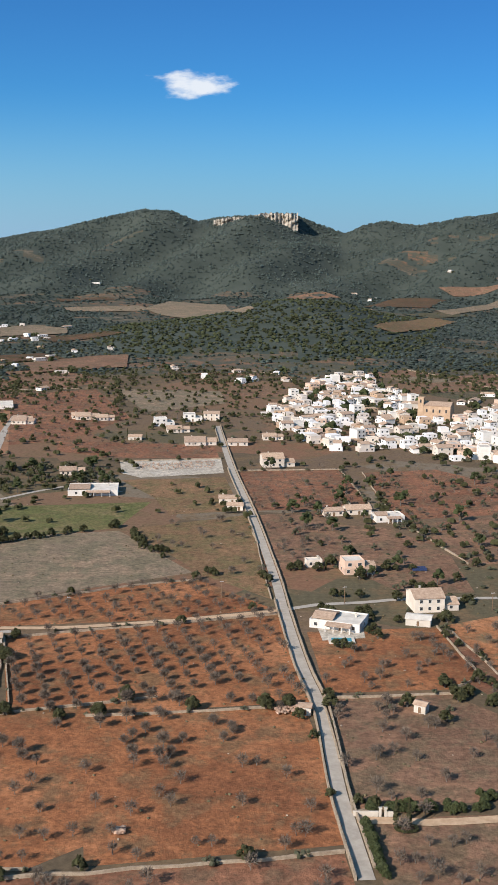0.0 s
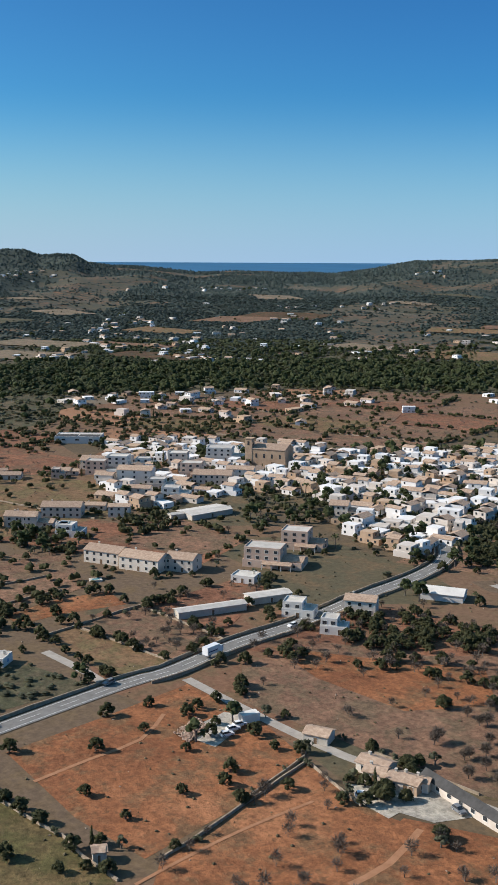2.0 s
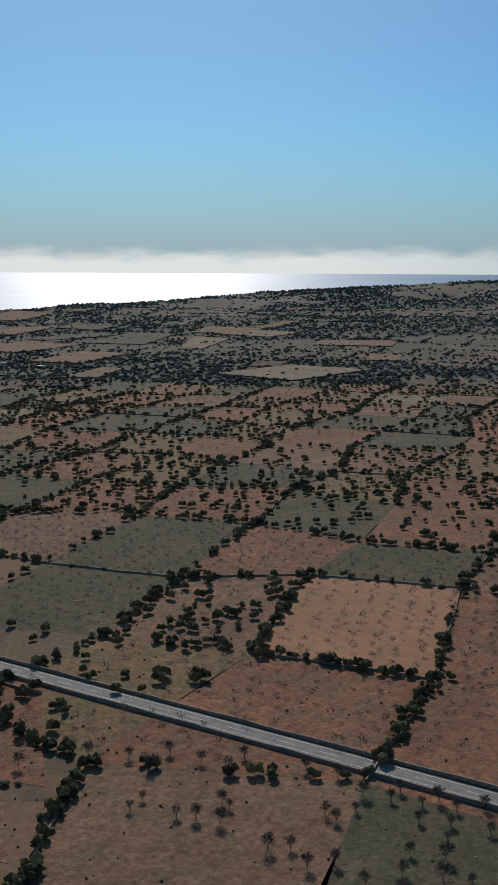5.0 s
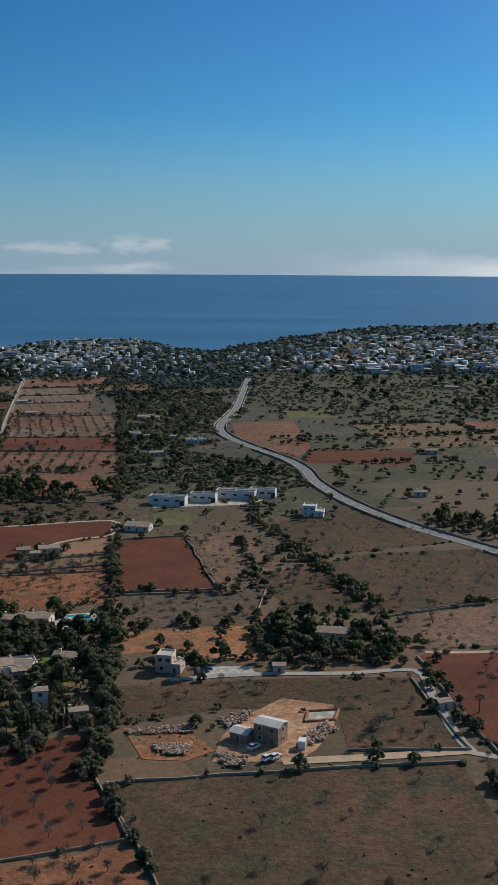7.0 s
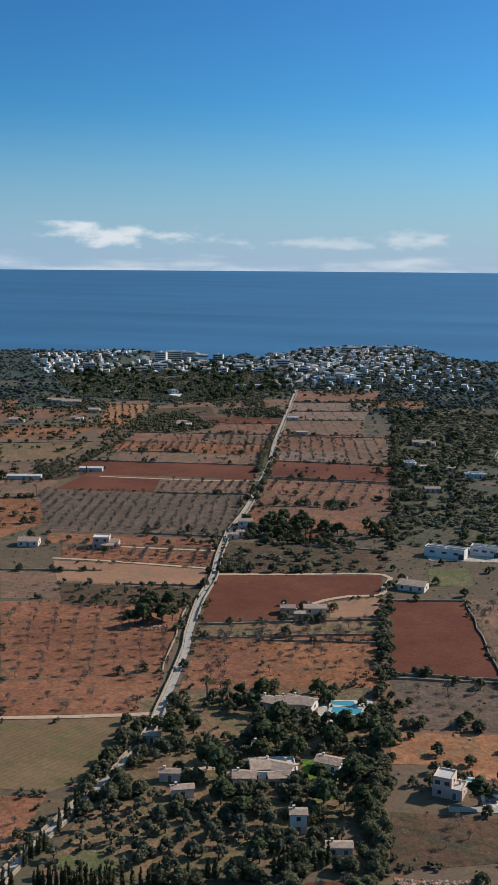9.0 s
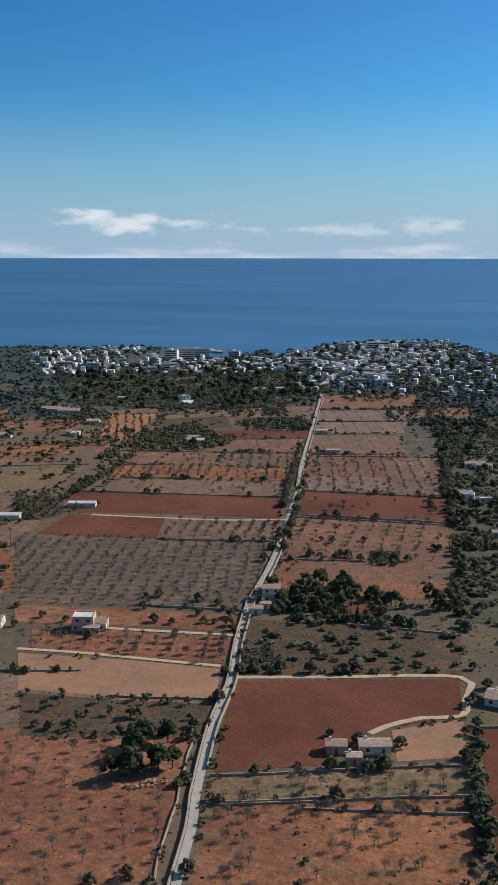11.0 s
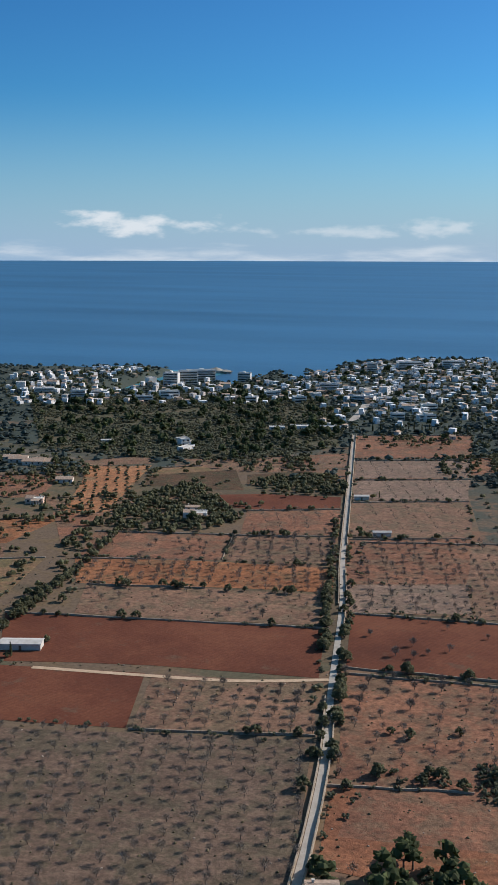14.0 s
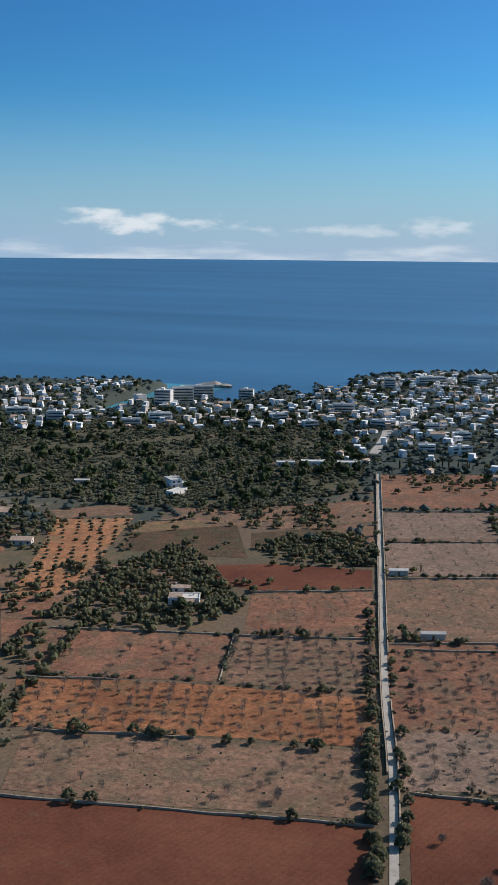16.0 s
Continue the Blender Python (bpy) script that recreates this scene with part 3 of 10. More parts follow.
def part(name, bm, material, parent, label=""):
    me = bpy.data.meshes.new(name)
    bm.to_mesh(me)
    bm.free()
    me.materials.append(material)
    ob = new(name, me)
    if parent is not None:
        ob.parent = parent
    return tagged(ob, label) if label else ob


def box(bm, x0, x1, y0, y1, z0, z1):
    v = [bm.verts.new(c) for c in ((x0, y0, z0), (x1, y0, z0), (x1, y1, z0), (x0, y1, z0), (x0, y0, z1), (x1, y0, z1), (x1, y1, z1), (x0, y1, z1))]
    for f in ((3, 2, 1, 0), (4, 5, 6, 7), (0, 1, 5, 4), (1, 2, 6, 5), (2, 3, 7, 6), (3, 0, 4, 7)):
        bm.faces.new([v[i] for i in f])
    return v


def polar(radii, angles, z):
    """A ring grid round the origin."""
    a, r = np.meshgrid(np.radians(angles), np.asarray(radii, float))
    x, y = -np.sin(a) * r, np.cos(a) * r
    v = np.stack([x, y, z(x, y)], -1).reshape(-1, 3)
    n, k = len(radii), len(angles)
    i, j = np.meshgrid(np.arange(n - 1), np.arange(k), indexing="ij")
    j2 = (j + 1) % k
    f = np.stack([i * k + j, i * k + j2, (i + 1) * k + j2, (i + 1) * k + j], -1).reshape(-1, 4)
    return v, f[:, ::-1]


rings = np.r_[1.0, np.linspace(150, 1200, 8), np.linspace(1300, 3400, 106), np.linspace(3440, 4760, 34)]
v, f = polar(rings, np.r_[np.arange(0, 186, 0.5), np.arange(186, 212, 0.2), np.arange(212, 360, 0.5)], height)
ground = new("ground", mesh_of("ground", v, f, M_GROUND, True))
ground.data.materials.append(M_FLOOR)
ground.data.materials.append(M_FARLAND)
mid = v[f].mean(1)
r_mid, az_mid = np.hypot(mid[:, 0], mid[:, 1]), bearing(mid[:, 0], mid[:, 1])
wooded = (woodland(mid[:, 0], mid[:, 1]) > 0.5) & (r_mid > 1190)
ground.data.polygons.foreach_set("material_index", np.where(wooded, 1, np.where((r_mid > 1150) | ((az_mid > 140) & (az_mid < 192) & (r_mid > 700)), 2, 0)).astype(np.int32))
tagged(ground, "countryside of small red and brown fields and scrub", "ground", kind="structure")


def lump(verts, faces, centre, size, rng, sides=6, closed=True):
    """An uneven clump of leaves: a rough low ball."""
    n = len(verts)
    c, s = np.array(centre, float), np.array(size, float)
    verts.append(c + s * (0, 0, rng.uniform(0.8, 1.1)))
    for z, r in ((0.45, 0.85), (-0.35, 0.95)):
        off = rng.uniform(0, 6)
        for k in range(sides):
            t = off + 2 * math.pi * k / sides
            q = r * rng.uniform(0.75, 1.2)
            verts.append(c + s * (math.cos(t) * q, math.sin(t) * q, z + rng.uniform(-0.2, 0.2)))
    verts.append(c + s * (0, 0, -0.8))
    top, bot = n, n + 1 + 2 * sides
    for k in range(sides):
        k2 = (k + 1) % sides
        a1, a2, b1, b2 = n + 1 + k, n + 1 + k2, n + 1 + sides + k, n + 1 + sides + k2
        faces += [(top, a1, a2), (a1, b1, b2), (a1, b2, a2)]
        if closed:
            faces.append((bot, b2, b1))


def crag():
    """The flat-topped limestone cliff on the skyline, cleft and ledged, with bushes on its brow."""
    rng = np.random.default_rng(4)
    vs, fs = [], []
    cols = np.linspace(-2.4, 1.9, 150)
    rows_ = 16
    brow = []
    for i, a_ in enumerate(cols):
        u = i / (len(cols) - 1)
        top = 259 - 13 * float(smooth(0.38, 0.62, u)) - 9 * float(smooth(0.75, 1.0, u)) + 1.6 * math.sin(a_ * 23) + 1.2 * math.sin(a_ * 61 + 1) + rng.uniform(-0.7, 0.7)
        cleft = 11 * math.sin(a_ * 7.3 + 1) + 6 * abs(math.sin(a_ * 15.1)) + 5 * math.sin(a_ * 33 + 2) + 3 * math.sin(a_ * 71)
        for k in range(rows_):
            q = k / (rows_ - 1)
            ledge = 30 * (1 - q) ** 2.2 - 5 * math.sin(q * 11 + 2.5 * math.sin(a_ * 6)) - 3 * math.sin(q * 23 + a_ * 9)
            far = 3575 - ledge + cleft * (0.35 + 0.65 * q) + rng.uniform(-1.8, 1.8)
            far += 8 * float(smooth(0.86, 1.0, q))
            vs.append((-math.sin(radians(a_)) * far, math.cos(radians(a_)) * far, 203 + (top - 203) * q))
        brow.append((a_, top))
        vs.append((-math.sin(radians(a_)) * 3780, math.cos(radians(a_)) * 3780, top - 3))
        n = rows_ + 1
        if i:
            for k in range(n - 1):
                fs.append(((i - 1) * n + k, i * n + k, i * n + k + 1, (i - 1) * n + k + 1))
    tagged(new("rock_crag", mesh_of("rock_crag", vs, fs, M_ROCK)), "pale limestone cliff crowning a wooded hill", "cliff", kind="structure")
    vs, fs = [], []
    for _ in range(90):
        a_, top = brow[int(rng.integers(0, len(brow)))]
        far, q = rng.uniform(3600, 3660), rng.uniform(1.5, 4.0)
        lump(vs, fs, (-math.sin(radians(a_)) * far, math.cos(radians(a_)) * far, top + 0.3), (q, q, q * 0.8), rng, 5)
    tagged(new("crag_bushes", mesh_of("crag_bushes", vs, fs, M_HAZEWOODS)), "dark bushes along the brow of a cliff", "bushes", kind="stuff")


crag()


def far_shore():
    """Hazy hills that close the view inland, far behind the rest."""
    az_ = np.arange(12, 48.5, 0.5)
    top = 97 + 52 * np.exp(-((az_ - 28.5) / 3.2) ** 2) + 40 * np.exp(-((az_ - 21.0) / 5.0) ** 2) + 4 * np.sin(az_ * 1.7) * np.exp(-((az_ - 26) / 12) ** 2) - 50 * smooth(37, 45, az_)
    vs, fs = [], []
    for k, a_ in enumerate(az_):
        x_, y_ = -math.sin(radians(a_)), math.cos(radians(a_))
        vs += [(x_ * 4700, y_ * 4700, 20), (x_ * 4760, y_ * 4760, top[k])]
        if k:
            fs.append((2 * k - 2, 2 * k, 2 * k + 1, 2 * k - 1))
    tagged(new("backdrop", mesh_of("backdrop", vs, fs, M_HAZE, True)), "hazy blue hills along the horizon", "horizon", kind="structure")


far_shore()


def sea_level(x, y):
    """The sea, which meets the sky a little under the eye's height."""
    r, az = np.hypot(x, y), bearing(x, y)
    rim = np.interp(az, [0, 165, 188, 360], [70, 70, 82, 82])
    return SEA_Z + (rim - SEA_Z) * smooth(2000, 11500, r) / smooth(2000, 11500, 9300)


v, f = polar(np.r_[np.linspace(1500, 4500, 40), np.linspace(4700, 9300, 40)], np.arange(0, 360, 1.0), sea_level)
mid = v[f].mean(1)
az = bearing(mid[:, 0], mid[:, 1])
f = f[(az > 37) & (az < 330)]
tagged(new("sea", mesh_of("sea", v, f, M_SEA, True)), "calm deep blue sea under a clear sky", "sea", kind="structure")


# ---- fields, roads, walls ----
random.seed(7)
field_count = [0]
ORCHARD, SCATTER, WALLS, FIELD_AREAS, SMOOTH_AREAS = [], [], [], [], []


def inside(poly, x, y):
    hit_, n = False, len(poly)
    for i in range(n):
        (x1, y1), (x2, y2) = poly[i], poly[(i + 1) % n]
        if (y1 > y) != (y2 > y) and x < (x2 - x1) * (y - y1) / (y2 - y1) + x1:
            hit_ = not hit_
    return hit_


FIELD_LABEL = {"red": "red earth field with bare almond trees", "dkred": "freshly ploughed dark red field", "orange": "orange earth field with pale stones",
               "brown": "brown fallow field with dry weeds", "mixed": "red and brown weedy orchard ground", "olive": "field of thin olive-green grass",
               "tan": "pale dry stubble field", "tanred": "dry tilled pinkish earth field", "grey": "grey dry stubble field", "green": "green winter meadow ground",
               "dull": "dull green-brown fallow field", "earth": "yard of pale dug earth", "meadow": "rough olive-green meadow with a few trees", "umber": "dark brown earth of an almond orchard", "sown": "brown field with the first green of a crop", "rust": "rust-red bare earth field", "lawn": "bright watered garden lawn", "scrub": "rough ground under evergreen scrub", "gravel": "yard of pale gravel"}


def field(kind, corners, walls="0", rows=None, sparse=None, scrub=0, lift=0.0):
    """A field of one soil on the ground, with its orchard rows or scattered trees, and dry-stone walls on some of its sides."""
    field_count[0] += 1
    lift = lift or 0.03 + 0.0005 * field_count[0]
    FIELD_AREAS.append(corners)
    if kind in ("dkred", "sown", "tanred", "lawn", "gravel", "green", "earth"):
        SMOOTH_AREAS.append(corners)
    bm = bmesh.new()
    ring = []
    n = len(corners)
    for i, (x1, y1) in enumerate(corners):
        x2, y2 = corners[(i + 1) % n]
        steps = max(1, int(math.hypot(x2 - x1, y2 - y1) / 25))
        for k in range(steps):
            u = k / steps
            wob = 0.8 if k else 0.0
            ring.append((x1 + (x2 - x1) * u + random.uniform(-wob, wob), y1 + (y2 - y1) * u + random.uniform(-wob, wob)))
    vs = [bm.verts.new((x, y, level(x, y) + lift)) for x, y in ring]
    face = bm.faces.new(vs)
    bmesh.ops.triangulate(bm, faces=[face])
    bmesh.ops.recalc_face_normals(bm, faces=bm.faces)
    if sum(f_.normal.z for f_ in bm.faces) < 0:
        bmesh.ops.reverse_faces(bm, faces=bm.faces)
    ob = part("field", bm, SOIL[kind], None)
    tagged(ob, FIELD_LABEL[kind], "field", kind="structure")
    for c in walls:
        i = int(c)
        WALLS.append((corners[i], corners[(i + 1) % n]))
    xs, ys = [p[0] for p in corners], [p[1] for p in corners]
    if rows:
        tree, gap = rows
        (x1, y1), (x2, y2) = corners[0], corners[1]
        d = math.hypot(x2 - x1, y2 - y1)
        ux, uy = (x2 - x1) / d, (y2 - y1) / d
        far = int(max(max(xs) - min(xs), max(ys) - min(ys)) * 1.5 / gap)
        for i in range(-far, far):
            for k in range(-far, far):
                px, py = x1 + (ux * i - uy * k) * gap + random.gauss(0, 0.5), y1 + (uy * i + ux * k) * gap + random.gauss(0, 0.5)
                if inside(corners, px, py) and random.random() < 0.88:
                    ORCHARD.append((random.choice(("almond", "almond", "carob")) if tree == "mix" else tree, px, py))
    if sparse:
        tree, count = sparse
        tries = 0
        while count and tries < 4000:
            tries += 1
            px, py = random.uniform(min(xs), max(xs)), random.uniform(min(ys), max(ys))
            if inside(corners, px, py):
                ORCHARD.append((random.choice(("almond", "carob")) if tree == "mix" else tree, px, py))
                count -= 1
    for _ in range(scrub):
        px, py = random.uniform(min(xs), max(xs)), random.uniform(min(ys), max(ys))
        if inside(corners, px, py):
            SCATTER.append(("bush", px, py))


def curve_of(points, step=6.0):
    """Evenly spaced points on a smooth line through the given ones."""
    pts = [Vector((*p, 0)) for p in points]
    out = []
    for i in range(len(pts) - 1):
        p0, p1, p2, p3 = pts[max(i - 1, 0)], pts[i], pts[i + 1], pts[min(i + 2, len(pts) - 1)]
        n = max(1, int((p2 - p1).length / step))
        for k in range(n):
            u = k / n
            out.append(0.5 * ((2 * p1) + (p2 - p0) * u + (2 * p0 - 5 * p1 + 4 * p2 - p3) * u * u + (3 * p1 - p0 - 3 * p2 + p3) * u ** 3))
    out.append(pts[-1])
    return out


def ribbon(name, line_, left, right, z, material, parent=None, label=""):
    bm = bmesh.new()
    prev = None
    for i, p in enumerate(line_):
        a, b_ = line_[max(i - 1, 0)], line_[min(i + 1, len(line_) - 1)]
        d = (b_ - a).normalized()
        n = Vector((-d.y, d.x, 0))
        g = level(p.x, p.y) + z
        v1, v2 = bm.verts.new((*(p + n * left).xy, g)), bm.verts.new((*(p + n * right).xy, g))
        if prev:
            bm.faces.new((prev[0], prev[1], v2, v1))
        prev = (v1, v2)
    bmesh.ops.recalc_face_normals(bm, faces=bm.faces)
    bm.normal_update()
    if sum(f_.normal.z for f_ in bm.faces) < 0:
        bmesh.ops.reverse_faces(bm, faces=bm.faces)
    return part(name, bm, material, parent, label)


ROADS = []


def road(points, width, material, label, lines=False, walls=0.0):
    line_ = curve_of(points)
    ROADS.append((line_, width))

    base = ribbon("road", line_, width / 2, -width / 2, (0.16 if width > 2 else 0.09) + 0.001 * len(ROADS), material)
    tagged(base, label, "road", kind="structure")
    if lines:
        for off in (width / 2 - 0.9, -width / 2 + 0.9):
            ribbon("edge_line", line_, off + 0.09, off - 0.09, 0.25, M_LINE, base)
        for i in range(0, len(line_) - 1, 2):
            ribbon("lane_dash", line_[i:i + 2], 0.08, -0.08, 0.25, M_LINE, base)
    if walls:
        for off in (width / 2 + walls, -width / 2 - walls):
            k = 0
            while k < len(line_) - 2:
                m_ = random.randint(6, 16)
                seg = line_[k:k + m_ + 1]
                if len(seg) > 2 and random.random() < 0.86:
                    shifted = []
                    for i, p in enumerate(seg):
                        d = (seg[min(i + 1, len(seg) - 1)] - seg[max(i - 1, 0)]).normalized()
                        shifted.append(p + Vector((-d.y, d.x, 0)) * off)
                    stone_wall(shifted, 1.15, 0.45)
                k += m_
    return base


def stone_wall(line_, high, thick):
    """A dry-stone wall with an uneven top."""
    bm = bmesh.new()
    prev = None
    for i, p in enumerate(line_):
        d = (line_[min(i + 1, len(line_) - 1)] - line_[max(i - 1, 0)]).normalized()
        n = Vector((-d.y, d.x, 0)) * thick / 2
        g = level(p.x, p.y)
        h = high * random.uniform(0.8, 1.15)
        sec = [bm.verts.new((*(p + n * 1.25).xy, g - 0.3)), bm.verts.new((*(p + n * 0.9).xy, g + h)), bm.verts.new((*(p - n * 0.9).xy, g + h * random.uniform(0.92, 1.05))), bm.verts.new((*(p - n * 1.25).xy, g - 0.3))]
        if prev:
            for k in range(3):
                bm.faces.new((prev[k], prev[k + 1], sec[k + 1], sec[k]))
        else:
            bm.faces.new(sec)
        prev = sec
    bm.faces.new(prev[::-1])
    bmesh.ops.recalc_face_normals(bm, faces=bm.faces)
    ob = part("stone_wall", bm, M_STONE, None)
    return tagged(ob, "low dry-stone field wall of pale limestone", "wall", "dry-stone walls", "structure")


# main road, lanes and tracks
road(((92.3, -1336.9), (83.1, -1058.7), (82.1, -890.2), (18.8, -750.0), (2.5, -680.6), (-17.4, -623.4), (-45.7, -569.6), (-82.1, -520.1), (-103.7, -490.1), (-143.1, -453.9), (-170.3, -422.2), (-187.7, -397.7), (-202.6, -367.5), (-213.0, -331.3), (-219.3, -295.1), (-250.6, -64.8), (-256.5, -5.3), (-260.1, 34.2), (-268.1, 74.7), (-272.2, 108.0), (-280.9, 170.4), (-281.0, 188.5), (-288.1, 221.6), (-290.5, 252.0), (-299.2, 292.0), (-306.1, 333.4), (-319.0, 364.0), (-352.4, 395.9)), 7.0, M_ASPHALT, 'grey asphalt country road with pale edges', lines=True, walls=1.6)
road(((-24.5, 840.0), (-10.7, 670.7), (1.5, 550.7), (10.8, 440.5), (13.5, 396.5), (17.8, 339.3), (21.9, 303.7), (23.1, 255.7), (24.6, 234.1), (26.0, 215.6)), 3.7, M_LANE, 'straight pale asphalt lane between low walls', walls=0.6)
road(((124.6, -221.1), (142.8, -264.0), (142.2, -348.4), (148.4, -385.8), (160.4, -437.5), (165.4, -452.8), (177.0, -496.1), (184.0, -533.4), (195.5, -574.1), (207.8, -626.5), (206.4, -619.2), (212.0, -658.6), (221.2, -709.3), (232.9, -759.4), (253.3, -853.1), (271.3, -923.7), (307.0, -1076.9), (359.6, -1303.0)), 2.5, M_LANE, 'straight pale lane running down to the sea', walls=0.45)
road(((-272.6, 189.1), (-238.7, 189.0), (-212.7, 189.8), (-202.5, 190.6), (-186.9, 193.7), (-172.1, 196.4), (-157.8, 198.7)), 3.6, M_LANE, 'pale farm lane along a wall')
road(((-250.4, -15.9), (-238.0, -13.7), (-222.3, -10.4)), 3.4, M_LANE, 'narrow concrete farm lane')
road(((-259.3, 61.2), (-244.3, 59.3), (-226.1, 58.2), (-212.5, 58.7), (-200.6, 58.5)), 3.4, M_LANE, 'narrow concrete farm lane')
road(((-273.1, 83.4), (-300.1, 84.1), (-316.7, 76.3), (-338.5, 72.4), (-358.6, 67.1), (-390.9, 59.8)), 3.2, M_TRACK, 'pale farm track')
road(((-87.5, 373.0), (-63.7, 374.3), (-28.3, 382.5), (12.6, 395.2)), 3.0, M_TRACK, 'walled earth track between orchards')
road(((13.0, 395.2), (26.1, 402.3), (43.6, 405.5), (61.5, 410.2), (97.4, 412.7)), 3.0, M_LANE, 'narrow paved lane past the houses')
road(((-133.5, 578.2), (-116.4, 600.3), (-99.6, 613.1), (-70.7, 599.3)), 3.0, M_LANE, 'pale drive to a villa')
road(((-160.5, 344.0), (-166.2, 357.4), (-174.4, 380.5), (-186.7, 419.2), (-193.5, 463.8), (-200.6, 514.9), (-203.8, 537.8)), 4.0, M_LANE, 'paved lane with gateposts', walls=0.6)
road(((-203.8, 537.8), (-215.6, 588.9), (-231.8, 659.2), (-250.2, 747.7), (-268.2, 829.1), (-283.7, 924.2)), 3.0, M_LANE, 'narrow lane between hedges')
road(((-175.2, 338.1), (-160.4, 349.6), (-139.5, 358.0)), 3.2, M_LANE, 'narrow lane past the farms')
road(((-159.5, 655.1), (-166.9, 715.3), (-181.5, 812.0)), 3.4, M_LANE, 'small lane')
road(((-153.4, 355.0), (-124.4, 360.9), (-82.7, 369.4)), 3.0, M_LANE, 'pale farmyard lane')
road(((-161.8, 670.6), (-178.9, 780.9), (-190.1, 882.3)), 3.6, M_LANE, 'small lane')
road(((-277.5, 345.3), (-257.2, 341.6), (-237.9, 333.8)), 4.0, M_LANE, 'pale lane')
road(((-236.7, 332.1), (-215.4, 334.8), (-200.6, 334.5), (-181.7, 338.0), (-168.7, 352.7)), 3.2, M_LANE, 'narrow lane')
road(((-321.3, 165.8), (-297.7, 167.2), (-287.0, 167.0)), 3.6, M_LANE, 'walled drive')
road(((-38.6, -375.3), (-65.2, -378.3), (-102.9, -388.3), (-144.1, -393.3), (-169.4, -398.6)), 2.6, M_TRACK, 'pale farm track along a wall')
road(((46.0, -342.5), (19.1, -349.7), (-12.4, -353.2), (-33.9, -357.6), (-37.6, -337.2), (-40.9, -311.6), (-45.3, -295.0), (-51.4, -293.0)), 3.0, M_LANE, 'pale lane with stone walls')
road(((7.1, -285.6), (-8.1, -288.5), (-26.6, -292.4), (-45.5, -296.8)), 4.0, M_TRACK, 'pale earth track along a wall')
road(((194.2, -356.4), (171.9, -365.1), (147.4, -376.1)), 2.6, M_TRACK, 'pale farm track')
road(((126.7, -337.7), (113.8, -346.0), (108.9, -342.0)), 2.6, M_TRACK, 'garden drive')
road(((272.7, -538.9), (246.3, -542.9), (211.7, -545.8), (193.1, -547.4)), 2.4, M_TRACK, 'pale farm track with walls')
road(((251.6, -570.6), (224.3, -575.4), (198.0, -580.0)), 2.4, M_TRACK, 'pale farm track with walls')
road(((183.7, -539.3), (154.1, -549.7), (108.9, -565.4), (104.1, -544.3), (103.5, -532.0), (115.8, -526.2), (125.4, -515.9), (129.0, -509.3)), 2.6, M_TRACK, 'pale farm track round a field')
road(((344.4, -741.8), (301.0, -748.7), (267.3, -755.2), (236.0, -767.4)), 2.6, M_TRACK, 'pale track beside a wall')
road(((380.6, -1379.7), (392.2, -1479.5), (420.9, -1616.0)), 8.0, M_LANE, 'wide street into the resort')
road(((111.0, -235.6), (99.2, -247.1), (81.1, -270.3)), 1.4, M_RUT, 'trodden path across red earth')
road(((-240.6, 119.0), (-242.8, 136.7), (-244.6, 153.8), (-254.8, 168.4)), 1.3, M_RUT, 'curving wheel track on red earth')
road(((-185.7, 113.8), (-187.2, 123.5), (-189.4, 145.7), (-189.3, 167.6)), 1.0, M_RUT, 'wheel track on red earth')
road(((-157.5, 149.4), (-158.2, 162.0), (-163.9, 178.2)), 1.8, M_RUT, 'pale wheel track on red earth')
road(((-214.7, 49.1), (-230.5, 49.7), (-243.1, 52.0), (-255.0, 57.0)), 1.6, M_RUT, 'orange wheel track')
# fields round the first view
field("red", ((-152, 271), (-131, 286), (-94, 292), (-26, 313), (-11, 321), (-10, 251), (-47, 219), (-129, 205), (-143, 209), (-152, 239)), walls='126', sparse=('almond', 70))
field("red", ((-46, 298), (17, 307), (22, 256), (23, 230), (-35, 220)), sparse=('almond', 26))
field("mixed", ((-52, 215), (22, 226), (24, 207), (7, 181), (-70, 180), (-81, 210)), sparse=('almond', 30))
field("red", ((-83, 363), (12, 391), (19, 310), (-69, 299)), walls='03', rows=('almond', 7.4))
field("red", ((-93, 399), (-45, 425), (-20, 434), (9, 398), (-28, 384), (-88, 375)), walls='01', rows=('almond', 7.2))
field("tan", ((-190, 437), (-163, 464), (-117, 497), (-62, 513), (-23, 444), (-100, 398), (-170, 387)), walls='')
field("olive", ((-58, 517), (0, 548), (9, 409), (-18, 440)), walls='1', sparse=('almond', 16))
field("green", ((-132, 562), (-52, 575), (-63, 518), (-114, 497)), walls='', sparse=('carob', 5))
field("gravel", ((-82, 690), (-18, 703), (-15, 656), (-64, 640), (-77, 653)))
field("olive", ((-75, 633), (-14, 644), (-3, 557), (-40, 547), (-52, 588)), walls='', sparse=('carob', 8))
field("mixed", ((-7, 662), (56, 670), (65, 566), (1, 557)), walls='01', rows=('almond', 8.5))
field("brown", ((6, 548), (44, 561), (41, 467), (11, 449)), walls='', sparse=('almond', 22))
field("brown", ((45, 528), (69, 524), (90, 473), (90, 420), (62, 415), (39, 458)), walls='', sparse=('carob', 12))
field("red", ((21, 372), (68, 378), (74, 331), (63, 321), (24, 317)), walls='12', sparse=('almond', 22))
field("brown", ((23, 313), (62, 317), (73, 303), (62, 251), (35, 247), (26, 244)), walls='045', sparse=('almond', 26))
field("brown", ((27, 242), (60, 244), (54, 208), (30, 207)), walls='', sparse=('almond', 14))
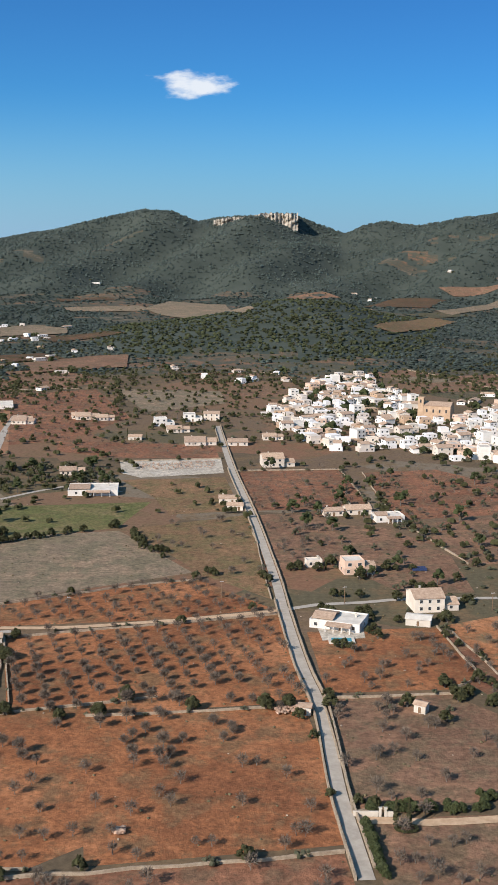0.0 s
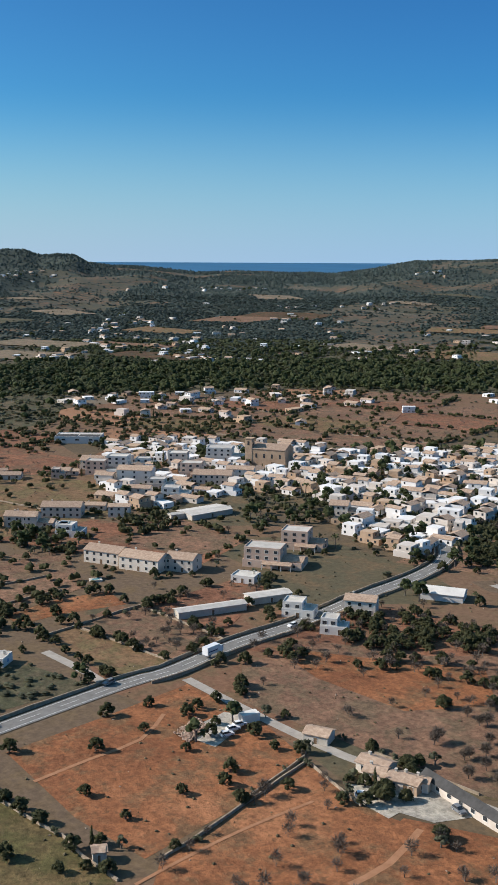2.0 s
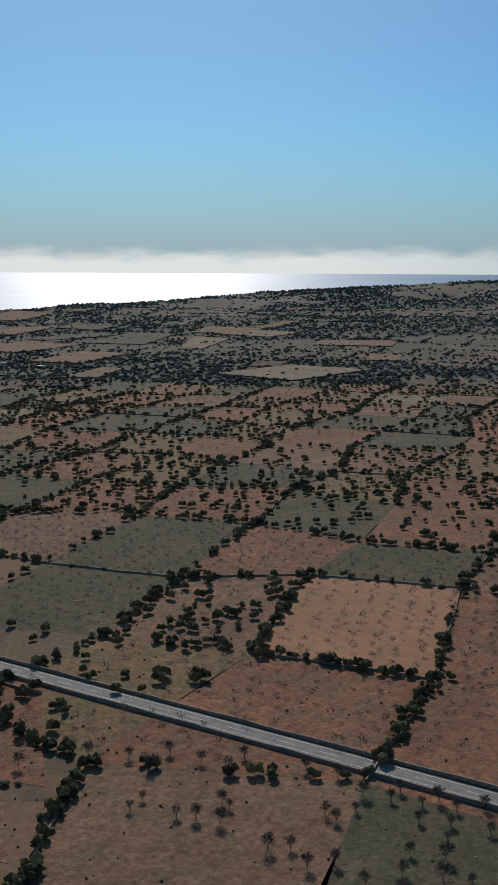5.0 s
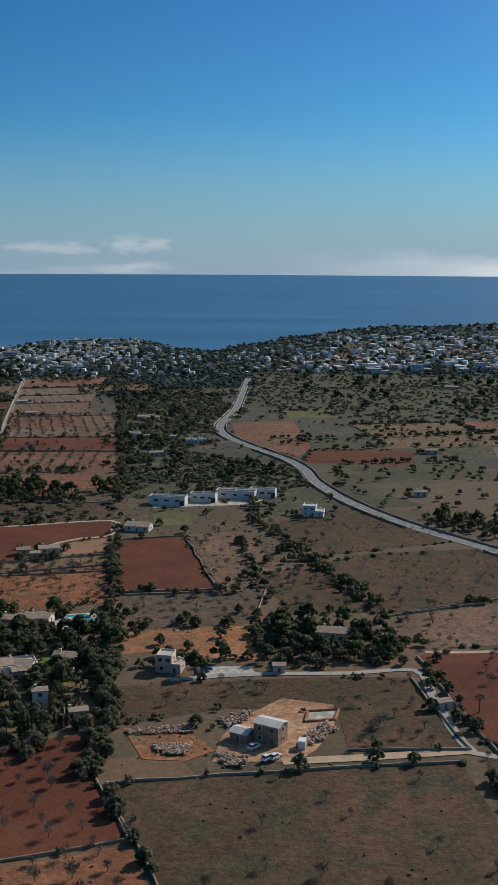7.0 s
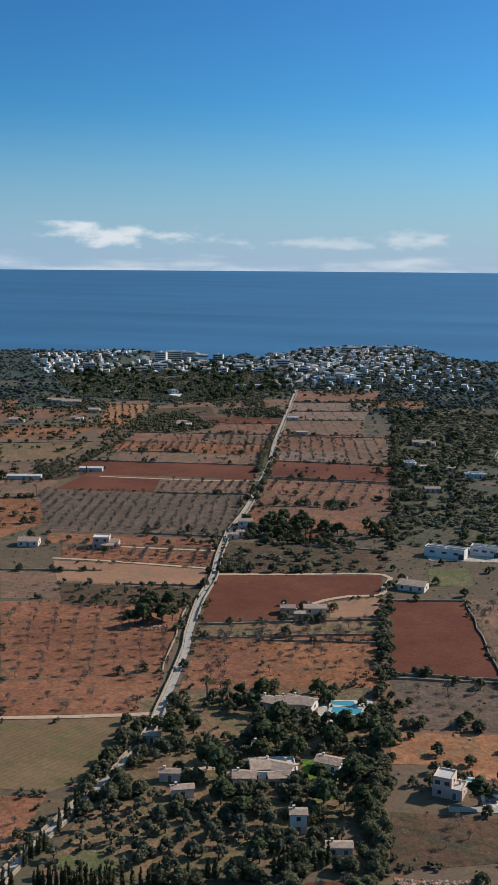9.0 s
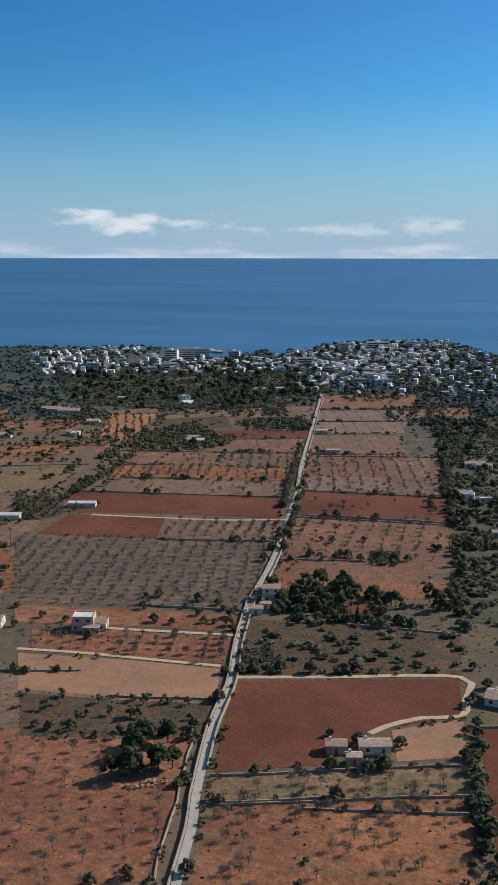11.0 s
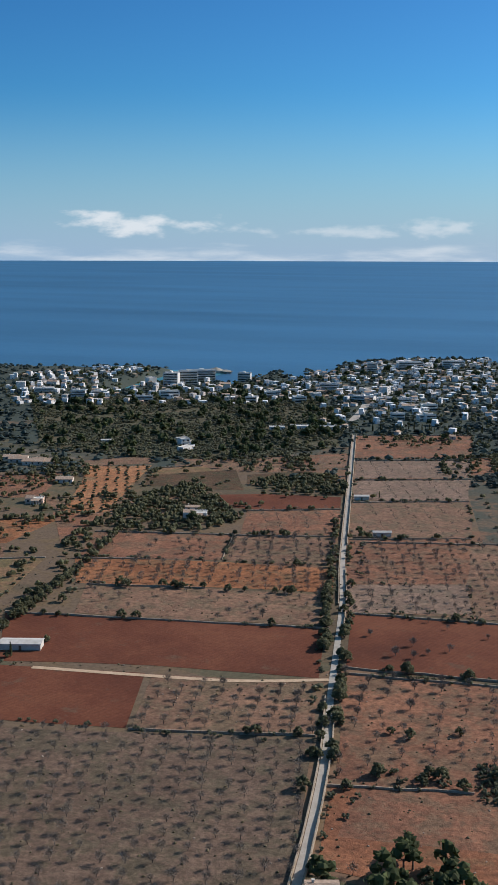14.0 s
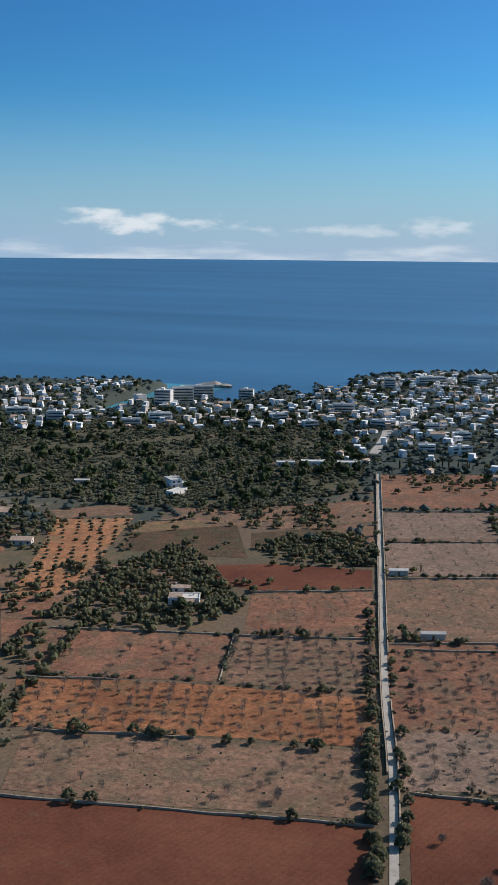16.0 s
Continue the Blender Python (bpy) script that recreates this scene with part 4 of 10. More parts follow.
field("orange", ((71, 380), (92, 391), (114, 380), (102, 332), (80, 333)), walls='4', sparse=('almond', 6))
field("mixed", ((69, 660), (116, 673), (145, 627), (128, 553), (74, 539)), walls='4', rows=('almond', 9))
field("brown", ((78, 530), (128, 549), (112, 461), (95, 460)), walls='3', sparse=('carob', 8))
field("mixed", ((-231, 1015), (-149, 1064), (-96, 880), (-128, 769), (-171, 744)), walls='', rows=('almond', 10))
field("tan", ((-139, 1191), (-29, 1073), (-21, 970), (-86, 913), (-120, 1023)), walls='', sparse=('carob', 12))
field("mixed", ((-136, 769), (-24, 751), (-19, 705), (-84, 702), (-128, 724)), walls='', rows=('almond', 9))
field("olive", ((-119, 353), (-84, 363), (-76, 318), (-111, 322)), walls='013', sparse=('carob', 5))
field("red", ((-138, 303), (-110, 319), (-75, 316), (-72, 299), (-91, 292), (-129, 287)), walls='4', sparse=('almond', 12))
# fields towards the inland town
field("tanred", ((-363, 531), (-320, 563), (-271, 569), (-211, 550), (-201, 497), (-240, 491), (-295, 499)), walls='02', rows=('almond', 8.5))
field("dkred", ((-440, 694), (-419, 756), (-393, 816), (-352, 845), (-333, 812), (-334, 693), (-357, 697)), walls='34')
field("tanred", ((-334, 693), (-327, 757), (-250, 753), (-242, 695), (-315, 657)), walls='02')
field("tanred", ((-264, 841), (-200, 914), (-158, 709), (-218, 671), (-231, 678)), walls='', sparse=('mix', 26))
field("green", ((-217, 614), (-173, 664), (-155, 617), (-178, 578), (-202, 562)), walls='1', sparse=('carob', 4))
field("olive", ((-416, 655), (-353, 681), (-321, 631), (-336, 584), (-358, 590)), walls='2', sparse=('carob', 8))
field("tan", ((-332, 678), (-326, 766), (-237, 703), (-230, 600), (-281, 583)), sparse=('carob', 18))
field("brown", ((-269, 483), (-206, 463), (-192, 432), (-173, 373), (-216, 364), (-232, 396)), walls='', sparse=('almond', 30))
field("red", ((-271, 442), (-252, 464), (-207, 446), (-200, 413), (-237, 409)), walls='', sparse=('almond', 14))
field("olive", ((-226, 290), (-188, 310), (-165, 259), (-156, 229), (-151, 209), (-164, 202), (-189, 207)), walls='1', sparse=('almond', 30))
field("brown", ((-272, 211), (-271, 246), (-241, 263), (-221, 287), (-179, 253), (-155, 209), (-166, 202), (-199, 198), (-248, 192)), walls='6', sparse=('almond', 26))
field("red", ((-279, 229), (-252, 246), (-220, 270), (-199, 250), (-213, 225), (-248, 222)), walls='', sparse=('almond', 16))
field("red", ((-260, 121), (-269, 187), (-231, 187), (-209, 182), (-199, 153), (-193, 121), (-218, 118)), walls='3', rows=('carob', 17))
field("red", ((-190, 123), (-206, 180), (-180, 175), (-162, 179), (-152, 156), (-150, 133), (-173, 107)), walls='01', sparse=('almond', 26))
field("meadow", ((-256, 62), (-260, 104), (-214, 111), (-189, 111), (-179, 97), (-208, 56)), walls='12', sparse=('carob', 7))
field("red", ((-364, 173), (-369, 194), (-367, 218), (-348, 215), (-353, 188), (-351, 171)), walls='')
field("olive", ((-335, 171), (-337, 186), (-288, 194), (-281, 172)), walls='01')
field("brown", ((-338, 188), (-342, 218), (-293, 220), (-289, 196)), walls='01', sparse=('almond', 20))
field("brown", ((-456, 281), (-447, 311), (-392, 310), (-387, 277), (-417, 261)), walls='', sparse=('carob', 8))
field("red", ((-438, 105), (-442, 145), (-413, 156), (-353, 166), (-335, 149), (-340, 128), (-366, 114)), walls='0124', sparse=('carob', 10))
field("tan", ((-399, 176), (-399, 210), (-378, 204), (-375, 170)), walls='02')
field("red", ((-419, 91), (-434, 104), (-365, 112), (-331, 91), (-347, 74)), walls='1', sparse=('almond', 14))
field("scrub", ((-333, 92), (-336, 128), (-314, 156), (-286, 163), (-286, 123), (-282, 100), (-295, 89)), walls='', scrub=160)
field("red", ((-287, 63), (-290, 81), (-274, 82), (-271, 69)))
field("red", ((-293, 64), (-290, 80), (-273, 82), (-275, 64)), walls='', sparse=('carob', 3))
field("mixed", ((-791, 213), (-799, 259), (-691, 235), (-671, 183)), walls='', sparse=('carob', 12))
# fields on the plain
field("mixed", ((-312, -69), (-315, -41), (-317, -13), (-263, -13), (-258, -66), (-256, -83)), walls='01', sparse=('almond', 26))
field("orange", ((-290, -11), (-293, 27), (-268, 42), (-262, -12)), walls='01', sparse=('almond', 24))
field("mixed", ((-361, -7), (-363, 55), (-311, 64), (-295, 43), (-292, -10)), walls='03', sparse=('almond', 60))
field("red", ((-438, -5), (-444, 41), (-399, 47), (-367, 54), (-363, -6)), walls='04', rows=('mix', 10))
field("mixed", ((-432, -62), (-438, -6), (-363, -9), (-319, -11), (-320, -62), (-362, -65)), walls='01', rows=('mix', 11))
field("tanred", ((-434, -120), (-436, -67), (-388, -72), (-384, -111)), walls='02')
field("mixed", ((-382, -110), (-385, -71), (-339, -72), (-334, -101)), walls='2', sparse=('carob', 14))
field("grey", ((-499, -128), (-502, -72), (-438, -67), (-437, -120)))
field("tan", ((-494, -68), (-499, 2), (-450, 27), (-442, -6), (-440, -63)), walls='', sparse=('almond', 50))
field("mixed", ((-535, -71), (-535, -36), (-501, -34), (-497, -68)), walls='013')
field("olive", ((-535, -35), (-538, 4), (-503, 1), (-501, -33)), walls='013')
field("brown", ((-605, -78), (-604, 16), (-544, 5), (-540, -72)), walls='01')
field("olive", ((-623, -158), (-614, -72), (-564, -73), (-561, -143)), walls='02')
field("grey", ((-555, -142), (-562, -75), (-507, -73), (-504, -130)))
field("mixed", ((-542, 8), (-548, 51), (-537, 86), (-498, 81), (-503, 20)), walls='02')
field("brown", ((-844, -198), (-851, -152), (-734, -133), (-723, -171)), walls='01')
field("mixed", ((-851, -151), (-860, -102), (-757, -87), (-741, -132)), walls='01', sparse=('almond', 16))
field("tan", ((-982, -206), (-995, -86), (-881, -75), (-859, -184)), walls='2')
field("olive", ((-819, -45), (-795, 43), (-716, 31), (-736, -41)), walls='02')
field("mixed", ((-442, 68), (-447, 116), (-320, 83), (-347, 70)), walls='03', sparse=('almond', 30))
field("olive", ((-242, -76), (-248, -18), (-216, -12), (-211, -74)), sparse=('almond', 24))
field("dkred", ((-249, -13), (-255, 52), (-254, 66), (-212, 58), (-216, -9)), walls='', sparse=('almond', 16))
# fields towards the southern headland
field("dkred", ((-80, -429), (-143, -445), (-171, -405), (-121, -391), (-71, -384)), walls='', sparse=('almond', 40))
field("dkred", ((-70, -378), (-120, -387), (-176, -395), (-200, -363), (-206, -315), (-152, -307), (-106, -302), (-55, -297)), walls='56', sparse=('almond', 80))
field("dull", ((-48, -294), (-123, -303), (-120, -272), (-112, -240), (-88, -236), (-47, -228), (-47, -258)), walls='123', sparse=('almond', 30))
field("brown", ((-126, -304), (-151, -305), (-161, -263), (-167, -223), (-145, -192), (-136, -215), (-130, -244), (-125, -274)), walls='12', sparse=('almond', 34))
field("mixed", ((-153, -308), (-207, -312), (-213, -264), (-174, -214), (-169, -226), (-161, -263)), walls='01', rows=('almond', 9))
field("brown", ((-201, -364), (-209, -361), (-222, -265), (-213, -264), (-209, -311), (-207, -318)), walls='')
field("mixed", ((-47, -226), (-90, -235), (-130, -241), (-137, -198), (-128, -176), (-44, -205)), walls='', sparse=('almond', 22))
field("dkred", ((-212, -450), (-260, -435), (-275, -394), (-241, -380), (-232, -388), (-222, -435)), walls='')
field("mixed", ((-262, -434), (-319, -434), (-296, -395), (-275, -394)), walls='', sparse=('carob', 10))
field("dull", ((-245, -544), (-290, -512), (-271, -454), (-228, -459), (-207, -485)), walls='', sparse=('almond', 24))
field("mixed", ((-120, -644), (-130, -598), (-132, -582), (-107, -578)), walls='')
field("brown", ((-32, -415), (-79, -436), (-135, -454), (-141, -443), (-95, -390), (-39, -379)), walls='', sparse=('almond', 30))
field("dull", ((-12, -505), (-75, -522), (-131, -458), (-67, -434), (-27, -414)), walls='3', sparse=('almond', 60))
field("dull", ((29, -562), (-14, -609), (-68, -535), (-7, -506), (17, -531)), walls='', sparse=('almond', 40))
field("tan", ((-131, -867), (-199, -882), (-210, -748), (-144, -702), (-121, -749)), walls='', rows=('almond', 11))
field("dkred", ((6, -809), (-67, -806), (-64, -746), (13, -751)), walls='')
field("dull", ((52, -269), (4, -280), (-41, -289), (-46, -259), (-43, -222), (29, -217)), walls='015', sparse=('almond', 12))
field("dkred", ((97, -525), (66, -535), (41, -445), (81, -437)), walls='012')
field("brown", ((66, -538), (35, -550), (24, -501), (5, -469), (40, -449)), walls='', sparse=('almond', 24))
field("umber", ((80, -433), (41, -441), (21, -446), (23, -402), (66, -392)), walls='02', rows=('almond', 10))
field("orange", ((71, -387), (22, -400), (19, -364), (39, -364), (56, -368), (66, -365)), walls='', sparse=('carob', 5))
field("dull", ((61, -336), (-1, -349), (-32, -351), (-44, -297), (-11, -294), (-8, -321), (26, -321), (55, -306)), walls='23', sparse=('almond', 26))
field("dkred", ((-37, -372), (-80, -382), (-81, -311), (-52, -299), (-44, -318)), walls='', sparse=('almond', 20))
field("dull", ((27, -467), (-20, -504), (-85, -520), (-78, -443), (-35, -420), (8, -417)), walls='3', sparse=('almond', 60))
field("dkred", ((8, -804), (-66, -805), (-64, -758), (11, -755)), walls='')
field("mixed", ((78, -941), (26, -964), (8, -811), (16, -773), (64, -833)), walls='')
# fields along the lane to the sea
field("dkred", ((136, -261), (114, -274), (73, -295), (59, -301), (55, -271), (41, -242), (77, -225), (113, -212), (127, -235)), walls='456', rows=('almond', 8))
field("rust", ((113, -209), (77, -223), (40, -239), (33, -221), (29, -206), (106, -181)), walls='', rows=('almond', 8))
field("sown", ((200, -350), (175, -360), (150, -370), (146, -330), (154, -316), (178, -311)), walls='')
field("rust", ((175, -306), (154, -314), (148, -285), (158, -277)), walls='', sparse=('almond', 8))
field("rust", ((260, -467), (219, -484), (180, -487), (160, -412), (211, -386)), walls='2', rows=('almond', 9))
field("rust", ((210, -383), (159, -410), (148, -377), (195, -358)), walls='', sparse=('almond', 16))
field("brown", ((286, -511), (239, -526), (188, -526), (180, -491), (221, -487), (262, -471)))
field("mixed", ((162, -451), (130, -466), (92, -481), (86, -451), (91, -418), (148, -399)), sparse=('almond', 24))
field("dkred", ((183, -536), (147, -550), (109, -564), (103, -532), (124, -516), (129, -509), (137, -484), (166, -469)), walls='')
field("tanred", ((123, -514), (103, -530), (96, -504), (117, -493)), walls='')
field("olive", ((166, -466), (131, -482), (95, -498), (89, -476), (87, -466), (160, -441)), walls='01', sparse=('almond', 40))
field("dull", ((202, -600), (160, -607), (115, -609), (109, -568), (147, -553), (183, -541)), walls='1', sparse=('maquis', 60))
field("rust", ((214, -689), (174, -698), (164, -679), (128, -677), (123, -652), (169, -644), (206, -646)))
field("mixed", ((232, -775), (145, -785), (131, -709), (172, -702), (214, -694)), rows=('almond', 9))
field("dkred", ((246, -843), (156, -853), (146, -789), (233, -781)), walls='02', sparse=('almond', 16))
field("brown", ((270, -960), (183, -985), (159, -859), (246, -848)), walls='01', rows=('almond', 9))
field("dkred", ((388, -794), (252, -821), (240, -768), (302, -759), (361, -743)))
field("dkred", ((357, -740), (302, -751), (288, -705), (353, -693)), walls='')
field("brown", ((299, -751), (239, -762), (228, -720), (286, -704)), walls='2', rows=('almond', 7))
field("umber", ((360, -682), (286, -702), (227, -716), (204, -609), (252, -601), (303, -589)), walls='3', rows=('almond', 7))
field("rust", ((301, -585), (250, -596), (205, -603), (201, -584), (253, -574), (289, -565)), walls='', sparse=('carob', 8))
field("rust", ((279, -561), (251, -569), (200, -577), (193, -550), (228, -546), (268, -541)), walls='', rows=('almond', 6.5))
field("tanred", ((270, -535), (227, -542), (192, -545), (184, -518), (219, -509), (252, -505)), walls='3')
field("dull", ((250, -502), (217, -507), (183, -515), (177, -489), (208, -478), (232, -472)), walls='', sparse=('olive', 12))
field("brown", ((374, -842), (319, -856), (261, -866), (255, -824), (309, -812), (360, -804)), sparse=('almond', 30))
field("red", ((401, -881), (366, -891), (327, -900), (298, -903), (271, -908), (262, -869), (319, -858), (380, -843)), rows=('almond', 6.6))
field("mixed", ((416, -933), (341, -952), (329, -903), (367, -893), (401, -885)), walls='01', sparse=('almond', 26))
field("brown", ((339, -951), (286, -967), (272, -913), (299, -907), (327, -903)), rows=('almond', 6.6))
field("mixed", ((353, -1009), (301, -1031), (286, -971), (338, -955)), rows=('almond', 8))
field("dkred", ((392, -1042), (359, -1057), (309, -1065), (302, -1036), (348, -1014), (382, -1015)), walls='', sparse=('carob', 10))
field("grey", ((260, -883), (206, -902), (197, -860), (250, -844)), walls='', sparse=('almond', 10))
field("mixed", ((278, -964), (216, -988), (206, -904), (260, -885)), rows=('almond', 14))
field("brown", ((299, -1053), (230, -1079), (216, -991), (279, -968)), rows=('almond', 10))
field("grey", ((315, -1119), (239, -1148), (231, -1083), (300, -1058)), rows=('almond', 10))
field("grey", ((331, -1189), (249, -1221), (240, -1156), (316, -1126)), rows=('almond', 10))
field("mixed", ((357, -1300), (264, -1337), (250, -1230), (333, -1197)), sparse=('carob', 12))
field("orange", ((507, -1101), (466, -1120), (453, -1067), (430, -979), (455, -965), (476, -1022)), walls='', rows=('bush', 7))
field("brown", ((525, -1116), (482, -1158), (470, -1127), (513, -1098)), walls='')
field("olive", ((459, -1112), (430, -1131), (392, -1097), (400, -1058), (443, -1053)), sparse=('carob', 8))
field("mixed", ((389, -1187), (344, -1217), (338, -1175), (379, -1148)), walls='')
field("mixed", ((462, -967), (431, -970), (415, -913), (422, -904)), walls='', sparse=('carob', 9))
field("olive", ((484, -844), (415, -876), (399, -799), (437, -764)))
field("rust", ((159, -451), (93, -479), (83, -425), (98, -418), (148, -399)), sparse=('almond', 22))
field("olive", ((158, -388), (88, -423), (64, -334), (72, -322), (101, -306), (136, -291), (144, -348)), walls='')
field("olive", ((140, -306), (131, -311), (89, -327), (82, -300), (117, -280), (136, -277)), walls='', rows=('olive', 7.0))
field("green", ((138, -282), (130, -294), (119, -285), (126, -278)), walls='')
field("mixed", ((207, -703), (157, -704), (136, -704), (142, -670), (205, -662)), walls='')
field("red", ((136, -456), (90, -469), (82, -423), (121, -408)))
# more of the inland country
field("brown", ((-440, 208), (-432, 234), (-377, 214), (-367, 186), (-369, 173)), walls='', sparse=('carob', 10))
field("mixed", ((-341, 219), (-349, 269), (-332, 271), (-307, 236), (-298, 220)), walls='', sparse=('almond', 12))
field("brown", ((-655, 823), (-556, 925), (-467, 758), (-482, 684), (-554, 695)), walls='', sparse=('carob', 14))
field("mixed", ((-453, 93), (-447, 138), (-397, 159), (-366, 173), (-344, 158), (-348, 114), (-388, 105)), sparse=('carob', 12))
field("mixed", ((-384, 60), (-388, 105), (-343, 113), (-310, 80), (-341, 73)), walls='', sparse=('almond', 26))
field("tan", ((-583, 194), (-575, 231), (-546, 200), (-551, 176)), walls='')
field("olive", ((-136, 199), (-123, 205), (-101, 218), (-87, 188), (-122, 160), (-129, 183)), walls='', scrub=40, sparse=('carob', 4))
field("red", ((-170, 179), (-149, 190), (-144, 190), (-124, 158), (-152, 135), (-165, 163)), walls='', sparse=('almond', 14))
field("gravel", ((-188, 186), (-179, 196), (-160, 192), (-164, 183), (-178, 178)), walls='')


# ---- plants ----
def tube(verts, faces, a, b_, r0, r1, sides=5):
    """A tapered limb from a to b."""
    a, b_ = np.array(a, float), np.array(b_, float)
    d = b_ - a
    d /= np.linalg.norm(d)
    u = np.cross(d, (0.3, 0.9, 0.2))
    u /= np.linalg.norm(u)
    w = np.cross(d, u)
    n = len(verts)
    for p, r in ((a, r0), (b_, r1)):
        for k in range(sides):
            t = 2 * math.pi * k / sides
            verts.append(p + r * (math.cos(t) * u + math.sin(t) * w))
    for k in range(sides):
        k2 = (k + 1) % sides
        faces.append((n + k, n + k2, n + sides + k2))
        faces.append((n + k, n + sides + k2, n + sides + k))


def leaf_sprays(verts, faces, centre, size, count, leaf, rng):
    """Small leafy sprays that stand out from a crown."""
    for _ in range(count):
        d = rng.normal(size=3)
        d /= np.linalg.norm(d)
        if d[2] < -0.4:
            d[2] = -d[2]
        p = np.array(centre) + np.array(size) * d * rng.uniform(0.8, 1.12)
        u = np.cross(d, rng.normal(size=3))
        u /= np.linalg.norm(u)
        w = np.cross(d, u) * 0.7 + d * 0.5
        n = len(verts)
        q = leaf * rng.uniform(0.6, 1.3)
        verts += [p - u * q * 0.6, p + u * q * 0.6, p + w * q]
        faces.append((n, n + 1, n + 2))


def almond_shape(seed, fine=True, twigs=170, stout=0.10, thick=0.075):
    """Bare winter almond: short trunk, spreading limbs and a haze of fine twigs."""
    rng = np.random.default_rng(seed)
    tv, tf, cv, cf = [], [], [], []
    top = np.array((rng.uniform(-0.25, 0.25), rng.uniform(-0.25, 0.25), rng.uniform(0.9, 1.3)))
    tube(tv, tf, (0, 0, -0.2), top, 0.17, 0.1, 5 if fine else 3)
    n = 5 if fine else 4
    for k in range(n):
        t = 2 * math.pi * (k + rng.uniform(-0.3, 0.3)) / n
        mid_ = top + np.array((math.cos(t), math.sin(t), 0)) * rng.uniform(0.7, 1.2) + (0, 0, rng.uniform(0.7, 1.2))
        tube(tv, tf, top, mid_, 0.07 if fine else 0.045, 0.025, 3)
    centre = top + (0, 0, 1.35)
    for _ in range(620 if fine else twigs):
        d = rng.normal(size=3)
        d /= np.linalg.norm(d)
        a = centre + d * np.array((1.55, 1.55, 1.15)) * rng.uniform(0.2, 1.0)
        g = d * (rng.uniform(0.3, 0.7) if fine else rng.uniform(0.2, 0.5)) + rng.normal(scale=0.3, size=3) + (0, 0, 0.2)
        w = np.cross(g, rng.normal(size=3))
        w *= (thick if fine else stout) / max(np.linalg.norm(w), 1e-3)
        m = len(cv)
        cv += [a - w, a + w, a + g]
        cf.append((m, m + 1, m + 2))
    return tv, tf, cv, cf


def crown_shape(seed, wide, high, trunk, lumps, sprays, leaf, sides=6, small=1.0):
    """Evergreen: a short trunk, a few limbs and a crown of uneven clumps with sprays of leaves round them."""
    rng = np.random.default_rng(seed)
    tv, tf, cv, cf = [], [], [], []
    tube(tv, tf, (0, 0, -0.2), (rng.uniform(-0.2, 0.2), 0, trunk + 0.4), 0.28, 0.18, 5)
    for k in range(3):
        t = 2.1 * k + rng.uniform(0, 1)
        tube(tv, tf, (0, 0, trunk), (math.cos(t) * wide * 0.45, math.sin(t) * wide * 0.45, trunk + high * 0.35), 0.14, 0.07, 3)
    mid_ = np.array((0, 0, trunk + high * 0.45))
    for k in range(lumps):
        t = 2.4 * k + rng.uniform(-0.4, 0.4)
        r = wide * 0.62 * math.sqrt((k + 0.4) / lumps)
        z = trunk + high * (0.78 - 0.5 * (r / (wide * 0.62)) ** 2) + rng.uniform(-0.12, 0.12) * high
        q = wide * rng.uniform(0.30, 0.44) * small
        c = (math.cos(t) * r, math.sin(t) * r, z)
        lump(cv, cf, c, (q, q, q * rng.uniform(0.65, 0.95) * min(1.3, high / wide + 0.35)), rng, sides)
        leaf_sprays(cv, cf, c, (q, q, q * 0.8), sprays, leaf, rng)
    return tv, tf, cv, cf


def clump_shape(seed, wide, high, lumps, sides=4):
    """A tree or bush seen from far off: a few uneven clumps of leaves standing on the ground."""
    rng = np.random.default_rng(seed)
    cv, cf = [], []
    for k in range(lumps):
        t = 2.4 * k + rng.uniform(0, 1)
        r = wide * (0.42 if lumps > 1 else 0.0)
        q = wide * (rng.uniform(0.55, 0.75) if lumps > 1 else 0.95)
        lump(cv, cf, (math.cos(t) * r, math.sin(t) * r, high * rng.uniform(0.42, 0.6)), (q, q, high * 0.5), rng, sides, False)
    return [], [], cv, cf


def cypress_shape(seed):
    rng = np.random.default_rng(seed)
    tv, tf, cv, cf = [], [], [], []
    tube(tv, tf, (0, 0, -0.2), (0, 0, 0.8), 0.15, 0.12, 5)
    h = rng.uniform(4.2, 5.6)
    for k in range(5):
        u = (k + 0.5) / 5
        q = 0.75 * (1.05 - 0.8 * u ** 1.6)
        c = (rng.uniform(-0.1, 0.1), rng.uniform(-0.1, 0.1), 0.5 + h * u)
        lump(cv, cf, c, (q, q, h * 0.17), rng, 5)
        leaf_sprays(cv, cf, c, (q, q, h * 0.15), 4, 0.35, rng)
    return tv, tf, cv, cf


def palm_shape(seed):
    rng = np.random.default_rng(seed)
    tv, tf, cv, cf = [], [], [], []
    h = 5.5
    tube(tv, tf, (0, 0, -0.2), (0.2, 0.1, h), 0.28, 0.2, 6)
    for k in range(22):
        t = 2.4 * k
        up = rng.uniform(0.1, 1.3)
        d = np.array((math.cos(t), math.sin(t), 0))
        side = np.array((-d[1], d[0], 0)) * 0.28
        a = np.array((0.2, 0.1, h))
        b_ = a + d * 1.3 + (0, 0, up)
        e = a + d * 2.5 + (0, 0, up - 1.1)
        n = len(cv)
        cv += [a, b_ + side, b_ - side, e]
        cf += [(n, n + 1, n + 2), (n + 1, n + 3, n + 2)]
    return tv, tf, cv, cf


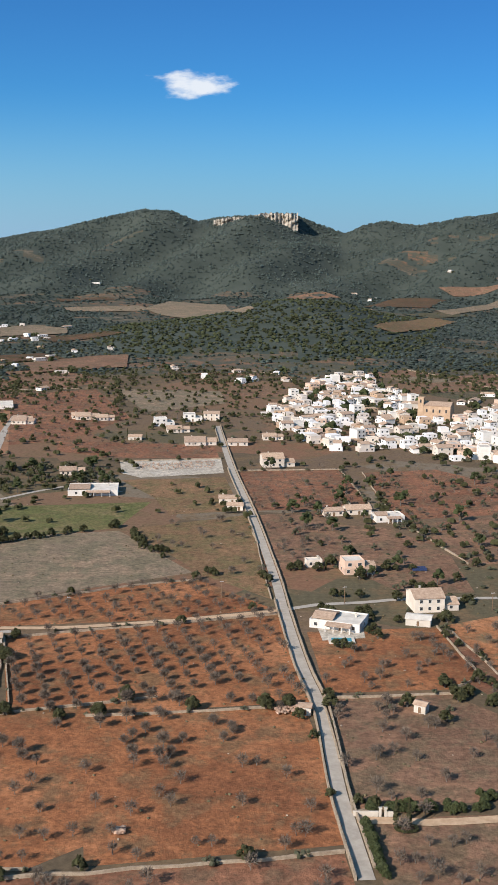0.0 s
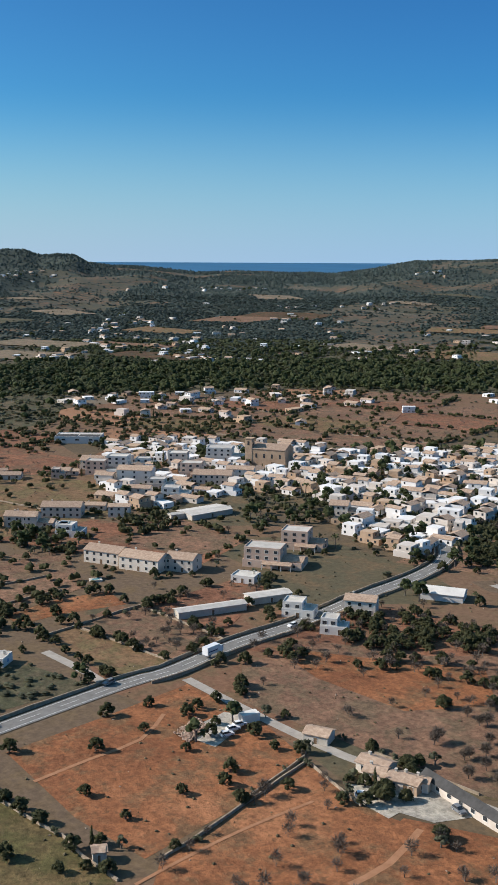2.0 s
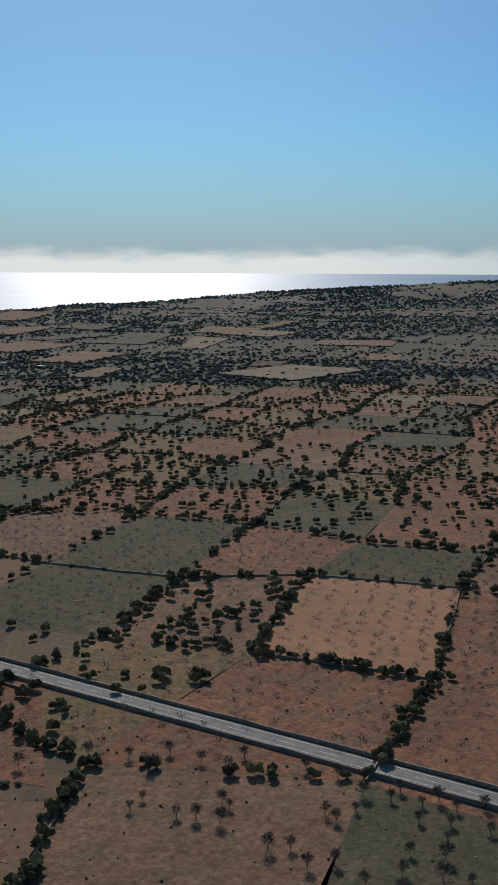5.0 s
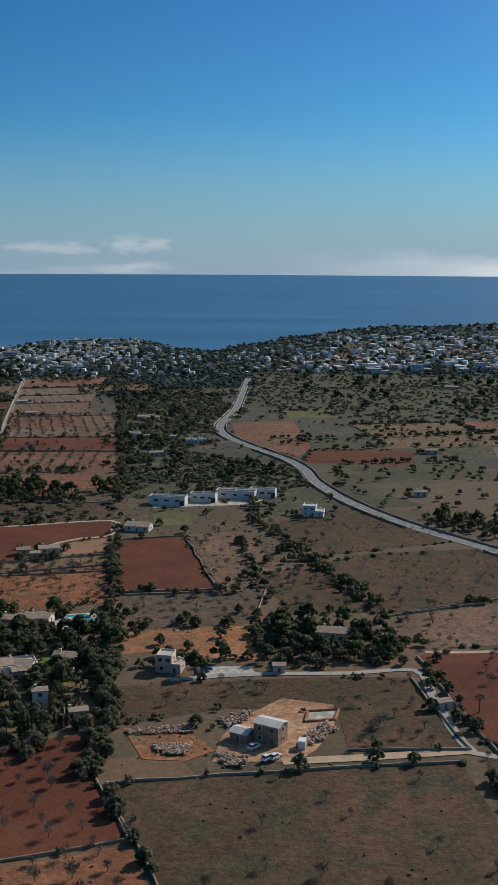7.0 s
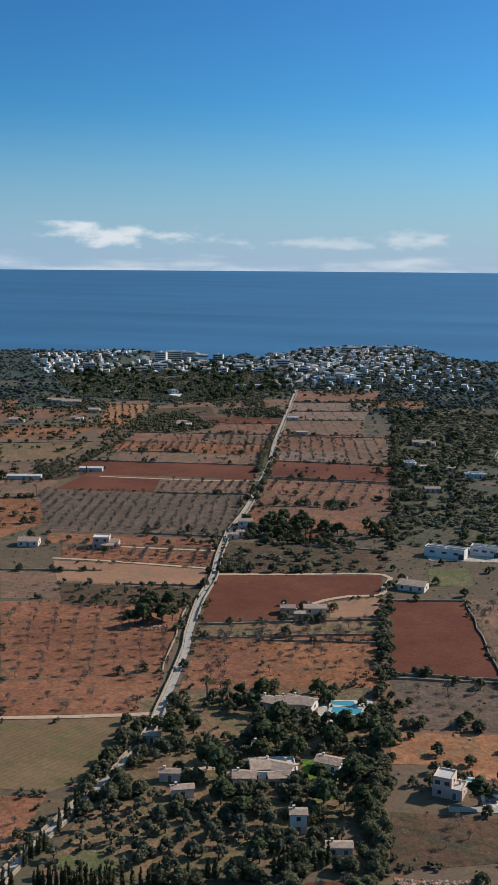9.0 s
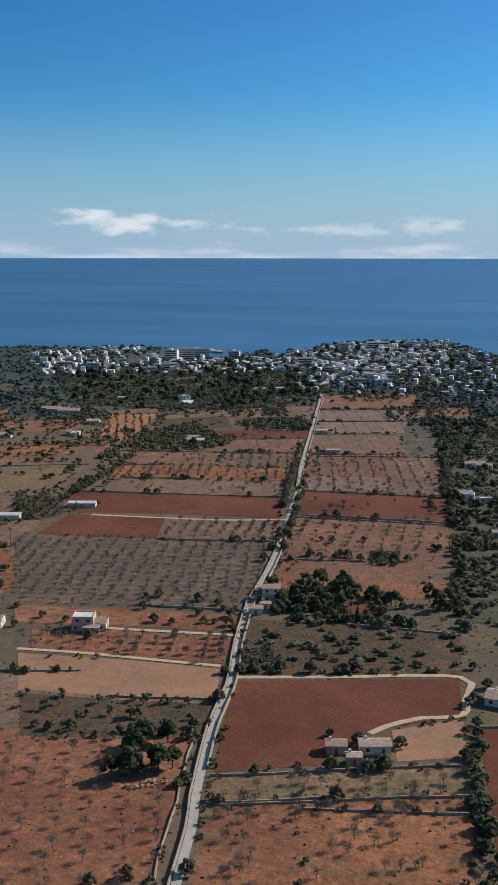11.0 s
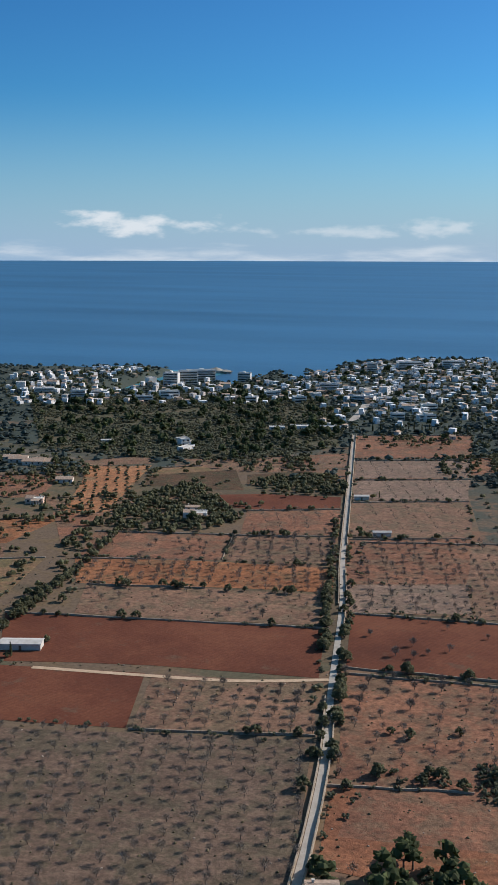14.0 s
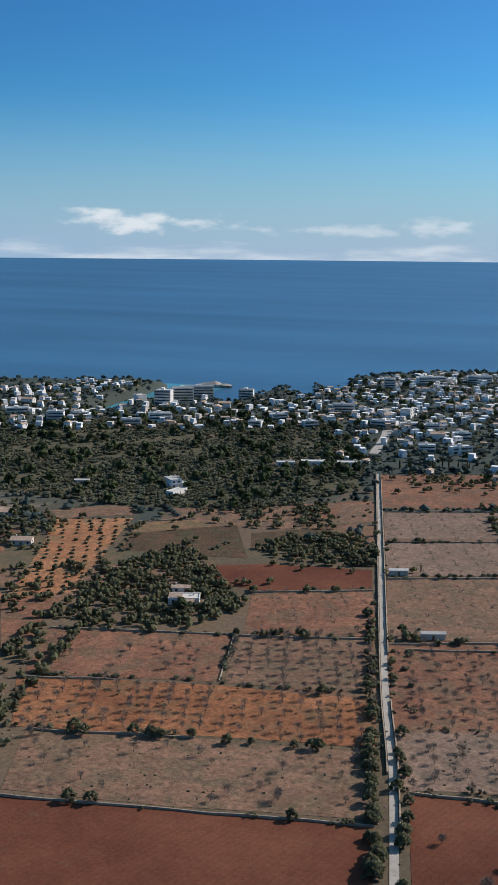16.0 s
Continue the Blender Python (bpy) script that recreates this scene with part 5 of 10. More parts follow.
KINDS = {
    "almond": dict(shapes=[almond_shape(s) for s in range(5)], low=[almond_shape(s, False, 270, 0.088) for s in range(20, 25)], tiny=[almond_shape(s, False, 50, 0.105) for s in range(25, 30)], leaf=M_TWIG,
                   label="bare grey winter almond tree on red earth", category="tree", scale=0.94),
    "carob": dict(shapes=[crown_shape(s, 2.9, 3.6, 0.3, 26, 26, 0.36, 6, 0.72) for s in range(30, 35)],
                  low=[crown_shape(s, 2.9, 3.4, 0.3, 13, 6, 0.5, 5, 0.72) for s in range(40, 46)], tiny=[clump_shape(s, 2.5, 3.2, 2) for s in range(44, 50)], leaf=M_LEAF,
                  label="dark green evergreen carob tree with a rounded crown", category="tree", scale=0.95),
    "pine": dict(shapes=[crown_shape(s, 3.6, 4.6, 2.2, 11, 14, 0.6) for s in range(50, 53)],
                 low=[crown_shape(s, 3.5, 4.5, 2.0, 5, 3, 1.0, 5) for s in range(55, 58)], tiny=[clump_shape(s, 3.6, 6.0, 3) for s in range(58, 60)], leaf=M_PINE,
                 label="tall bright green pine with a broad crown", category="tree", scale=1.1),
    "olive": dict(shapes=[crown_shape(s, 2.0, 2.6, 0.9, 7, 12, 0.4) for s in range(60, 63)],
                  low=[crown_shape(s, 2.0, 2.6, 0.9, 4, 3, 0.7, 5) for s in range(65, 68)], leaf=M_OLIVE,
                  label="silvery olive tree in a grove", category="tree", scale=1.0),
    "cypress": dict(shapes=[cypress_shape(s) for s in range(70, 73)], low=[cypress_shape(74)], leaf=M_LEAF,
                    label="slim dark cypress in a row", category="tree", scale=1.0),
    "palm": dict(shapes=[palm_shape(s) for s in range(80, 82)], low=[palm_shape(82)], leaf=M_PINE,
                 label="tall palm beside a house", category="palm", scale=1.0),
    "bush": dict(shapes=[crown_shape(s, 1.3, 1.2, 0.1, 4, 8, 0.4) for s in range(90, 93)],
                 low=[crown_shape(s, 1.4, 1.2, 0.1, 3, 2, 0.6, 5) for s in range(94, 97)], tiny=[clump_shape(s, 1.5, 1.3, 1, 5) for s in range(97, 99)], leaf=M_OLIVE,
                 label="low grey-green bush beside a wall", category="bush", scale=1.0),
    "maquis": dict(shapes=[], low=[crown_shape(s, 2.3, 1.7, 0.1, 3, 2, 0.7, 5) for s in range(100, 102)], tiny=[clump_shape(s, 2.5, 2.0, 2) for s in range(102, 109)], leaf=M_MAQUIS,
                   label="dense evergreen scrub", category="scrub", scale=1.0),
}


KINDS["young_almond"] = dict(shapes=[almond_shape(s, True, 0, 0, 0.048) for s in range(110, 115)], low=[almond_shape(s, False, 300, 0.055) for s in range(120, 125)],
                             tiny=[almond_shape(s, False, 50, 0.10) for s in range(125, 130)], leaf=M_YOUNGTWIG, label="slim bare almond tree with fine grey twigs", category="tree", scale=0.86)
KINDS["shrub"] = dict(KINDS["carob"], leaf=M_PINE, scale=0.55, label="clipped green evergreen shrub in a lane hedge", category="shrub")
# The carob again for the south, its leaf lightened to stand in for haze.
KINDS["lentisk"] = dict(KINDS["carob"], leaf=M_PALEDLEAF, label="grey-green evergreen mastic tree with a rounded crown")


def tree_line(points, kind, gap, spread):
    """Trees along a hedge or a road, unevenly spaced."""
    for i in range(len(points) - 1):
        (x1, y1), (x2, y2) = points[i], points[i + 1]
        d = math.hypot(x2 - x1, y2 - y1)
        for _ in range(max(1, int(d / gap * (0.8 if kind != "cypress" else 1.0)))):
            u = random.random()
            SCATTER.append((kind, x1 + (x2 - x1) * u + random.gauss(0, spread * 0.5), y1 + (y2 - y1) * u + random.gauss(0, spread * 0.5)))


def grove(corners, kind, gap):
    xs, ys = [p[0] for p in corners], [p[1] for p in corners]
    n = int((max(xs) - min(xs)) * (max(ys) - min(ys)) / gap ** 2)
    for _ in range(n):
        x, y = random.uniform(min(xs), max(xs)), random.uniform(min(ys), max(ys))
        if inside(corners, x, y):
            k = random.choice(("carob", "carob", "olive", "olive", "bush", "pine")) if kind == "mix" else kind
            if kind in ("maquis", "pine"):
                gaps = math.sin(x * 0.035 + 2 * math.sin(y * 0.021)) * math.sin(y * 0.043 + 2 * math.sin(x * 0.027))
                if random.random() < 0.04 + 0.8 * (gaps < -0.62):
                    continue
            if kind == "maquis" and random.random() < 0.12:
                k = random.choice(("carob", "pine", "bush"))
            if kind == "pine" and random.random() < 0.55:
                k = "maquis"
            SCATTER.append((k, x, y))


# hedges and lines of trees
tree_line(((-65, 522), (-48, 488), (-29, 458)), 'carob', 3.5, 3)
tree_line(((-113, 486), (-97, 499), (-66, 519)), 'carob', 4, 2)
tree_line(((-21, 436), (0, 450)), 'carob', 6, 4)
tree_line(((-176, 450), (-153, 470), (-131, 476), (-106, 493)), 'carob', 1.9, 2)
tree_line(((-198, 533), (-178, 502), (-171, 464)), 'carob', 1.6, 7)
tree_line(((-202, 562), (-183, 564), (-163, 582), (-150, 605), (-143, 626)), 'carob', 2.2, 4)
tree_line(((-220, 573), (-218, 606), (-233, 669), (-252, 761)), 'carob', 2.0, 5)
tree_line(((-191, 417), (-200, 455), (-207, 507)), 'carob', 2.6, 4)
tree_line(((-336, 605), (-342, 673), (-357, 720)), 'carob', 3, 4)
tree_line(((-334, 546), (-343, 581), (-338, 615), (-323, 635)), 'carob', 2.6, 5)
tree_line(((-318, 660), (-296, 684), (-268, 699)), 'carob', 5, 4)
tree_line(((-276, 576), (-277, 615), (-291, 674)), 'carob', 5, 4)
tree_line(((-423, 686), (-421, 732), (-419, 784), (-403, 837)), 'carob', 4, 3)
tree_line(((-194, 461), (-189, 507), (-226, 634), (-258, 787)), 'carob', 4, 4)
tree_line(((-153, 618), (-163, 712)), 'carob', 4, 3)
tree_line(((-176, 550), (-147, 572)), 'carob', 5, 2)
tree_line(((-209, 428), (-206, 458), (-191, 462)), 'carob', 5, 5)
tree_line(((-151, 307), (-149, 328), (-133, 344), (-121, 344)), 'carob', 4.5, 6)
tree_line(((-138, 289), (-123, 289), (-101, 292), (-80, 297)), 'carob', 14, 2)
tree_line(((-63, 296), (-45, 298), (-30, 301)), 'carob', 16, 1)
tree_line(((-16, 304), (-1, 304)), 'carob', 16, 1)
tree_line(((28, 239), (29, 227), (30, 214)), 'shrub', 0.9, 0.4)
tree_line(((36, 247), (47, 247), (62, 252)), 'shrub', 2.2, 2)
road(((26.2, 241.0), (33.9, 240.6), (43.1, 240.0), (59.7, 241.9), (76.4, 245.4)), 3.2, M_TRACK, 'pale drive behind a gate wall')
tree_line(((35, 238), (35, 238)), 'cypress', 1, 0.1)
tree_line(((35, 243), (35, 243)), 'cypress', 1, 0.1)
tree_line(((38, 238), (38, 238)), 'cypress', 1, 0.1)
tree_line(((28, 246), (35, 246), (47, 245), (61, 246)), 'shrub', 1.1, 1.0)
tree_line(((16, 378), (22, 375), (34, 397)), 'carob', 4.5, 5)
tree_line(((43, 397), (45, 372), (41, 361)), 'carob', 4.5, 3)
tree_line(((61, 313), (71, 309), (73, 304)), 'carob', 6, 6)
tree_line(((61, 319), (74, 317)), 'carob', 7, 5)
tree_line(((12, 449), (24, 449), (36, 450), (47, 438)), 'carob', 6, 5)
tree_line(((19, 288), (20, 278), (20, 256), (20, 244)), 'carob', 12, 1.5)
tree_line(((4, 557), (18, 558), (38, 558), (59, 566)), 'carob', 6, 4)
tree_line(((53, 683), (70, 674), (88, 675)), 'carob', 7, 5)
tree_line(((73, 535), (85, 503), (95, 460)), 'carob', 8, 3)
tree_line(((68, 593), (97, 581), (131, 569)), 'carob', 9, 6)
tree_line(((-125, 746), (-87, 695), (-68, 650)), 'carob', 5, 8)
tree_line(((-142, 614), (-112, 632), (-80, 633)), 'carob', 5, 10)
tree_line(((-209, 1060), (-133, 1065), (-103, 880)), 'carob', 6, 8)
tree_line(((-213, 1213), (-85, 1167), (-7, 1074), (69, 1128)), 'carob', 8, 10)
tree_line(((-169, 307), (-163, 280), (-158, 248), (-154, 230), (-151, 211), (-145, 193), (-138, 178)), 'carob', 1.8, 4)
tree_line(((-170, 312), (-165, 284), (-153, 235)), 'carob', 6, 6)
tree_line(((-187, 310), (-176, 281), (-157, 233)), 'carob', 7, 2)
tree_line(((-121, 204), (-101, 207), (-82, 213), (-64, 214)), 'carob', 9, 2)
tree_line(((-287, 480), (-240, 471), (-215, 471), (-192, 470)), 'carob', 6, 6)
tree_line(((-216, 571), (-224, 642), (-253, 805)), 'carob', 5, 4)
tree_line(((-388, 483), (-354, 484), (-309, 477), (-275, 453)), 'carob', 5, 12)
tree_line(((-318, 395), (-301, 415), (-252, 401)), 'carob', 5, 12)
tree_line(((-277, 364), (-258, 374), (-222, 365), (-179, 370)), 'carob', 9, 6)
tree_line(((-320, 381), (-333, 428), (-287, 408)), 'carob', 5, 14)
tree_line(((-351, 463), (-343, 488), (-316, 492)), 'carob', 6, 10)
tree_line(((-259, 249), (-252, 269), (-231, 286)), 'carob', 5, 3)
tree_line(((-258, 251), (-244, 269), (-233, 292)), 'carob', 5, 3)
tree_line(((-263, 168), (-253, 173), (-251, 186)), 'carob', 7, 2)
tree_line(((-200, 149), (-201, 164), (-194, 167)), 'carob', 6, 5)
tree_line(((-197, 177), (-186, 181), (-165, 190), (-155, 194)), 'carob', 9, 6)
tree_line(((-252, 106), (-237, 108), (-223, 111), (-213, 113)), 'carob', 5, 2)
tree_line(((-340, 112), (-341, 137), (-337, 159)), 'carob', 6, 5)
tree_line(((-354, 165), (-339, 173), (-341, 193)), 'carob', 6, 3)
tree_line(((-397, 105), (-385, 121), (-397, 155), (-376, 165)), 'carob', 12, 3)
tree_line(((-328, 69), (-316, 84), (-304, 90)), 'carob', 6, 8)
tree_line(((-336, 135), (-314, 143), (-318, 158)), 'carob', 6, 8)
tree_line(((-294, 41), (-276, 43), (-305, 46)), 'carob', 6, 3)
tree_line(((-340, 112), (-340, 124), (-339, 154)), 'carob', 6, 3)
tree_line(((-374, -9), (-342, -12), (-307, -12), (-285, -16), (-262, -18)), 'carob', 4.2, 4)
tree_line(((-555, -74), (-475, -67), (-404, -67), (-357, -68), (-323, -71), (-299, -76)), 'carob', 4.2, 4)
tree_line(((-569, 9), (-516, 10), (-500, 21), (-496, 46), (-501, 78)), 'carob', 6, 3)
tree_line(((-505, -27), (-500, 4), (-467, 43)), 'carob', 8, 4)
tree_line(((-467, 43), (-442, 36), (-392, 38), (-369, 53)), 'carob', 5, 5)
tree_line(((-288, 41), (-275, 45)), 'carob', 5, 3)
tree_line(((-383, 61), (-358, 66), (-338, 71)), 'carob', 6, 3)
tree_line(((-437, -107), (-437, -88), (-443, -71)), 'carob', 6, 2)
tree_line(((-317, -59), (-317, -39), (-317, -31)), 'carob', 10, 2)
tree_line(((-610, -73), (-634, -42), (-603, -12), (-604, 19)), 'carob', 7, 4)
tree_line(((-248, -47), (-248, -38)), 'carob', 6, 2)
tree_line(((-704, -83), (-705, -47), (-686, -14)), 'carob', 7, 14)
tree_line(((-634, 33), (-619, 58), (-604, 75)), 'carob', 7, 14)
tree_line(((-58, -296), (-79, -297), (-95, -301), (-115, -304), (-126, -305)), 'carob', 7, 2)
tree_line(((-126, -305), (-121, -280), (-124, -267)), 'carob', 3.5, 3)
tree_line(((-119, -245), (-129, -246), (-132, -231), (-135, -212), (-137, -198)), 'carob', 3.5, 3)
tree_line(((-49, -263), (-54, -246), (-58, -236)), 'carob', 5, 3)
tree_line(((-67, -235), (-76, -234), (-89, -234)), 'carob', 6, 2)
tree_line(((-157, -257), (-159, -248)), 'carob', 6, 2)
tree_line(((-98, -529), (-121, -532), (-152, -520), (-173, -471)), 'carob', 4, 10)
tree_line(((-195, -484), (-185, -440), (-198, -398), (-209, -389)), 'carob', 6, 4)
tree_line(((-199, -571), (-245, -585), (-288, -568), (-323, -537)), 'carob', 5, 12)
tree_line(((-48, -275), (-50, -265), (-56, -241), (-59, -233)), 'carob', 5, 2.5)
tree_line(((-79, -292), (-97, -303), (-119, -310), (-124, -292)), 'carob', 7, 3)
tree_line(((-55, -575), (-85, -557), (-116, -533), (-154, -522)), 'carob', 4, 6)
tree_line(((19, -526), (1, -483), (-22, -437), (-30, -387)), 'carob', 5, 5)
tree_line(((20, -395), (0, -392), (-23, -382), (-33, -375)), 'carob', 4, 10)
tree_line(((98, -521), (81, -429), (69, -370), (63, -325), (59, -292), (52, -269)), 'carob', 3.8, 4)
tree_line(((52, -269), (44, -246), (36, -232), (31, -223)), 'carob', 5, 1)
tree_line(((22, -412), (14, -369), (10, -364)), 'carob', 4, 6)
tree_line(((-9, -401), (-26, -396), (-34, -379)), 'carob', 4, 8)
tree_line(((42, -449), (31, -458), (12, -529), (0, -488), (-18, -438)), 'carob', 5, 4)
tree_line(((-36, -362), (-41, -328), (-48, -301)), 'carob', 5, 2)
tree_line(((74, -415), (48, -400), (26, -419)), 'carob', 9, 3)
tree_line(((54, -344), (37, -364), (22, -363)), 'carob', 6, 3)
tree_line(((177, -931), (139, -786), (109, -662)), 'carob', 6, 20)
tree_line(((92, -743), (44, -726), (10, -689)), 'carob', 5, 20)
tree_line(((16, -363), (-1, -359), (-28, -369)), 'carob', 4.5, 5)
tree_line(((102, -528), (86, -451), (77, -399), (68, -347), (61, -307)), 'carob', 5, 2)
tree_line(((140, -267), (125, -275), (104, -284), (80, -296), (68, -306)), 'cypress', 1.5, 1)
tree_line(((142, -270), (141, -285), (143, -312)), 'cypress', 1.3, 0.8)
tree_line(((143, -312), (144, -336), (146, -356), (148, -373)), 'carob', 2, 3)
tree_line(((142, -314), (131, -322), (117, -325), (104, -331)), 'carob', 2, 2)
tree_line(((136, -395), (131, -391), (126, -396)), 'palm', 4, 4)
tree_line(((138, -385), (127, -398), (116, -384)), 'carob', 3.5, 4)
tree_line(((136, -344), (131, -351), (115, -351)), 'olive', 2.5, 6)
tree_line(((86, -382), (78, -391), (72, -366), (72, -346)), 'carob', 4, 4)
tree_line(((140, -257), (146, -279), (146, -309), (145, -338), (150, -375)), 'carob', 4, 5)
tree_line(((60, -277), (55, -271), (55, -285)), 'carob', 4, 4)
tree_line(((117, -241), (108, -238)), 'carob', 6, 2)
tree_line(((79, -289), (73, -285)), 'carob', 5, 3)
tree_line(((151, -265), (133, -242), (123, -222)), 'carob', 5, 3)
tree_line(((195, -473), (187, -485)), 'pine', 5, 4)
tree_line(((208, -639), (179, -656), (147, -633), (125, -647)), 'pine', 4.5, 5)
tree_line(((248, -1298), (170, -919), (131, -714), (118, -630)), 'carob', 4.5, 3)
tree_line(((476, -831), (413, -826), (426, -898)), 'carob', 6, 5)
tree_line(((187, -409), (170, -406), (162, -418)), 'carob', 7, 3)
tree_line(((169, -452), (176, -480), (181, -506), (190, -541)), 'carob', 8, 3)
tree_line(((168, -476), (177, -507), (190, -560)), 'carob', 9, 2)
tree_line(((197, -463), (191, -474), (179, -466)), 'pine', 4.5, 5)
tree_line(((195, -620), (185, -634), (176, -645), (165, -628)), 'pine', 4.5, 6)
tree_line(((178, -610), (162, -615), (149, -626), (155, -645)), 'carob', 4, 4)
tree_line(((141, -629), (127, -641), (119, -630)), 'carob', 4.5, 8)
tree_line(((182, -548), (174, -546), (162, -552), (138, -560)), 'carob', 8, 3)
tree_line(((255, -613), (229, -615), (211, -605), (217, -590)), 'carob', 8, 4)
tree_line(((214, -699), (198, -700), (173, -708), (136, -703)), 'carob', 9, 3)
tree_line(((130, -692), (121, -643), (113, -603)), 'carob', 5, 3)
tree_line(((204, -626), (214, -683), (234, -778), (259, -896)), 'carob', 10, 1.5)
tree_line(((233, -751), (226, -726), (221, -695)), 'carob', 5, 1.5)
tree_line(((236, -777), (226, -745), (220, -714)), 'carob', 6, 1.5)
tree_line(((247, -795), (254, -829), (265, -871), (278, -927), (292, -990)), 'carob', 6, 1.0)
tree_line(((248, -837), (258, -878), (280, -972)), 'carob', 14, 1.5)
tree_line(((280, -972), (259, -973)), 'carob', 3, 1)
tree_line(((360, -1325), (322, -1341), (281, -1346), (250, -1352)), 'cypress', 4, 2)
tree_line(((388, -827), (384, -798), (380, -772), (398, -869)), 'carob', 5, 4)
tree_line(((241, -690), (220, -683)), 'carob', 10, 3)
tree_line(((211, -693), (199, -700), (185, -703), (161, -706)), 'carob', 8, 4)
grove(((205, -639), (195, -639), (181, -648), (167, -633), (165, -617), (191, -602)), 'carob', 6)
grove(((148, -389), (127, -401), (85, -410), (68, -347), (61, -300), (90, -301), (126, -320), (144, -348)), 'mix', 8)
grove(((142, -396), (111, -402), (86, -411), (72, -375), (75, -330), (90, -330), (133, -367)), 'mix', 7.5)
grove(((122, -411), (82, -411), (65, -343), (62, -303), (89, -301)), 'carob', 8)
grove(((23, -405), (-1, -414), (-33, -390), (-28, -364), (14, -358)), 'carob', 7)
grove(((426, -943), (432, -1018), (416, -1081), (367, -1013), (348, -989), (362, -952), (392, -944)), 'carob', 3.8)
grove(((714, -1373), (611, -1508), (470, -1529), (394, -1413), (358, -1243), (408, -1171), (469, -1146), (543, -1151), (578, -1155)), 'maquis', 3.6)
grove(((337, -1291), (309, -1313), (276, -1305), (276, -1272), (321, -1249)), 'carob', 8)
grove(((225, -1196), (115, -1152), (69, -1017), (98, -790), (18, -728), (8, -671), (53, -617), (115, -627)), 'maquis', 4.4)
grove(((90, -1411), (-210, -1369), (-156, -1000), (-34, -969), (61, -1061)), 'maquis', 8)
grove(((-291, -1564), (-542, -1703), (-659, -1540), (-1092, -1511), (-854, -1179), (-562, -1208), (-223, -1202)), 'maquis', 9)
grove(((-218, -694), (-300, -696), (-334, -626), (-308, -578), (-251, -583), (-214, -615)), 'pine', 5)
grove(((-105, -565), (-150, -568), (-196, -572), (-182, -521), (-182, -496), (-139, -495), (-94, -508)), 'mix', 4.5)
tree_line(((-105, -498), (-138, -471), (-172, -428)), 'carob', 1.8, 1.5)
tree_line(((-189, -401), (-206, -403), (-205, -382), (-215, -363)), 'carob', 3, 2)
tree_line(((-214, -454), (-241, -451), (-262, -434), (-270, -400)), 'carob', 3, 1.5)
tree_line(((-213, -581), (-237, -548), (-263, -545)), 'cypress', 2.5, 2)
grove(((-52, -575), (-92, -562), (-157, -533), (-208, -502), (-231, -576), (-131, -606), (-85, -598)), 'carob', 8)
grove(((-704, -65), (-725, -44), (-668, -13), (-618, -35), (-633, -62)), 'carob', 8)
grove(((-1480, -341), (-1577, -121), (-1336, 74), (-1160, 255), (-1001, 220), (-1040, 132), (-1129, -7), (-1149, -267)), 'maquis', 8)
grove(((-1087, 283), (-988, 390), (-969, 541), (-772, 420), (-753, 295), (-816, 255), (-896, 227)), 'maquis', 8)
grove(((-574, 146), (-581, 163), (-561, 173), (-538, 160), (-547, 142)), 'carob', 5)
grove(((-714, 161), (-715, 184), (-672, 205), (-641, 185), (-658, 148)), 'carob', 6)
grove(((-890, 203), (-898, 262), (-753, 295), (-690, 287), (-647, 234), (-673, 224), (-758, 195)), 'maquis', 6)
grove(((-488, 298), (-467, 312), (-437, 305), (-426, 278), (-446, 272)), 'carob', 5)
grove(((-474, 228), (-468, 253), (-438, 252), (-420, 233), (-438, 216)), 'mix', 5)
grove(((-740, 354), (-796, 444), (-755, 495), (-707, 562), (-601, 478), (-641, 448), (-661, 405), (-645, 333)), 'carob', 9)
tree_line(((-420, 233), (-396, 241), (-369, 241)), 'carob', 5, 5)
tree_line(((-471, 183), (-448, 184), (-437, 196)), 'carob', 3, 3)
tree_line(((-445, 138), (-432, 154), (-416, 168), (-392, 173)), 'carob', 4, 4)
grove(((-1013, 566), (-1104, 725), (-1081, 859), (-855, 680), (-879, 576)), 'pine', 8)
grove(((-558, 487), (-490, 613), (-296, 371), (-308, 341), (-360, 351), (-430, 375)), 'mix', 7)
grove(((-1264, 613), (-1182, 727), (-1020, 831), (-999, 980), (-765, 797), (-839, 697), (-894, 548), (-998, 482)), 'pine', 9)
grove(((-381, 456), (-385, 513), (-324, 504), (-275, 418), (-277, 368), (-296, 352), (-337, 394)), 'carob', 7)
grove(((-1046, 908), (-932, 1011), (-785, 1049), (-660, 862), (-756, 778), (-859, 752)), 'pine', 8)
grove(((-520, 1276), (-500, 1530), (-369, 1605), (-287, 1252), (-310, 1058), (-400, 1010)), 'pine', 8)
grove(((-487, 450), (-447, 462), (-398, 406), (-400, 372)), 'carob', 8)
HEDGED = [len(FIELD_AREAS)]
# gardens beyond the coast road
grove(((-57, -598), (-148, -570), (-172, -538), (-156, -486), (-130, -496), (-94, -536), (-54, -561)), 'mix', 6.5)
grove(((-250, -610), (-210, -614), (-229, -679), (-275, -656)), 'mix', 6.5)
tree_line(((-176, -522), (-150, -530), (-128, -528)), 'cypress', 2.5, 0.6)
tree_line(((-215, -606), (-235, -604)), 'cypress', 2.5, 0.6)
field("lawn", ((-118, -528), (-108, -532), (-112, -540), (-122, -537)), walls='')
field("lawn", ((-158, -504), (-148, -506), (-150, -513), (-160, -511)), walls='')
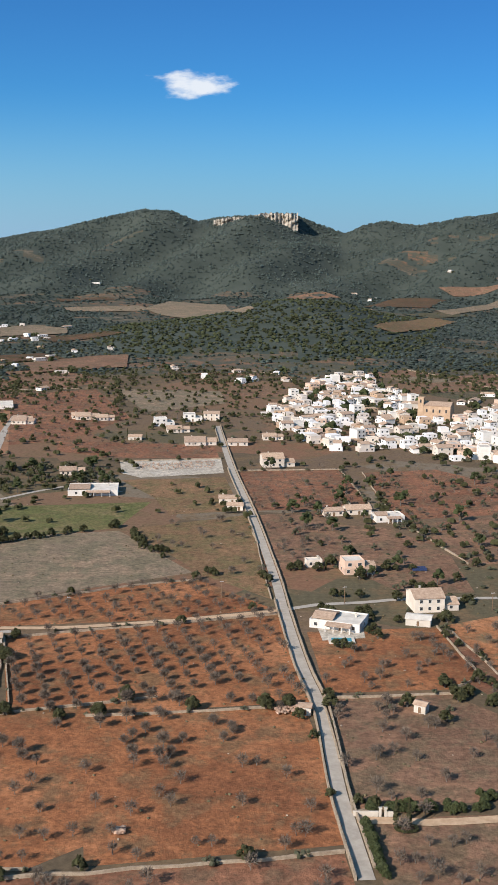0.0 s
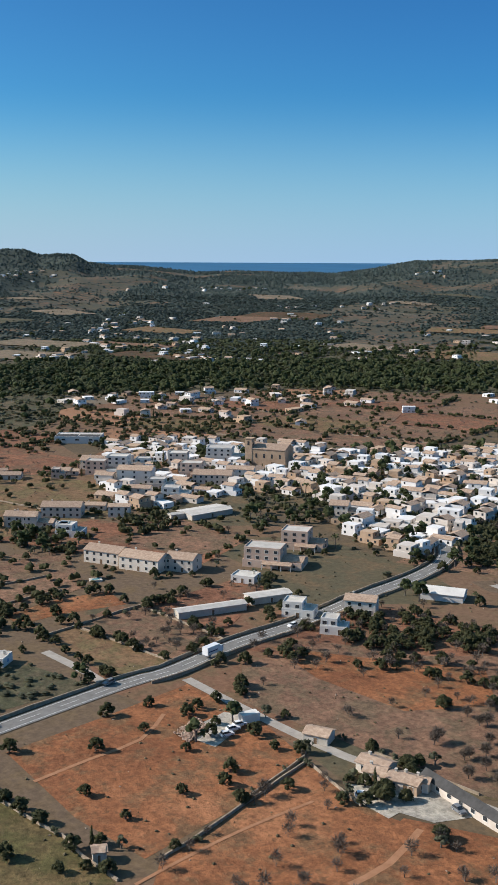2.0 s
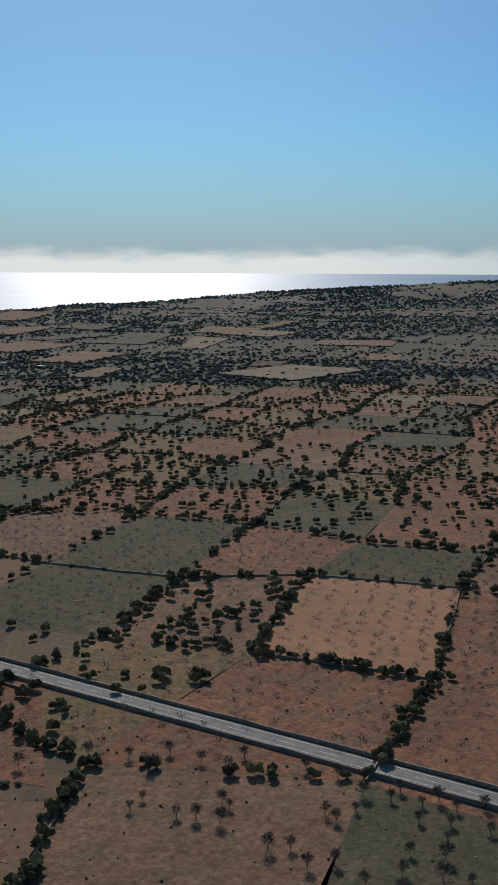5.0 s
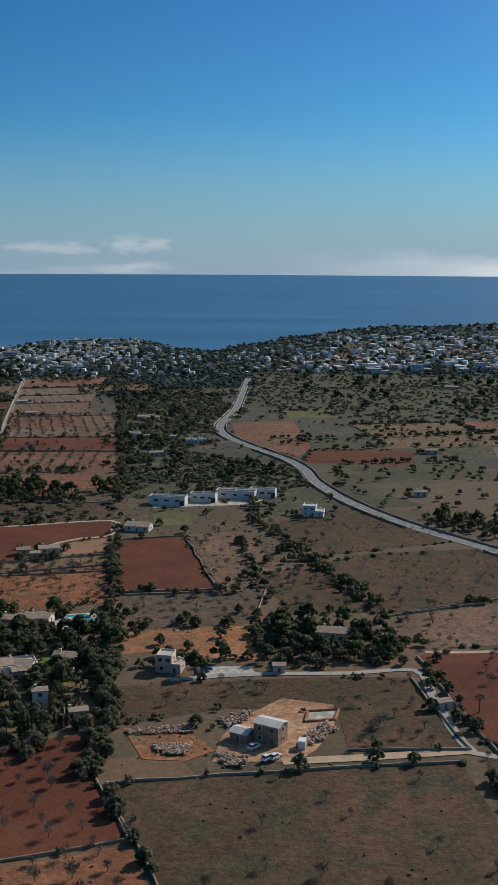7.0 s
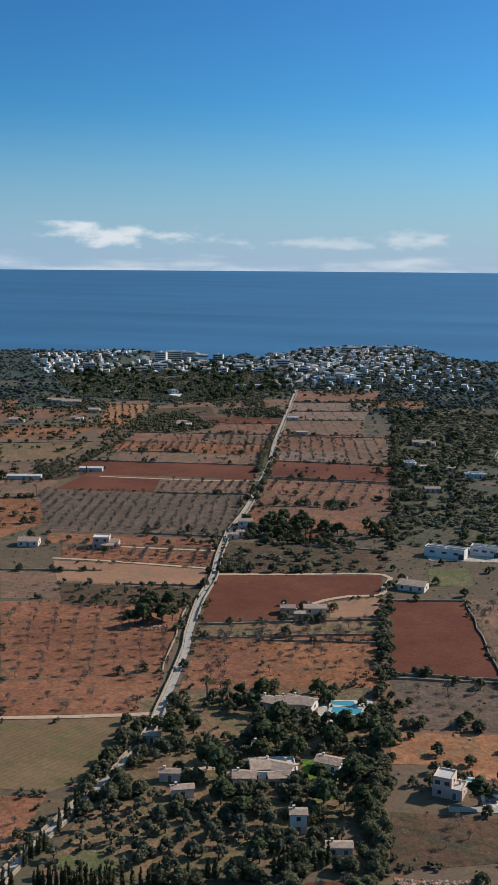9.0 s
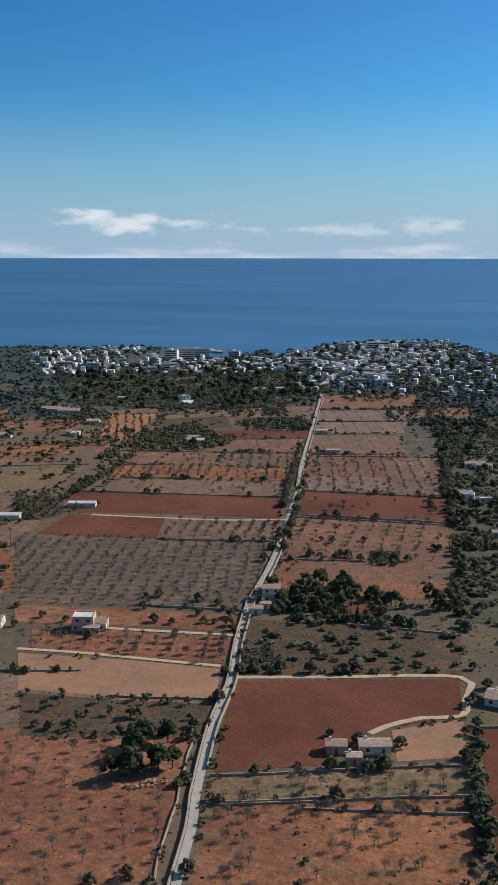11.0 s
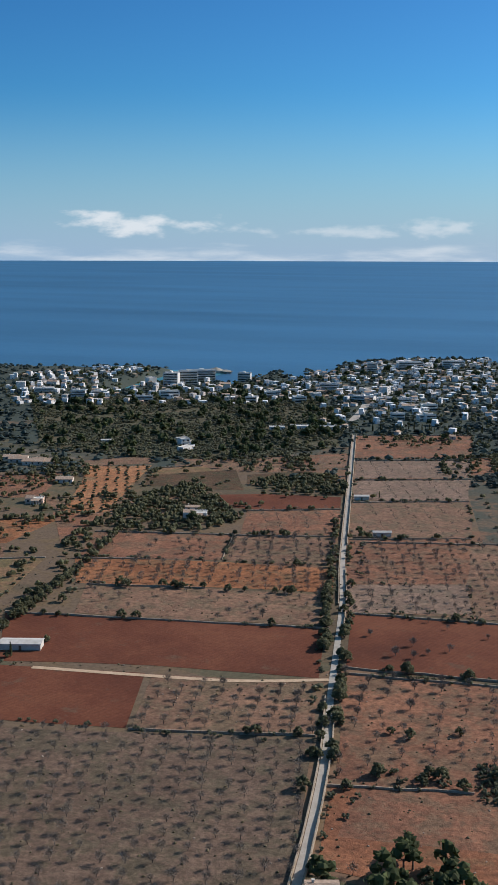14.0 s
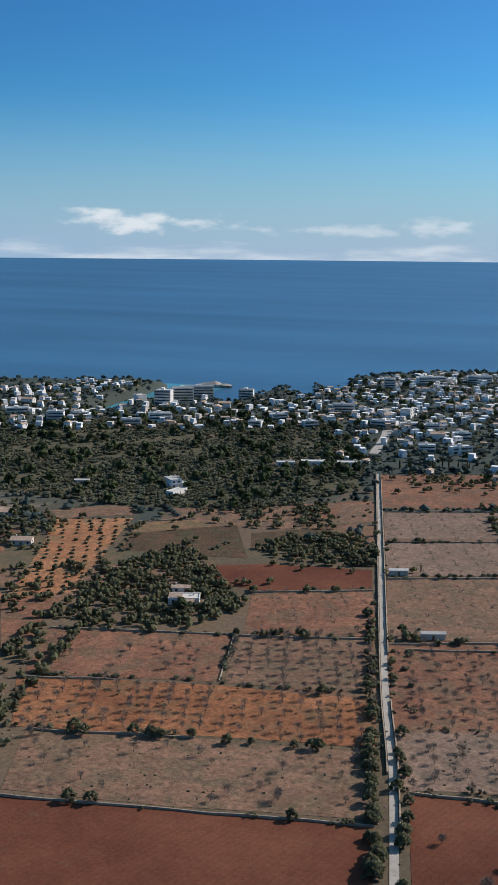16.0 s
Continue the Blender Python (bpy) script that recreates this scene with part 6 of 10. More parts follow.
# olives, pines and cypresses along the southern lane
SCATTER.append(('olive', 210.0, -507.6))
SCATTER.append(('olive', 205.4, -506.7))
SCATTER.append(('olive', 199.2, -509.5))
SCATTER.append(('olive', 191.0, -511.3))
SCATTER.append(('olive', 202.9, -496.4))
SCATTER.append(('olive', 186.6, -500.6))
SCATTER.append(('olive', 219.6, -475.4))
SCATTER.append(('olive', 212.3, -476.4))
SCATTER.append(('olive', 209.4, -479.5))
SCATTER.append(('olive', 203.3, -479.6))
SCATTER.append(('olive', 192.8, -486.4))
SCATTER.append(('olive', 193.4, -481.1))
SCATTER.append(('olive', 177.8, -486.4))
field("dull", ((412, -773), (383, -778), (360, -740), (365, -723), (380, -715)), walls='', rows=('olive', 6))
tree_line(((176, -610), (165, -611), (156, -613)), 'cypress', 2.2, 0.5)
SCATTER.append(('pine', 183.2, -643.6))
SCATTER.append(('pine', 171.6, -644.9))
SCATTER.append(('pine', 176.8, -631.0))
SCATTER.append(('pine', 185.2, -619.0))
SCATTER.append(('pine', 127.9, -636.9))
# walls, clumps and hedges of the southern fields
WALLS.append(((-36, -370), (-44, -327)))
WALLS.append(((-44, -327), (-53, -291)))
WALLS.append(((-53, -291), (-56, -265)))
WALLS.append(((-56, -265), (-61, -237)))
WALLS.append(((-61, -237), (-64, -218)))
WALLS.append(((-35, -226), (-60, -230)))
WALLS.append(((-60, -230), (-82, -232)))
WALLS.append(((-82, -232), (-102, -234)))
WALLS.append(((-102, -234), (-118, -235)))
WALLS.append(((-118, -235), (-132, -240)))
WALLS.append(((-117, -295), (-120, -265)))
WALLS.append(((-120, -265), (-119, -239)))
SCATTER.append(("carob", -49.4, -276.0))
SCATTER.append(("carob", -51.5, -275.6))
SCATTER.append(("carob", -48.9, -273.2))
SCATTER.append(("carob", -51.0, -272.8))
SCATTER.append(("carob", -51.8, -268.5))
SCATTER.append(("carob", -53.8, -268.1))
SCATTER.append(("carob", -57.1, -236.5))
SCATTER.append(("carob", -58.9, -236.1))
SCATTER.append(("carob", -56.8, -234.9))
SCATTER.append(("carob", -61.0, -241.4))
SCATTER.append(("carob", -62.8, -241.0))
SCATTER.append(("carob", -115.4, -308.8))
SCATTER.append(("carob", -117.7, -308.0))
SCATTER.append(("carob", -114.0, -304.9))
SCATTER.append(("carob", -117.4, -299.3))
SCATTER.append(("carob", -120.0, -299.6))
SCATTER.append(("carob", -116.4, -296.6))
SCATTER.append(("carob", -118.2, -294.5))
SCATTER.append(("carob", -120.4, -293.6))
SCATTER.append(("carob", -123.3, -272.8))
SCATTER.append(("carob", -125.8, -273.0))
SCATTER.append(("carob", -122.1, -270.2))
SCATTER.append(("carob", -125.6, -268.6))
SCATTER.append(("carob", -127.6, -267.8))
SCATTER.append(("carob", -125.3, -250.0))
SCATTER.append(("carob", -127.1, -249.2))
SCATTER.append(("carob", -124.0, -247.5))
SCATTER.append(("carob", -126.6, -246.2))
SCATTER.append(("carob", -128.4, -245.4))
SCATTER.append(("carob", -118.4, -247.0))
SCATTER.append(("carob", -69.5, -267.5))
SCATTER.append(("carob", -85.0, -237.6))
SCATTER.append(("carob", -86.7, -237.0))
SCATTER.append(("carob", -66.1, -237.2))
SCATTER.append(("carob", -67.9, -236.8))
SCATTER.append(("carob", -88.7, -236.2))
SCATTER.append(("carob", -68.8, -250.1))
SCATTER.append(("carob", -94.0, -379.1))
SCATTER.append(("carob", -78.3, -359.1))
SCATTER.append(("carob", -70.1, -391.0))
SCATTER.append(("carob", -156.2, -373.1))
SCATTER.append(("carob", -166.3, -360.0))
tree_line(((-39, -364), (-46, -317), (-52, -298)), 'carob', 7, 2)
tree_line(((-81, -296), (-116, -301)), 'carob', 8, 2)
# along the lane to the sea
tree_line(((264, -866), (254, -829), (245, -794)), 'carob', 2.3, 1.1)
tree_line(((294, -997), (277, -928), (264, -867)), 'carob', 6, 1.5)
tree_line(((259, -883), (248, -839)), 'carob', 9, 1.5)
grove(((378, -1079), (365, -1115), (330, -1129), (315, -1103), (309, -1072), (326, -1065), (349, -1062)), 'carob', 3.8)
grove(((383, -1174), (368, -1196), (353, -1155), (370, -1141)), 'carob', 4)
grove(((422, -1158), (408, -1206), (381, -1217), (385, -1180), (400, -1137)), 'maquis', 4.2)
grove(((545, -1101), (534, -1122), (494, -1092), (484, -1036), (495, -1021)), 'carob', 6)
grove(((423, -905), (424, -933), (414, -929), (404, -889), (407, -879)), 'carob', 4.5)
field("brown", ((351, -1146), (329, -1165), (340, -1212), (360, -1199)), walls='')
field("dull", ((452, -1088), (403, -1127), (374, -1063), (406, -1057), (442, -1054)), walls='')
field("dull", ((389, -1112), (353, -1140), (342, -1124), (364, -1112), (379, -1082)), walls='')
tree_line(((341, -960), (317, -959), (285, -963)), 'carob', 8, 1.5)
tree_line(((390, -888), (341, -901), (326, -901), (275, -912)), 'bush', 5, 1.0)
tree_line(((379, -845), (327, -853), (266, -864)), 'carob', 9, 1.5)
grove(((197, -611), (204, -638), (189, -648), (172, -652), (166, -622), (176, -610)), 'mix', 4.4)
tree_line(((184, -602), (158, -612), (136, -615), (130, -609)), 'carob', 1.9, 1.3)
tree_line(((168, -644), (152, -646)), 'carob', 2.4, 1.2)
tree_line(((154, -643), (147, -616)), 'carob', 2.2, 1.5)
grove(((171, -693), (175, -718), (161, -719), (157, -695)), 'bush', 1.8)
grove(((185, -543), (190, -562), (186, -572), (174, -566), (172, -548)), 'bush', 2.4)
tree_line(((191, -564), (184, -540)), 'carob', 3, 3)
tree_line(((166, -553), (158, -553), (137, -564)), 'carob', 9, 3)
field("dkred", ((166, -635), (154, -638), (152, -620), (165, -620)), walls='')
tree_line(((156, -743), (144, -732)), 'carob', 4, 2)
tree_line(((213, -730), (200, -728), (179, -739)), 'carob', 7, 2)
tree_line(((203, -593), (203, -609), (213, -657)), 'carob', 8, 2)
tree_line(((378, -789), (406, -956)), 'carob', 2.2, 2.5)
tree_line(((463, -872), (420, -887)), 'carob', 3, 2)
tree_line(((511, -949), (419, -994)), 'carob', 4, 2)
tree_line(((214, -1153), (173, -943), (160, -867)), 'carob', 2.2, 2.0)
grove(((388, -751), (406, -779), (395, -795), (375, -778), (373, -757)), 'olive', 6)
# trees round the inland farms
grove(((-301, 78), (-324, 84), (-328, 100), (-322, 117), (-311, 132), (-282, 117), (-271, 98), (-284, 93)), 'bush', 2.6)
grove(((-301, 78), (-324, 84), (-328, 100), (-322, 117), (-311, 132), (-282, 117), (-271, 98), (-284, 93)), 'mix', 6)
tree_line(((-276, 44), (-296, 51), (-276, 53)), 'carob', 3, 3)
tree_line(((-276, 71), (-277, 77)), 'carob', 3, 2)
tree_line(((-328, 108), (-336, 122)), 'carob', 2.4, 3)
tree_line(((-411, 169), (-381, 168), (-360, 171)), 'carob', 3, 4)
tree_line(((-401, 110), (-392, 120), (-400, 150)), 'carob', 7, 3)
grove(((-628, 135), (-630, 210), (-583, 200), (-569, 125)), 'mix', 6.5)
grove(((-786, 192), (-827, 266), (-725, 241), (-640, 162)), 'mix', 6.5)
grove(((-617, 42), (-653, 106), (-577, 93), (-561, 40)), 'mix', 6.5)
grove(((-654, 271), (-665, 316), (-582, 276), (-574, 241)), 'mix', 6.5)
grove(((-659, -5), (-703, 45), (-648, 44), (-612, -5)), 'mix', 6.5)
grove(((-576, 162), (-580, 212), (-504, 190), (-503, 144)), 'mix', 6.5)
grove(((-811, 202), (-959, 299), (-1008, 479), (-727, 345), (-721, 265), (-832, 240)), 'maquis', 5)
grove(((-812, 332), (-894, 424), (-776, 369), (-735, 309)), 'pine', 5)
# trees, gardens and valley fields behind the first lane
grove(((-153, 664), (-93, 686), (-74, 617), (-135, 586)), 'mix', 6)
grove(((19, 622), (156, 680), (92, 387), (56, 398), (21, 496)), 'mix', 13)
grove(((-288, 1269), (-27, 1264), (10, 1074), (-16, 776), (-166, 723)), 'carob', 17)
grove(((60, 327), (80, 331), (75, 310), (59, 309)), 'carob', 5)
tree_line(((44, 559), (89, 568)), 'carob', 5, 3)
tree_line(((117, 1039), (313, 1389)), 'carob', 7, 12)
field("tan", ((-216, 2260), (-177, 2432), (-53, 2396), (6, 1697), (-11, 1665), (-152, 2081)), walls='', lift=1.6)
field("tan", ((-411, 1818), (-368, 1885), (-300, 1817), (-282, 1706), (-378, 1671)), walls='', lift=1.6)
field("brown", ((-269, 1303), (-199, 1377), (-151, 1376), (-140, 1258), (-236, 1200)), walls='', lift=1.6)
field("dull", ((236, 2356), (338, 2592), (452, 2563), (372, 2307)), walls='', lift=1.6)
field("tan", ((369, 2217), (560, 2510), (528, 2362), (389, 2141)), walls='', lift=1.6)
field("olive", ((177, 1599), (336, 2080), (373, 1994), (210, 1600)), walls='', lift=1.6)
# woods and hedges round the inland lanes
grove(((-330, 388), (-373, 446), (-386, 514), (-334, 496), (-296, 460), (-264, 391), (-282, 363)), 'carob', 4.6)
grove(((-285, 250), (-285, 274), (-269, 297), (-235, 298), (-227, 282), (-245, 262), (-260, 249)), 'carob', 4.6)
grove(((-466, 368), (-463, 427), (-400, 372), (-400, 315)), 'mix', 6)
grove(((-1206, 968), (-1034, 1244), (-694, 833), (-860, 688)), 'mix', 9)
grove(((-690, 902), (-591, 1223), (-433, 897), (-537, 716)), 'mix', 11)
tree_line(((-132, 172), (-146, 199), (-163, 242), (-170, 284), (-168, 317)), 'carob', 1.5, 3.5)
grove(((-318, 395), (-346, 458), (-303, 466), (-257, 405), (-282, 372)), 'mix', 5.5)
grove(((-164, 293), (-176, 322), (-169, 340), (-145, 339), (-136, 313), (-142, 293)), 'mix', 4.4)
tree_line(((-170, 375), (-189, 449), (-195, 508), (-188, 539)), 'carob', 2.2, 2.5)
tree_line(((-176, 467), (-152, 468), (-114, 504)), 'carob', 1.9, 1.2)
tree_line(((-130, 290), (-113, 294), (-100, 293), (-79, 296)), 'carob', 5, 2.5)
tree_line(((-121, 206), (-105, 210), (-85, 215)), 'carob', 3.5, 3)
tree_line(((-76, 212), (-61, 214)), 'carob', 4, 2)
SCATTER.append(('carob', -99.9, 253.9))
SCATTER.append(('carob', -98.0, 251.8))
SCATTER.append(('carob', -113.4, 293.7))
SCATTER.append(('carob', -86.7, 215.7))
SCATTER.append(('carob', -83.8, 215.4))
SCATTER.append(('carob', -88.1, 330.7))
SCATTER.append(('carob', -86.3, 329.6))
SCATTER.append(('carob', -104.9, 345.7))
SCATTER.append(('carob', -106.6, 335.3))
tree_line(((-325, 683), (-292, 675), (-265, 713)), 'carob', 4, 4)
tree_line(((-219, 571), (-237, 703), (-272, 862)), 'carob', 2.5, 3)
tree_line(((-180, 666), (-135, 598)), 'carob', 3, 5)
tree_line(((-270, 456), (-230, 452), (-197, 430)), 'carob', 4, 5)
# round the great garden and its orchard
SCATTER.append(('carob', 119.0, -244.6))
SCATTER.append(('carob', 116.5, -242.7))
SCATTER.append(('carob', 109.1, -239.9))
SCATTER.append(('carob', 107.2, -239.1))
SCATTER.append(('carob', 77.1, -291.1))
SCATTER.append(('carob', 74.8, -288.8))
SCATTER.append(('carob', 76.3, -282.4))
SCATTER.append(('carob', 59.2, -281.1))
SCATTER.append(('carob', 57.3, -280.0))
SCATTER.append(('carob', 55.1, -273.2))
SCATTER.append(('carob', 56.3, -285.9))
SCATTER.append(('carob', 58.2, -298.5))
tree_line(((136, -270), (122, -274), (108, -280)), 'cypress', 1.2, 0.6)
tree_line(((107, -282), (88, -291), (66, -302)), 'carob', 2.6, 1.6)
grove(((134, -351), (115, -375), (87, -412), (74, -394), (64, -342), (78, -331), (101, -333)), 'mix', 6.5)
grove(((134, -316), (78, -331), (67, -306), (93, -292), (124, -284)), 'olive', 5.6)
tree_line(((136, -322), (142, -355), (146, -391)), 'carob', 2.2, 3)
tree_line(((58, -303), (65, -342), (73, -394)), 'carob', 1.7, 3)
tree_line(((70, -391), (54, -399), (29, -399)), 'carob', 3.5, 2)
tree_line(((58, -352), (51, -357)), 'carob', 2.5, 3)
tree_line(((23, -376), (4, -387)), 'carob', 2, 6)
tree_line(((38, -583), (-2, -488), (-26, -420)), 'carob', 2.2, 3)
grove(((19, -358), (20, -400), (-1, -408), (-29, -390), (-30, -362)), 'mix', 4.2)
tree_line(((-17, -377), (-28, -362), (-33, -357)), 'carob', 2.2, 2)
tree_line(((81, -446), (52, -433), (30, -442)), 'carob', 5, 2)
tree_line(((40, -538), (18, -435)), 'carob', 5, 2)
SCATTER.append(('pine', 192.4, -455.5))
SCATTER.append(('pine', 181.6, -464.2))
SCATTER.append(('pine', 190.9, -457.6))
SCATTER.append(('pine', 188.9, -461.9))
SCATTER.append(('pine', 188.2, -458.9))
SCATTER.append(('olive', 187.9, -463.4))
SCATTER.append(('olive', 186.1, -461.1))
tree_line(((235, -478), (220, -482), (195, -487), (176, -487)), 'carob', 5, 2.5)
tree_line(((-299, -73), (-368, -68), (-475, -71)), 'carob', 2.2, 2.5)
tree_line(((-269, -16), (-289, -14), (-343, -13), (-427, -8)), 'carob', 3, 2)
tree_line(((-249, -51), (-250, -38)), 'carob', 2.5, 2)
tree_line(((-288, 39), (-304, 46)), 'carob', 3, 3)
# hedges on the borders of the inland fields
for corners in FIELD_AREAS[:HEDGED[0]]:
    for k in range(len(corners)):
        (x1, y1), (x2, y2) = corners[k], corners[(k + 1) % len(corners)]
        if math.hypot(x1, y1) > 300 and not (y1 > 180 and x1 > -150) and random.random() < 0.5:
            tree_line((corners[k], corners[(k + 1) % len(corners)]), "carob" if y1 > -200 else "bush", random.choice((4.0, 6.0, 9.0)), 1.6)
# rough ground under the scrub
ROUGH = [len(FIELD_AREAS)]
field("scrub", ((714, -1373), (611, -1508), (470, -1529), (394, -1413), (358, -1243), (408, -1171), (469, -1146), (543, -1151), (578, -1155)), walls='')
field("scrub", ((225, -1196), (115, -1152), (69, -1017), (98, -790), (18, -728), (8, -671), (53, -617), (115, -627)), walls='')
field("scrub", ((90, -1411), (-210, -1369), (-156, -1000), (-34, -969), (61, -1061)), walls='')
field("scrub", ((-291, -1564), (-542, -1703), (-659, -1540), (-1092, -1511), (-854, -1179), (-562, -1208), (-223, -1202)), walls='')
field("scrub", ((-1480, -341), (-1577, -121), (-1336, 74), (-1160, 255), (-1001, 220), (-1040, 132), (-1129, -7), (-1149, -267)), walls='')
field("scrub", ((-1087, 283), (-988, 390), (-969, 541), (-772, 420), (-753, 295), (-816, 255), (-896, 227)), walls='')
field("scrub", ((-1013, 566), (-1104, 725), (-1081, 859), (-855, 680), (-879, 576)), walls='')
field("scrub", ((-1264, 613), (-1182, 727), (-1020, 831), (-999, 980), (-765, 797), (-839, 697), (-894, 548), (-998, 482)), walls='')
field("scrub", ((-1046, 908), (-932, 1011), (-785, 1049), (-660, 862), (-756, 778), (-859, 752)), walls='')
field("scrub", ((-520, 1276), (-500, 1530), (-369, 1605), (-287, 1252), (-310, 1058), (-400, 1010)), walls='')
ROUGH.append(len(FIELD_AREAS))


# ---- buildings ----
FOOT = []   # centre and radius of what trees must keep clear of
WALL_OF = {"farm": M_CREAM, "farmw": M_WHITE, "villa": M_WHITE, "white": M_WHITE, "cube": M_CREAM, "pink": M_PINK, "barn": M_RENDER, "hut": M_RENDER,
           "stone": M_SANDSTONE, "yellow": M_YELLOW, "bluish": M_WHITE, "row": M_CREAM, "tent": M_WHITE, "box": M_WHITE, "old": M_CREAM, "stable": M_CREAM,
           "works": M_WHITE, "site": M_BRICK}
HOUSE_LABEL = {"farm": "cream rendered farmhouse with a clay tile roof", "farmw": "white house with a clay tile roof", "villa": "white villa with a covered terrace and tiled roof",
               "white": "white flat-roofed modern house with dark windows", "cube": "small cream house with a flat roof", "pink": "pinkish house with stepped flat roofs",
               "barn": "low whitewashed shed with a shallow roof", "hut": "small stone field hut with a mono-pitch roof", "stone": "old sandstone farmhouse with a tile roof",
               "yellow": "ochre and white apartment building", "bluish": "white house with blue shutters", "row": "cream terrace of town houses", "tent": "white hall with a shallow marquee roof",
               "box": "white steel storage container on gravel", "old": "old cream farmhouse with weathered tiles", "stable": "long low stable with a grey roof",
               "works": "large white workshop with a grey roof", "site": "unfinished brick house on a building site"}
STOREY = 2.75
DETAIL = [True]


def gable(bm, w, d, z, rise, over=0.35):
    """A pitched roof as a closed slab; the ridge runs along x."""
    x, y = w / 2 + over, d / 2 + over
    low = z - rise * over / (d / 2)
    t = 0.22
    a = [bm.verts.new(c) for c in ((-x, -y, low), (x, -y, low), (x, 0, z + rise), (-x, 0, z + rise), (x, y, low), (-x, y, low))]
    b_ = [bm.verts.new((*v_.co.xy, v_.co.z + t)) for v_ in a]
    for f_ in ((0, 1, 2, 3), (3, 2, 4, 5)):
        bm.faces.new([b_[i] for i in f_])
        bm.faces.new([a[i] for i in f_[::-1]])
    for i, k in ((0, 1), (1, 2), (2, 4), (4, 5), (5, 3), (3, 0)):
        bm.faces.new((a[i], a[k], b_[k], b_[i]))


def gabled_walls(bm, w, d, z0, z, rise, x=0.0):
    """Four walls with pointed ends under a pitched roof, in one piece."""
    a = [bm.verts.new((x + sx * w / 2, y, zz)) for sx in (-1, 1) for y, zz in ((-d / 2, z0), (d / 2, z0), (d / 2, z), (0, z + rise), (-d / 2, z))]
    bm.faces.new(a[:5])
    bm.faces.new(a[5:][::-1])
    for i in range(5):
        k = (i + 1) % 5
        bm.faces.new((a[i], a[i + 5], a[k + 5], a[k]))
    bmesh.ops.recalc_face_normals(bm, faces=bm.faces)


def opening(parent, name, x, y, z, w, h, side, material):
    """A window or door set into one wall: a recessed pane in a raised surround."""
    bm = bmesh.new()
    t = 0.07
    if not DETAIL[0]:
        if side in "fb":
            box(bm, x - w / 2, x + w / 2, y - t, y + t, z, z + h)
        else:
            box(bm, x - t, x + t, y - w / 2, y + w / 2, z, z + h)
        return part(name, bm, material, parent)
    for u0, u1, v0, v1 in ((-w / 2 - 0.12, -w / 2, -0.12, h + 0.12), (w / 2, w / 2 + 0.12, -0.12, h + 0.12), (-w / 2, w / 2, h, h + 0.12), (-w / 2, w / 2, -0.12, 0)):
        if side in "fb":
            box(bm, x + u0, x + u1, y - t, y + t, z + v0, z + v1)
        else:
            box(bm, x - t, x + t, y + u0, y + u1, z + v0, z + v1)
    frame_ = part(name, bm, M_WHITE, parent)
    bm = bmesh.new()
    if side in "fb":
        box(bm, x - w / 2, x + w / 2, y - 0.03, y + 0.03, z, z + h)
    else:
        box(bm, x - 0.03, x + 0.03, y - w / 2, y + w / 2, z, z + h)
    part("pane", bm, material, frame_)
    return frame_


def openings(parent, w, d, storeys, z0, count, shade=None, door=True):
    n = max(1, min(count, int(w / 3.2)))
    for s in range(storeys):
        z = z0 + s * STOREY + 0.95
        for k in range(n):
            x = -w / 2 + w * (k + 0.5) / n
            if s == 0 and k == n // 2 and door:
                opening(parent, "door", x, -d / 2, z0 + 0.1, 1.1, 2.0, "f", M_WOOD)
            else:
                opening(parent, "window", x, -d / 2, z, 1.15, 1.25, "f", shade or M_PANE)
        if d > 5 and (DETAIL[0] or s == 0):
            opening(parent, "window", w / 2, 0.0, z, 1.1, 1.2, "r", shade or M_PANE)
            opening(parent, "window", -w / 2, 0.0, z, 1.1, 1.2, "l", shade or M_PANE)


def flat_top(parent, w, d, z, wall, x=0.0, y=0.0):
    """A flat roof inside a low parapet."""
    bm = bmesh.new()
    t, h = 0.25, 0.5
    box(bm, x - w / 2, x + w / 2, y - d / 2, y - d / 2 + t, z, z + h)
    box(bm, x - w / 2, x + w / 2, y + d / 2 - t, y + d / 2, z, z + h)
    box(bm, x - w / 2, x - w / 2 + t, y - d / 2 + t, y + d / 2 - t, z, z + h)
    box(bm, x + w / 2 - t, x + w / 2, y - d / 2 + t, y + d / 2 - t, z, z + h)
    part("parapet", bm, wall, parent)
    bm = bmesh.new()
    box(bm, x - w / 2 + t, x + w / 2 - t, y - d / 2 + t, y + d / 2 - t, z - 0.15, z + 0.06)
    part("roof", bm, M_FLAT, parent)


def block(parent, w, d, z0, z1, wall, x=0.0, y=0.0):
    bm = bmesh.new()
    box(bm, x - w / 2, x + w / 2, y - d / 2, y + d / 2, z0, z1)
    return part("wall", bm, wall, parent)


def chimney(parent, x, y, z):
    bm = bmesh.new()
    box(bm, x - 0.3, x + 0.3, y - 0.3, y + 0.3, z - 0.6, z + 0.9)
    box(bm, x - 0.4, x + 0.4, y - 0.4, y + 0.4, z + 0.9, z + 1.02)
    part("chimney", bm, M_RENDER, parent)


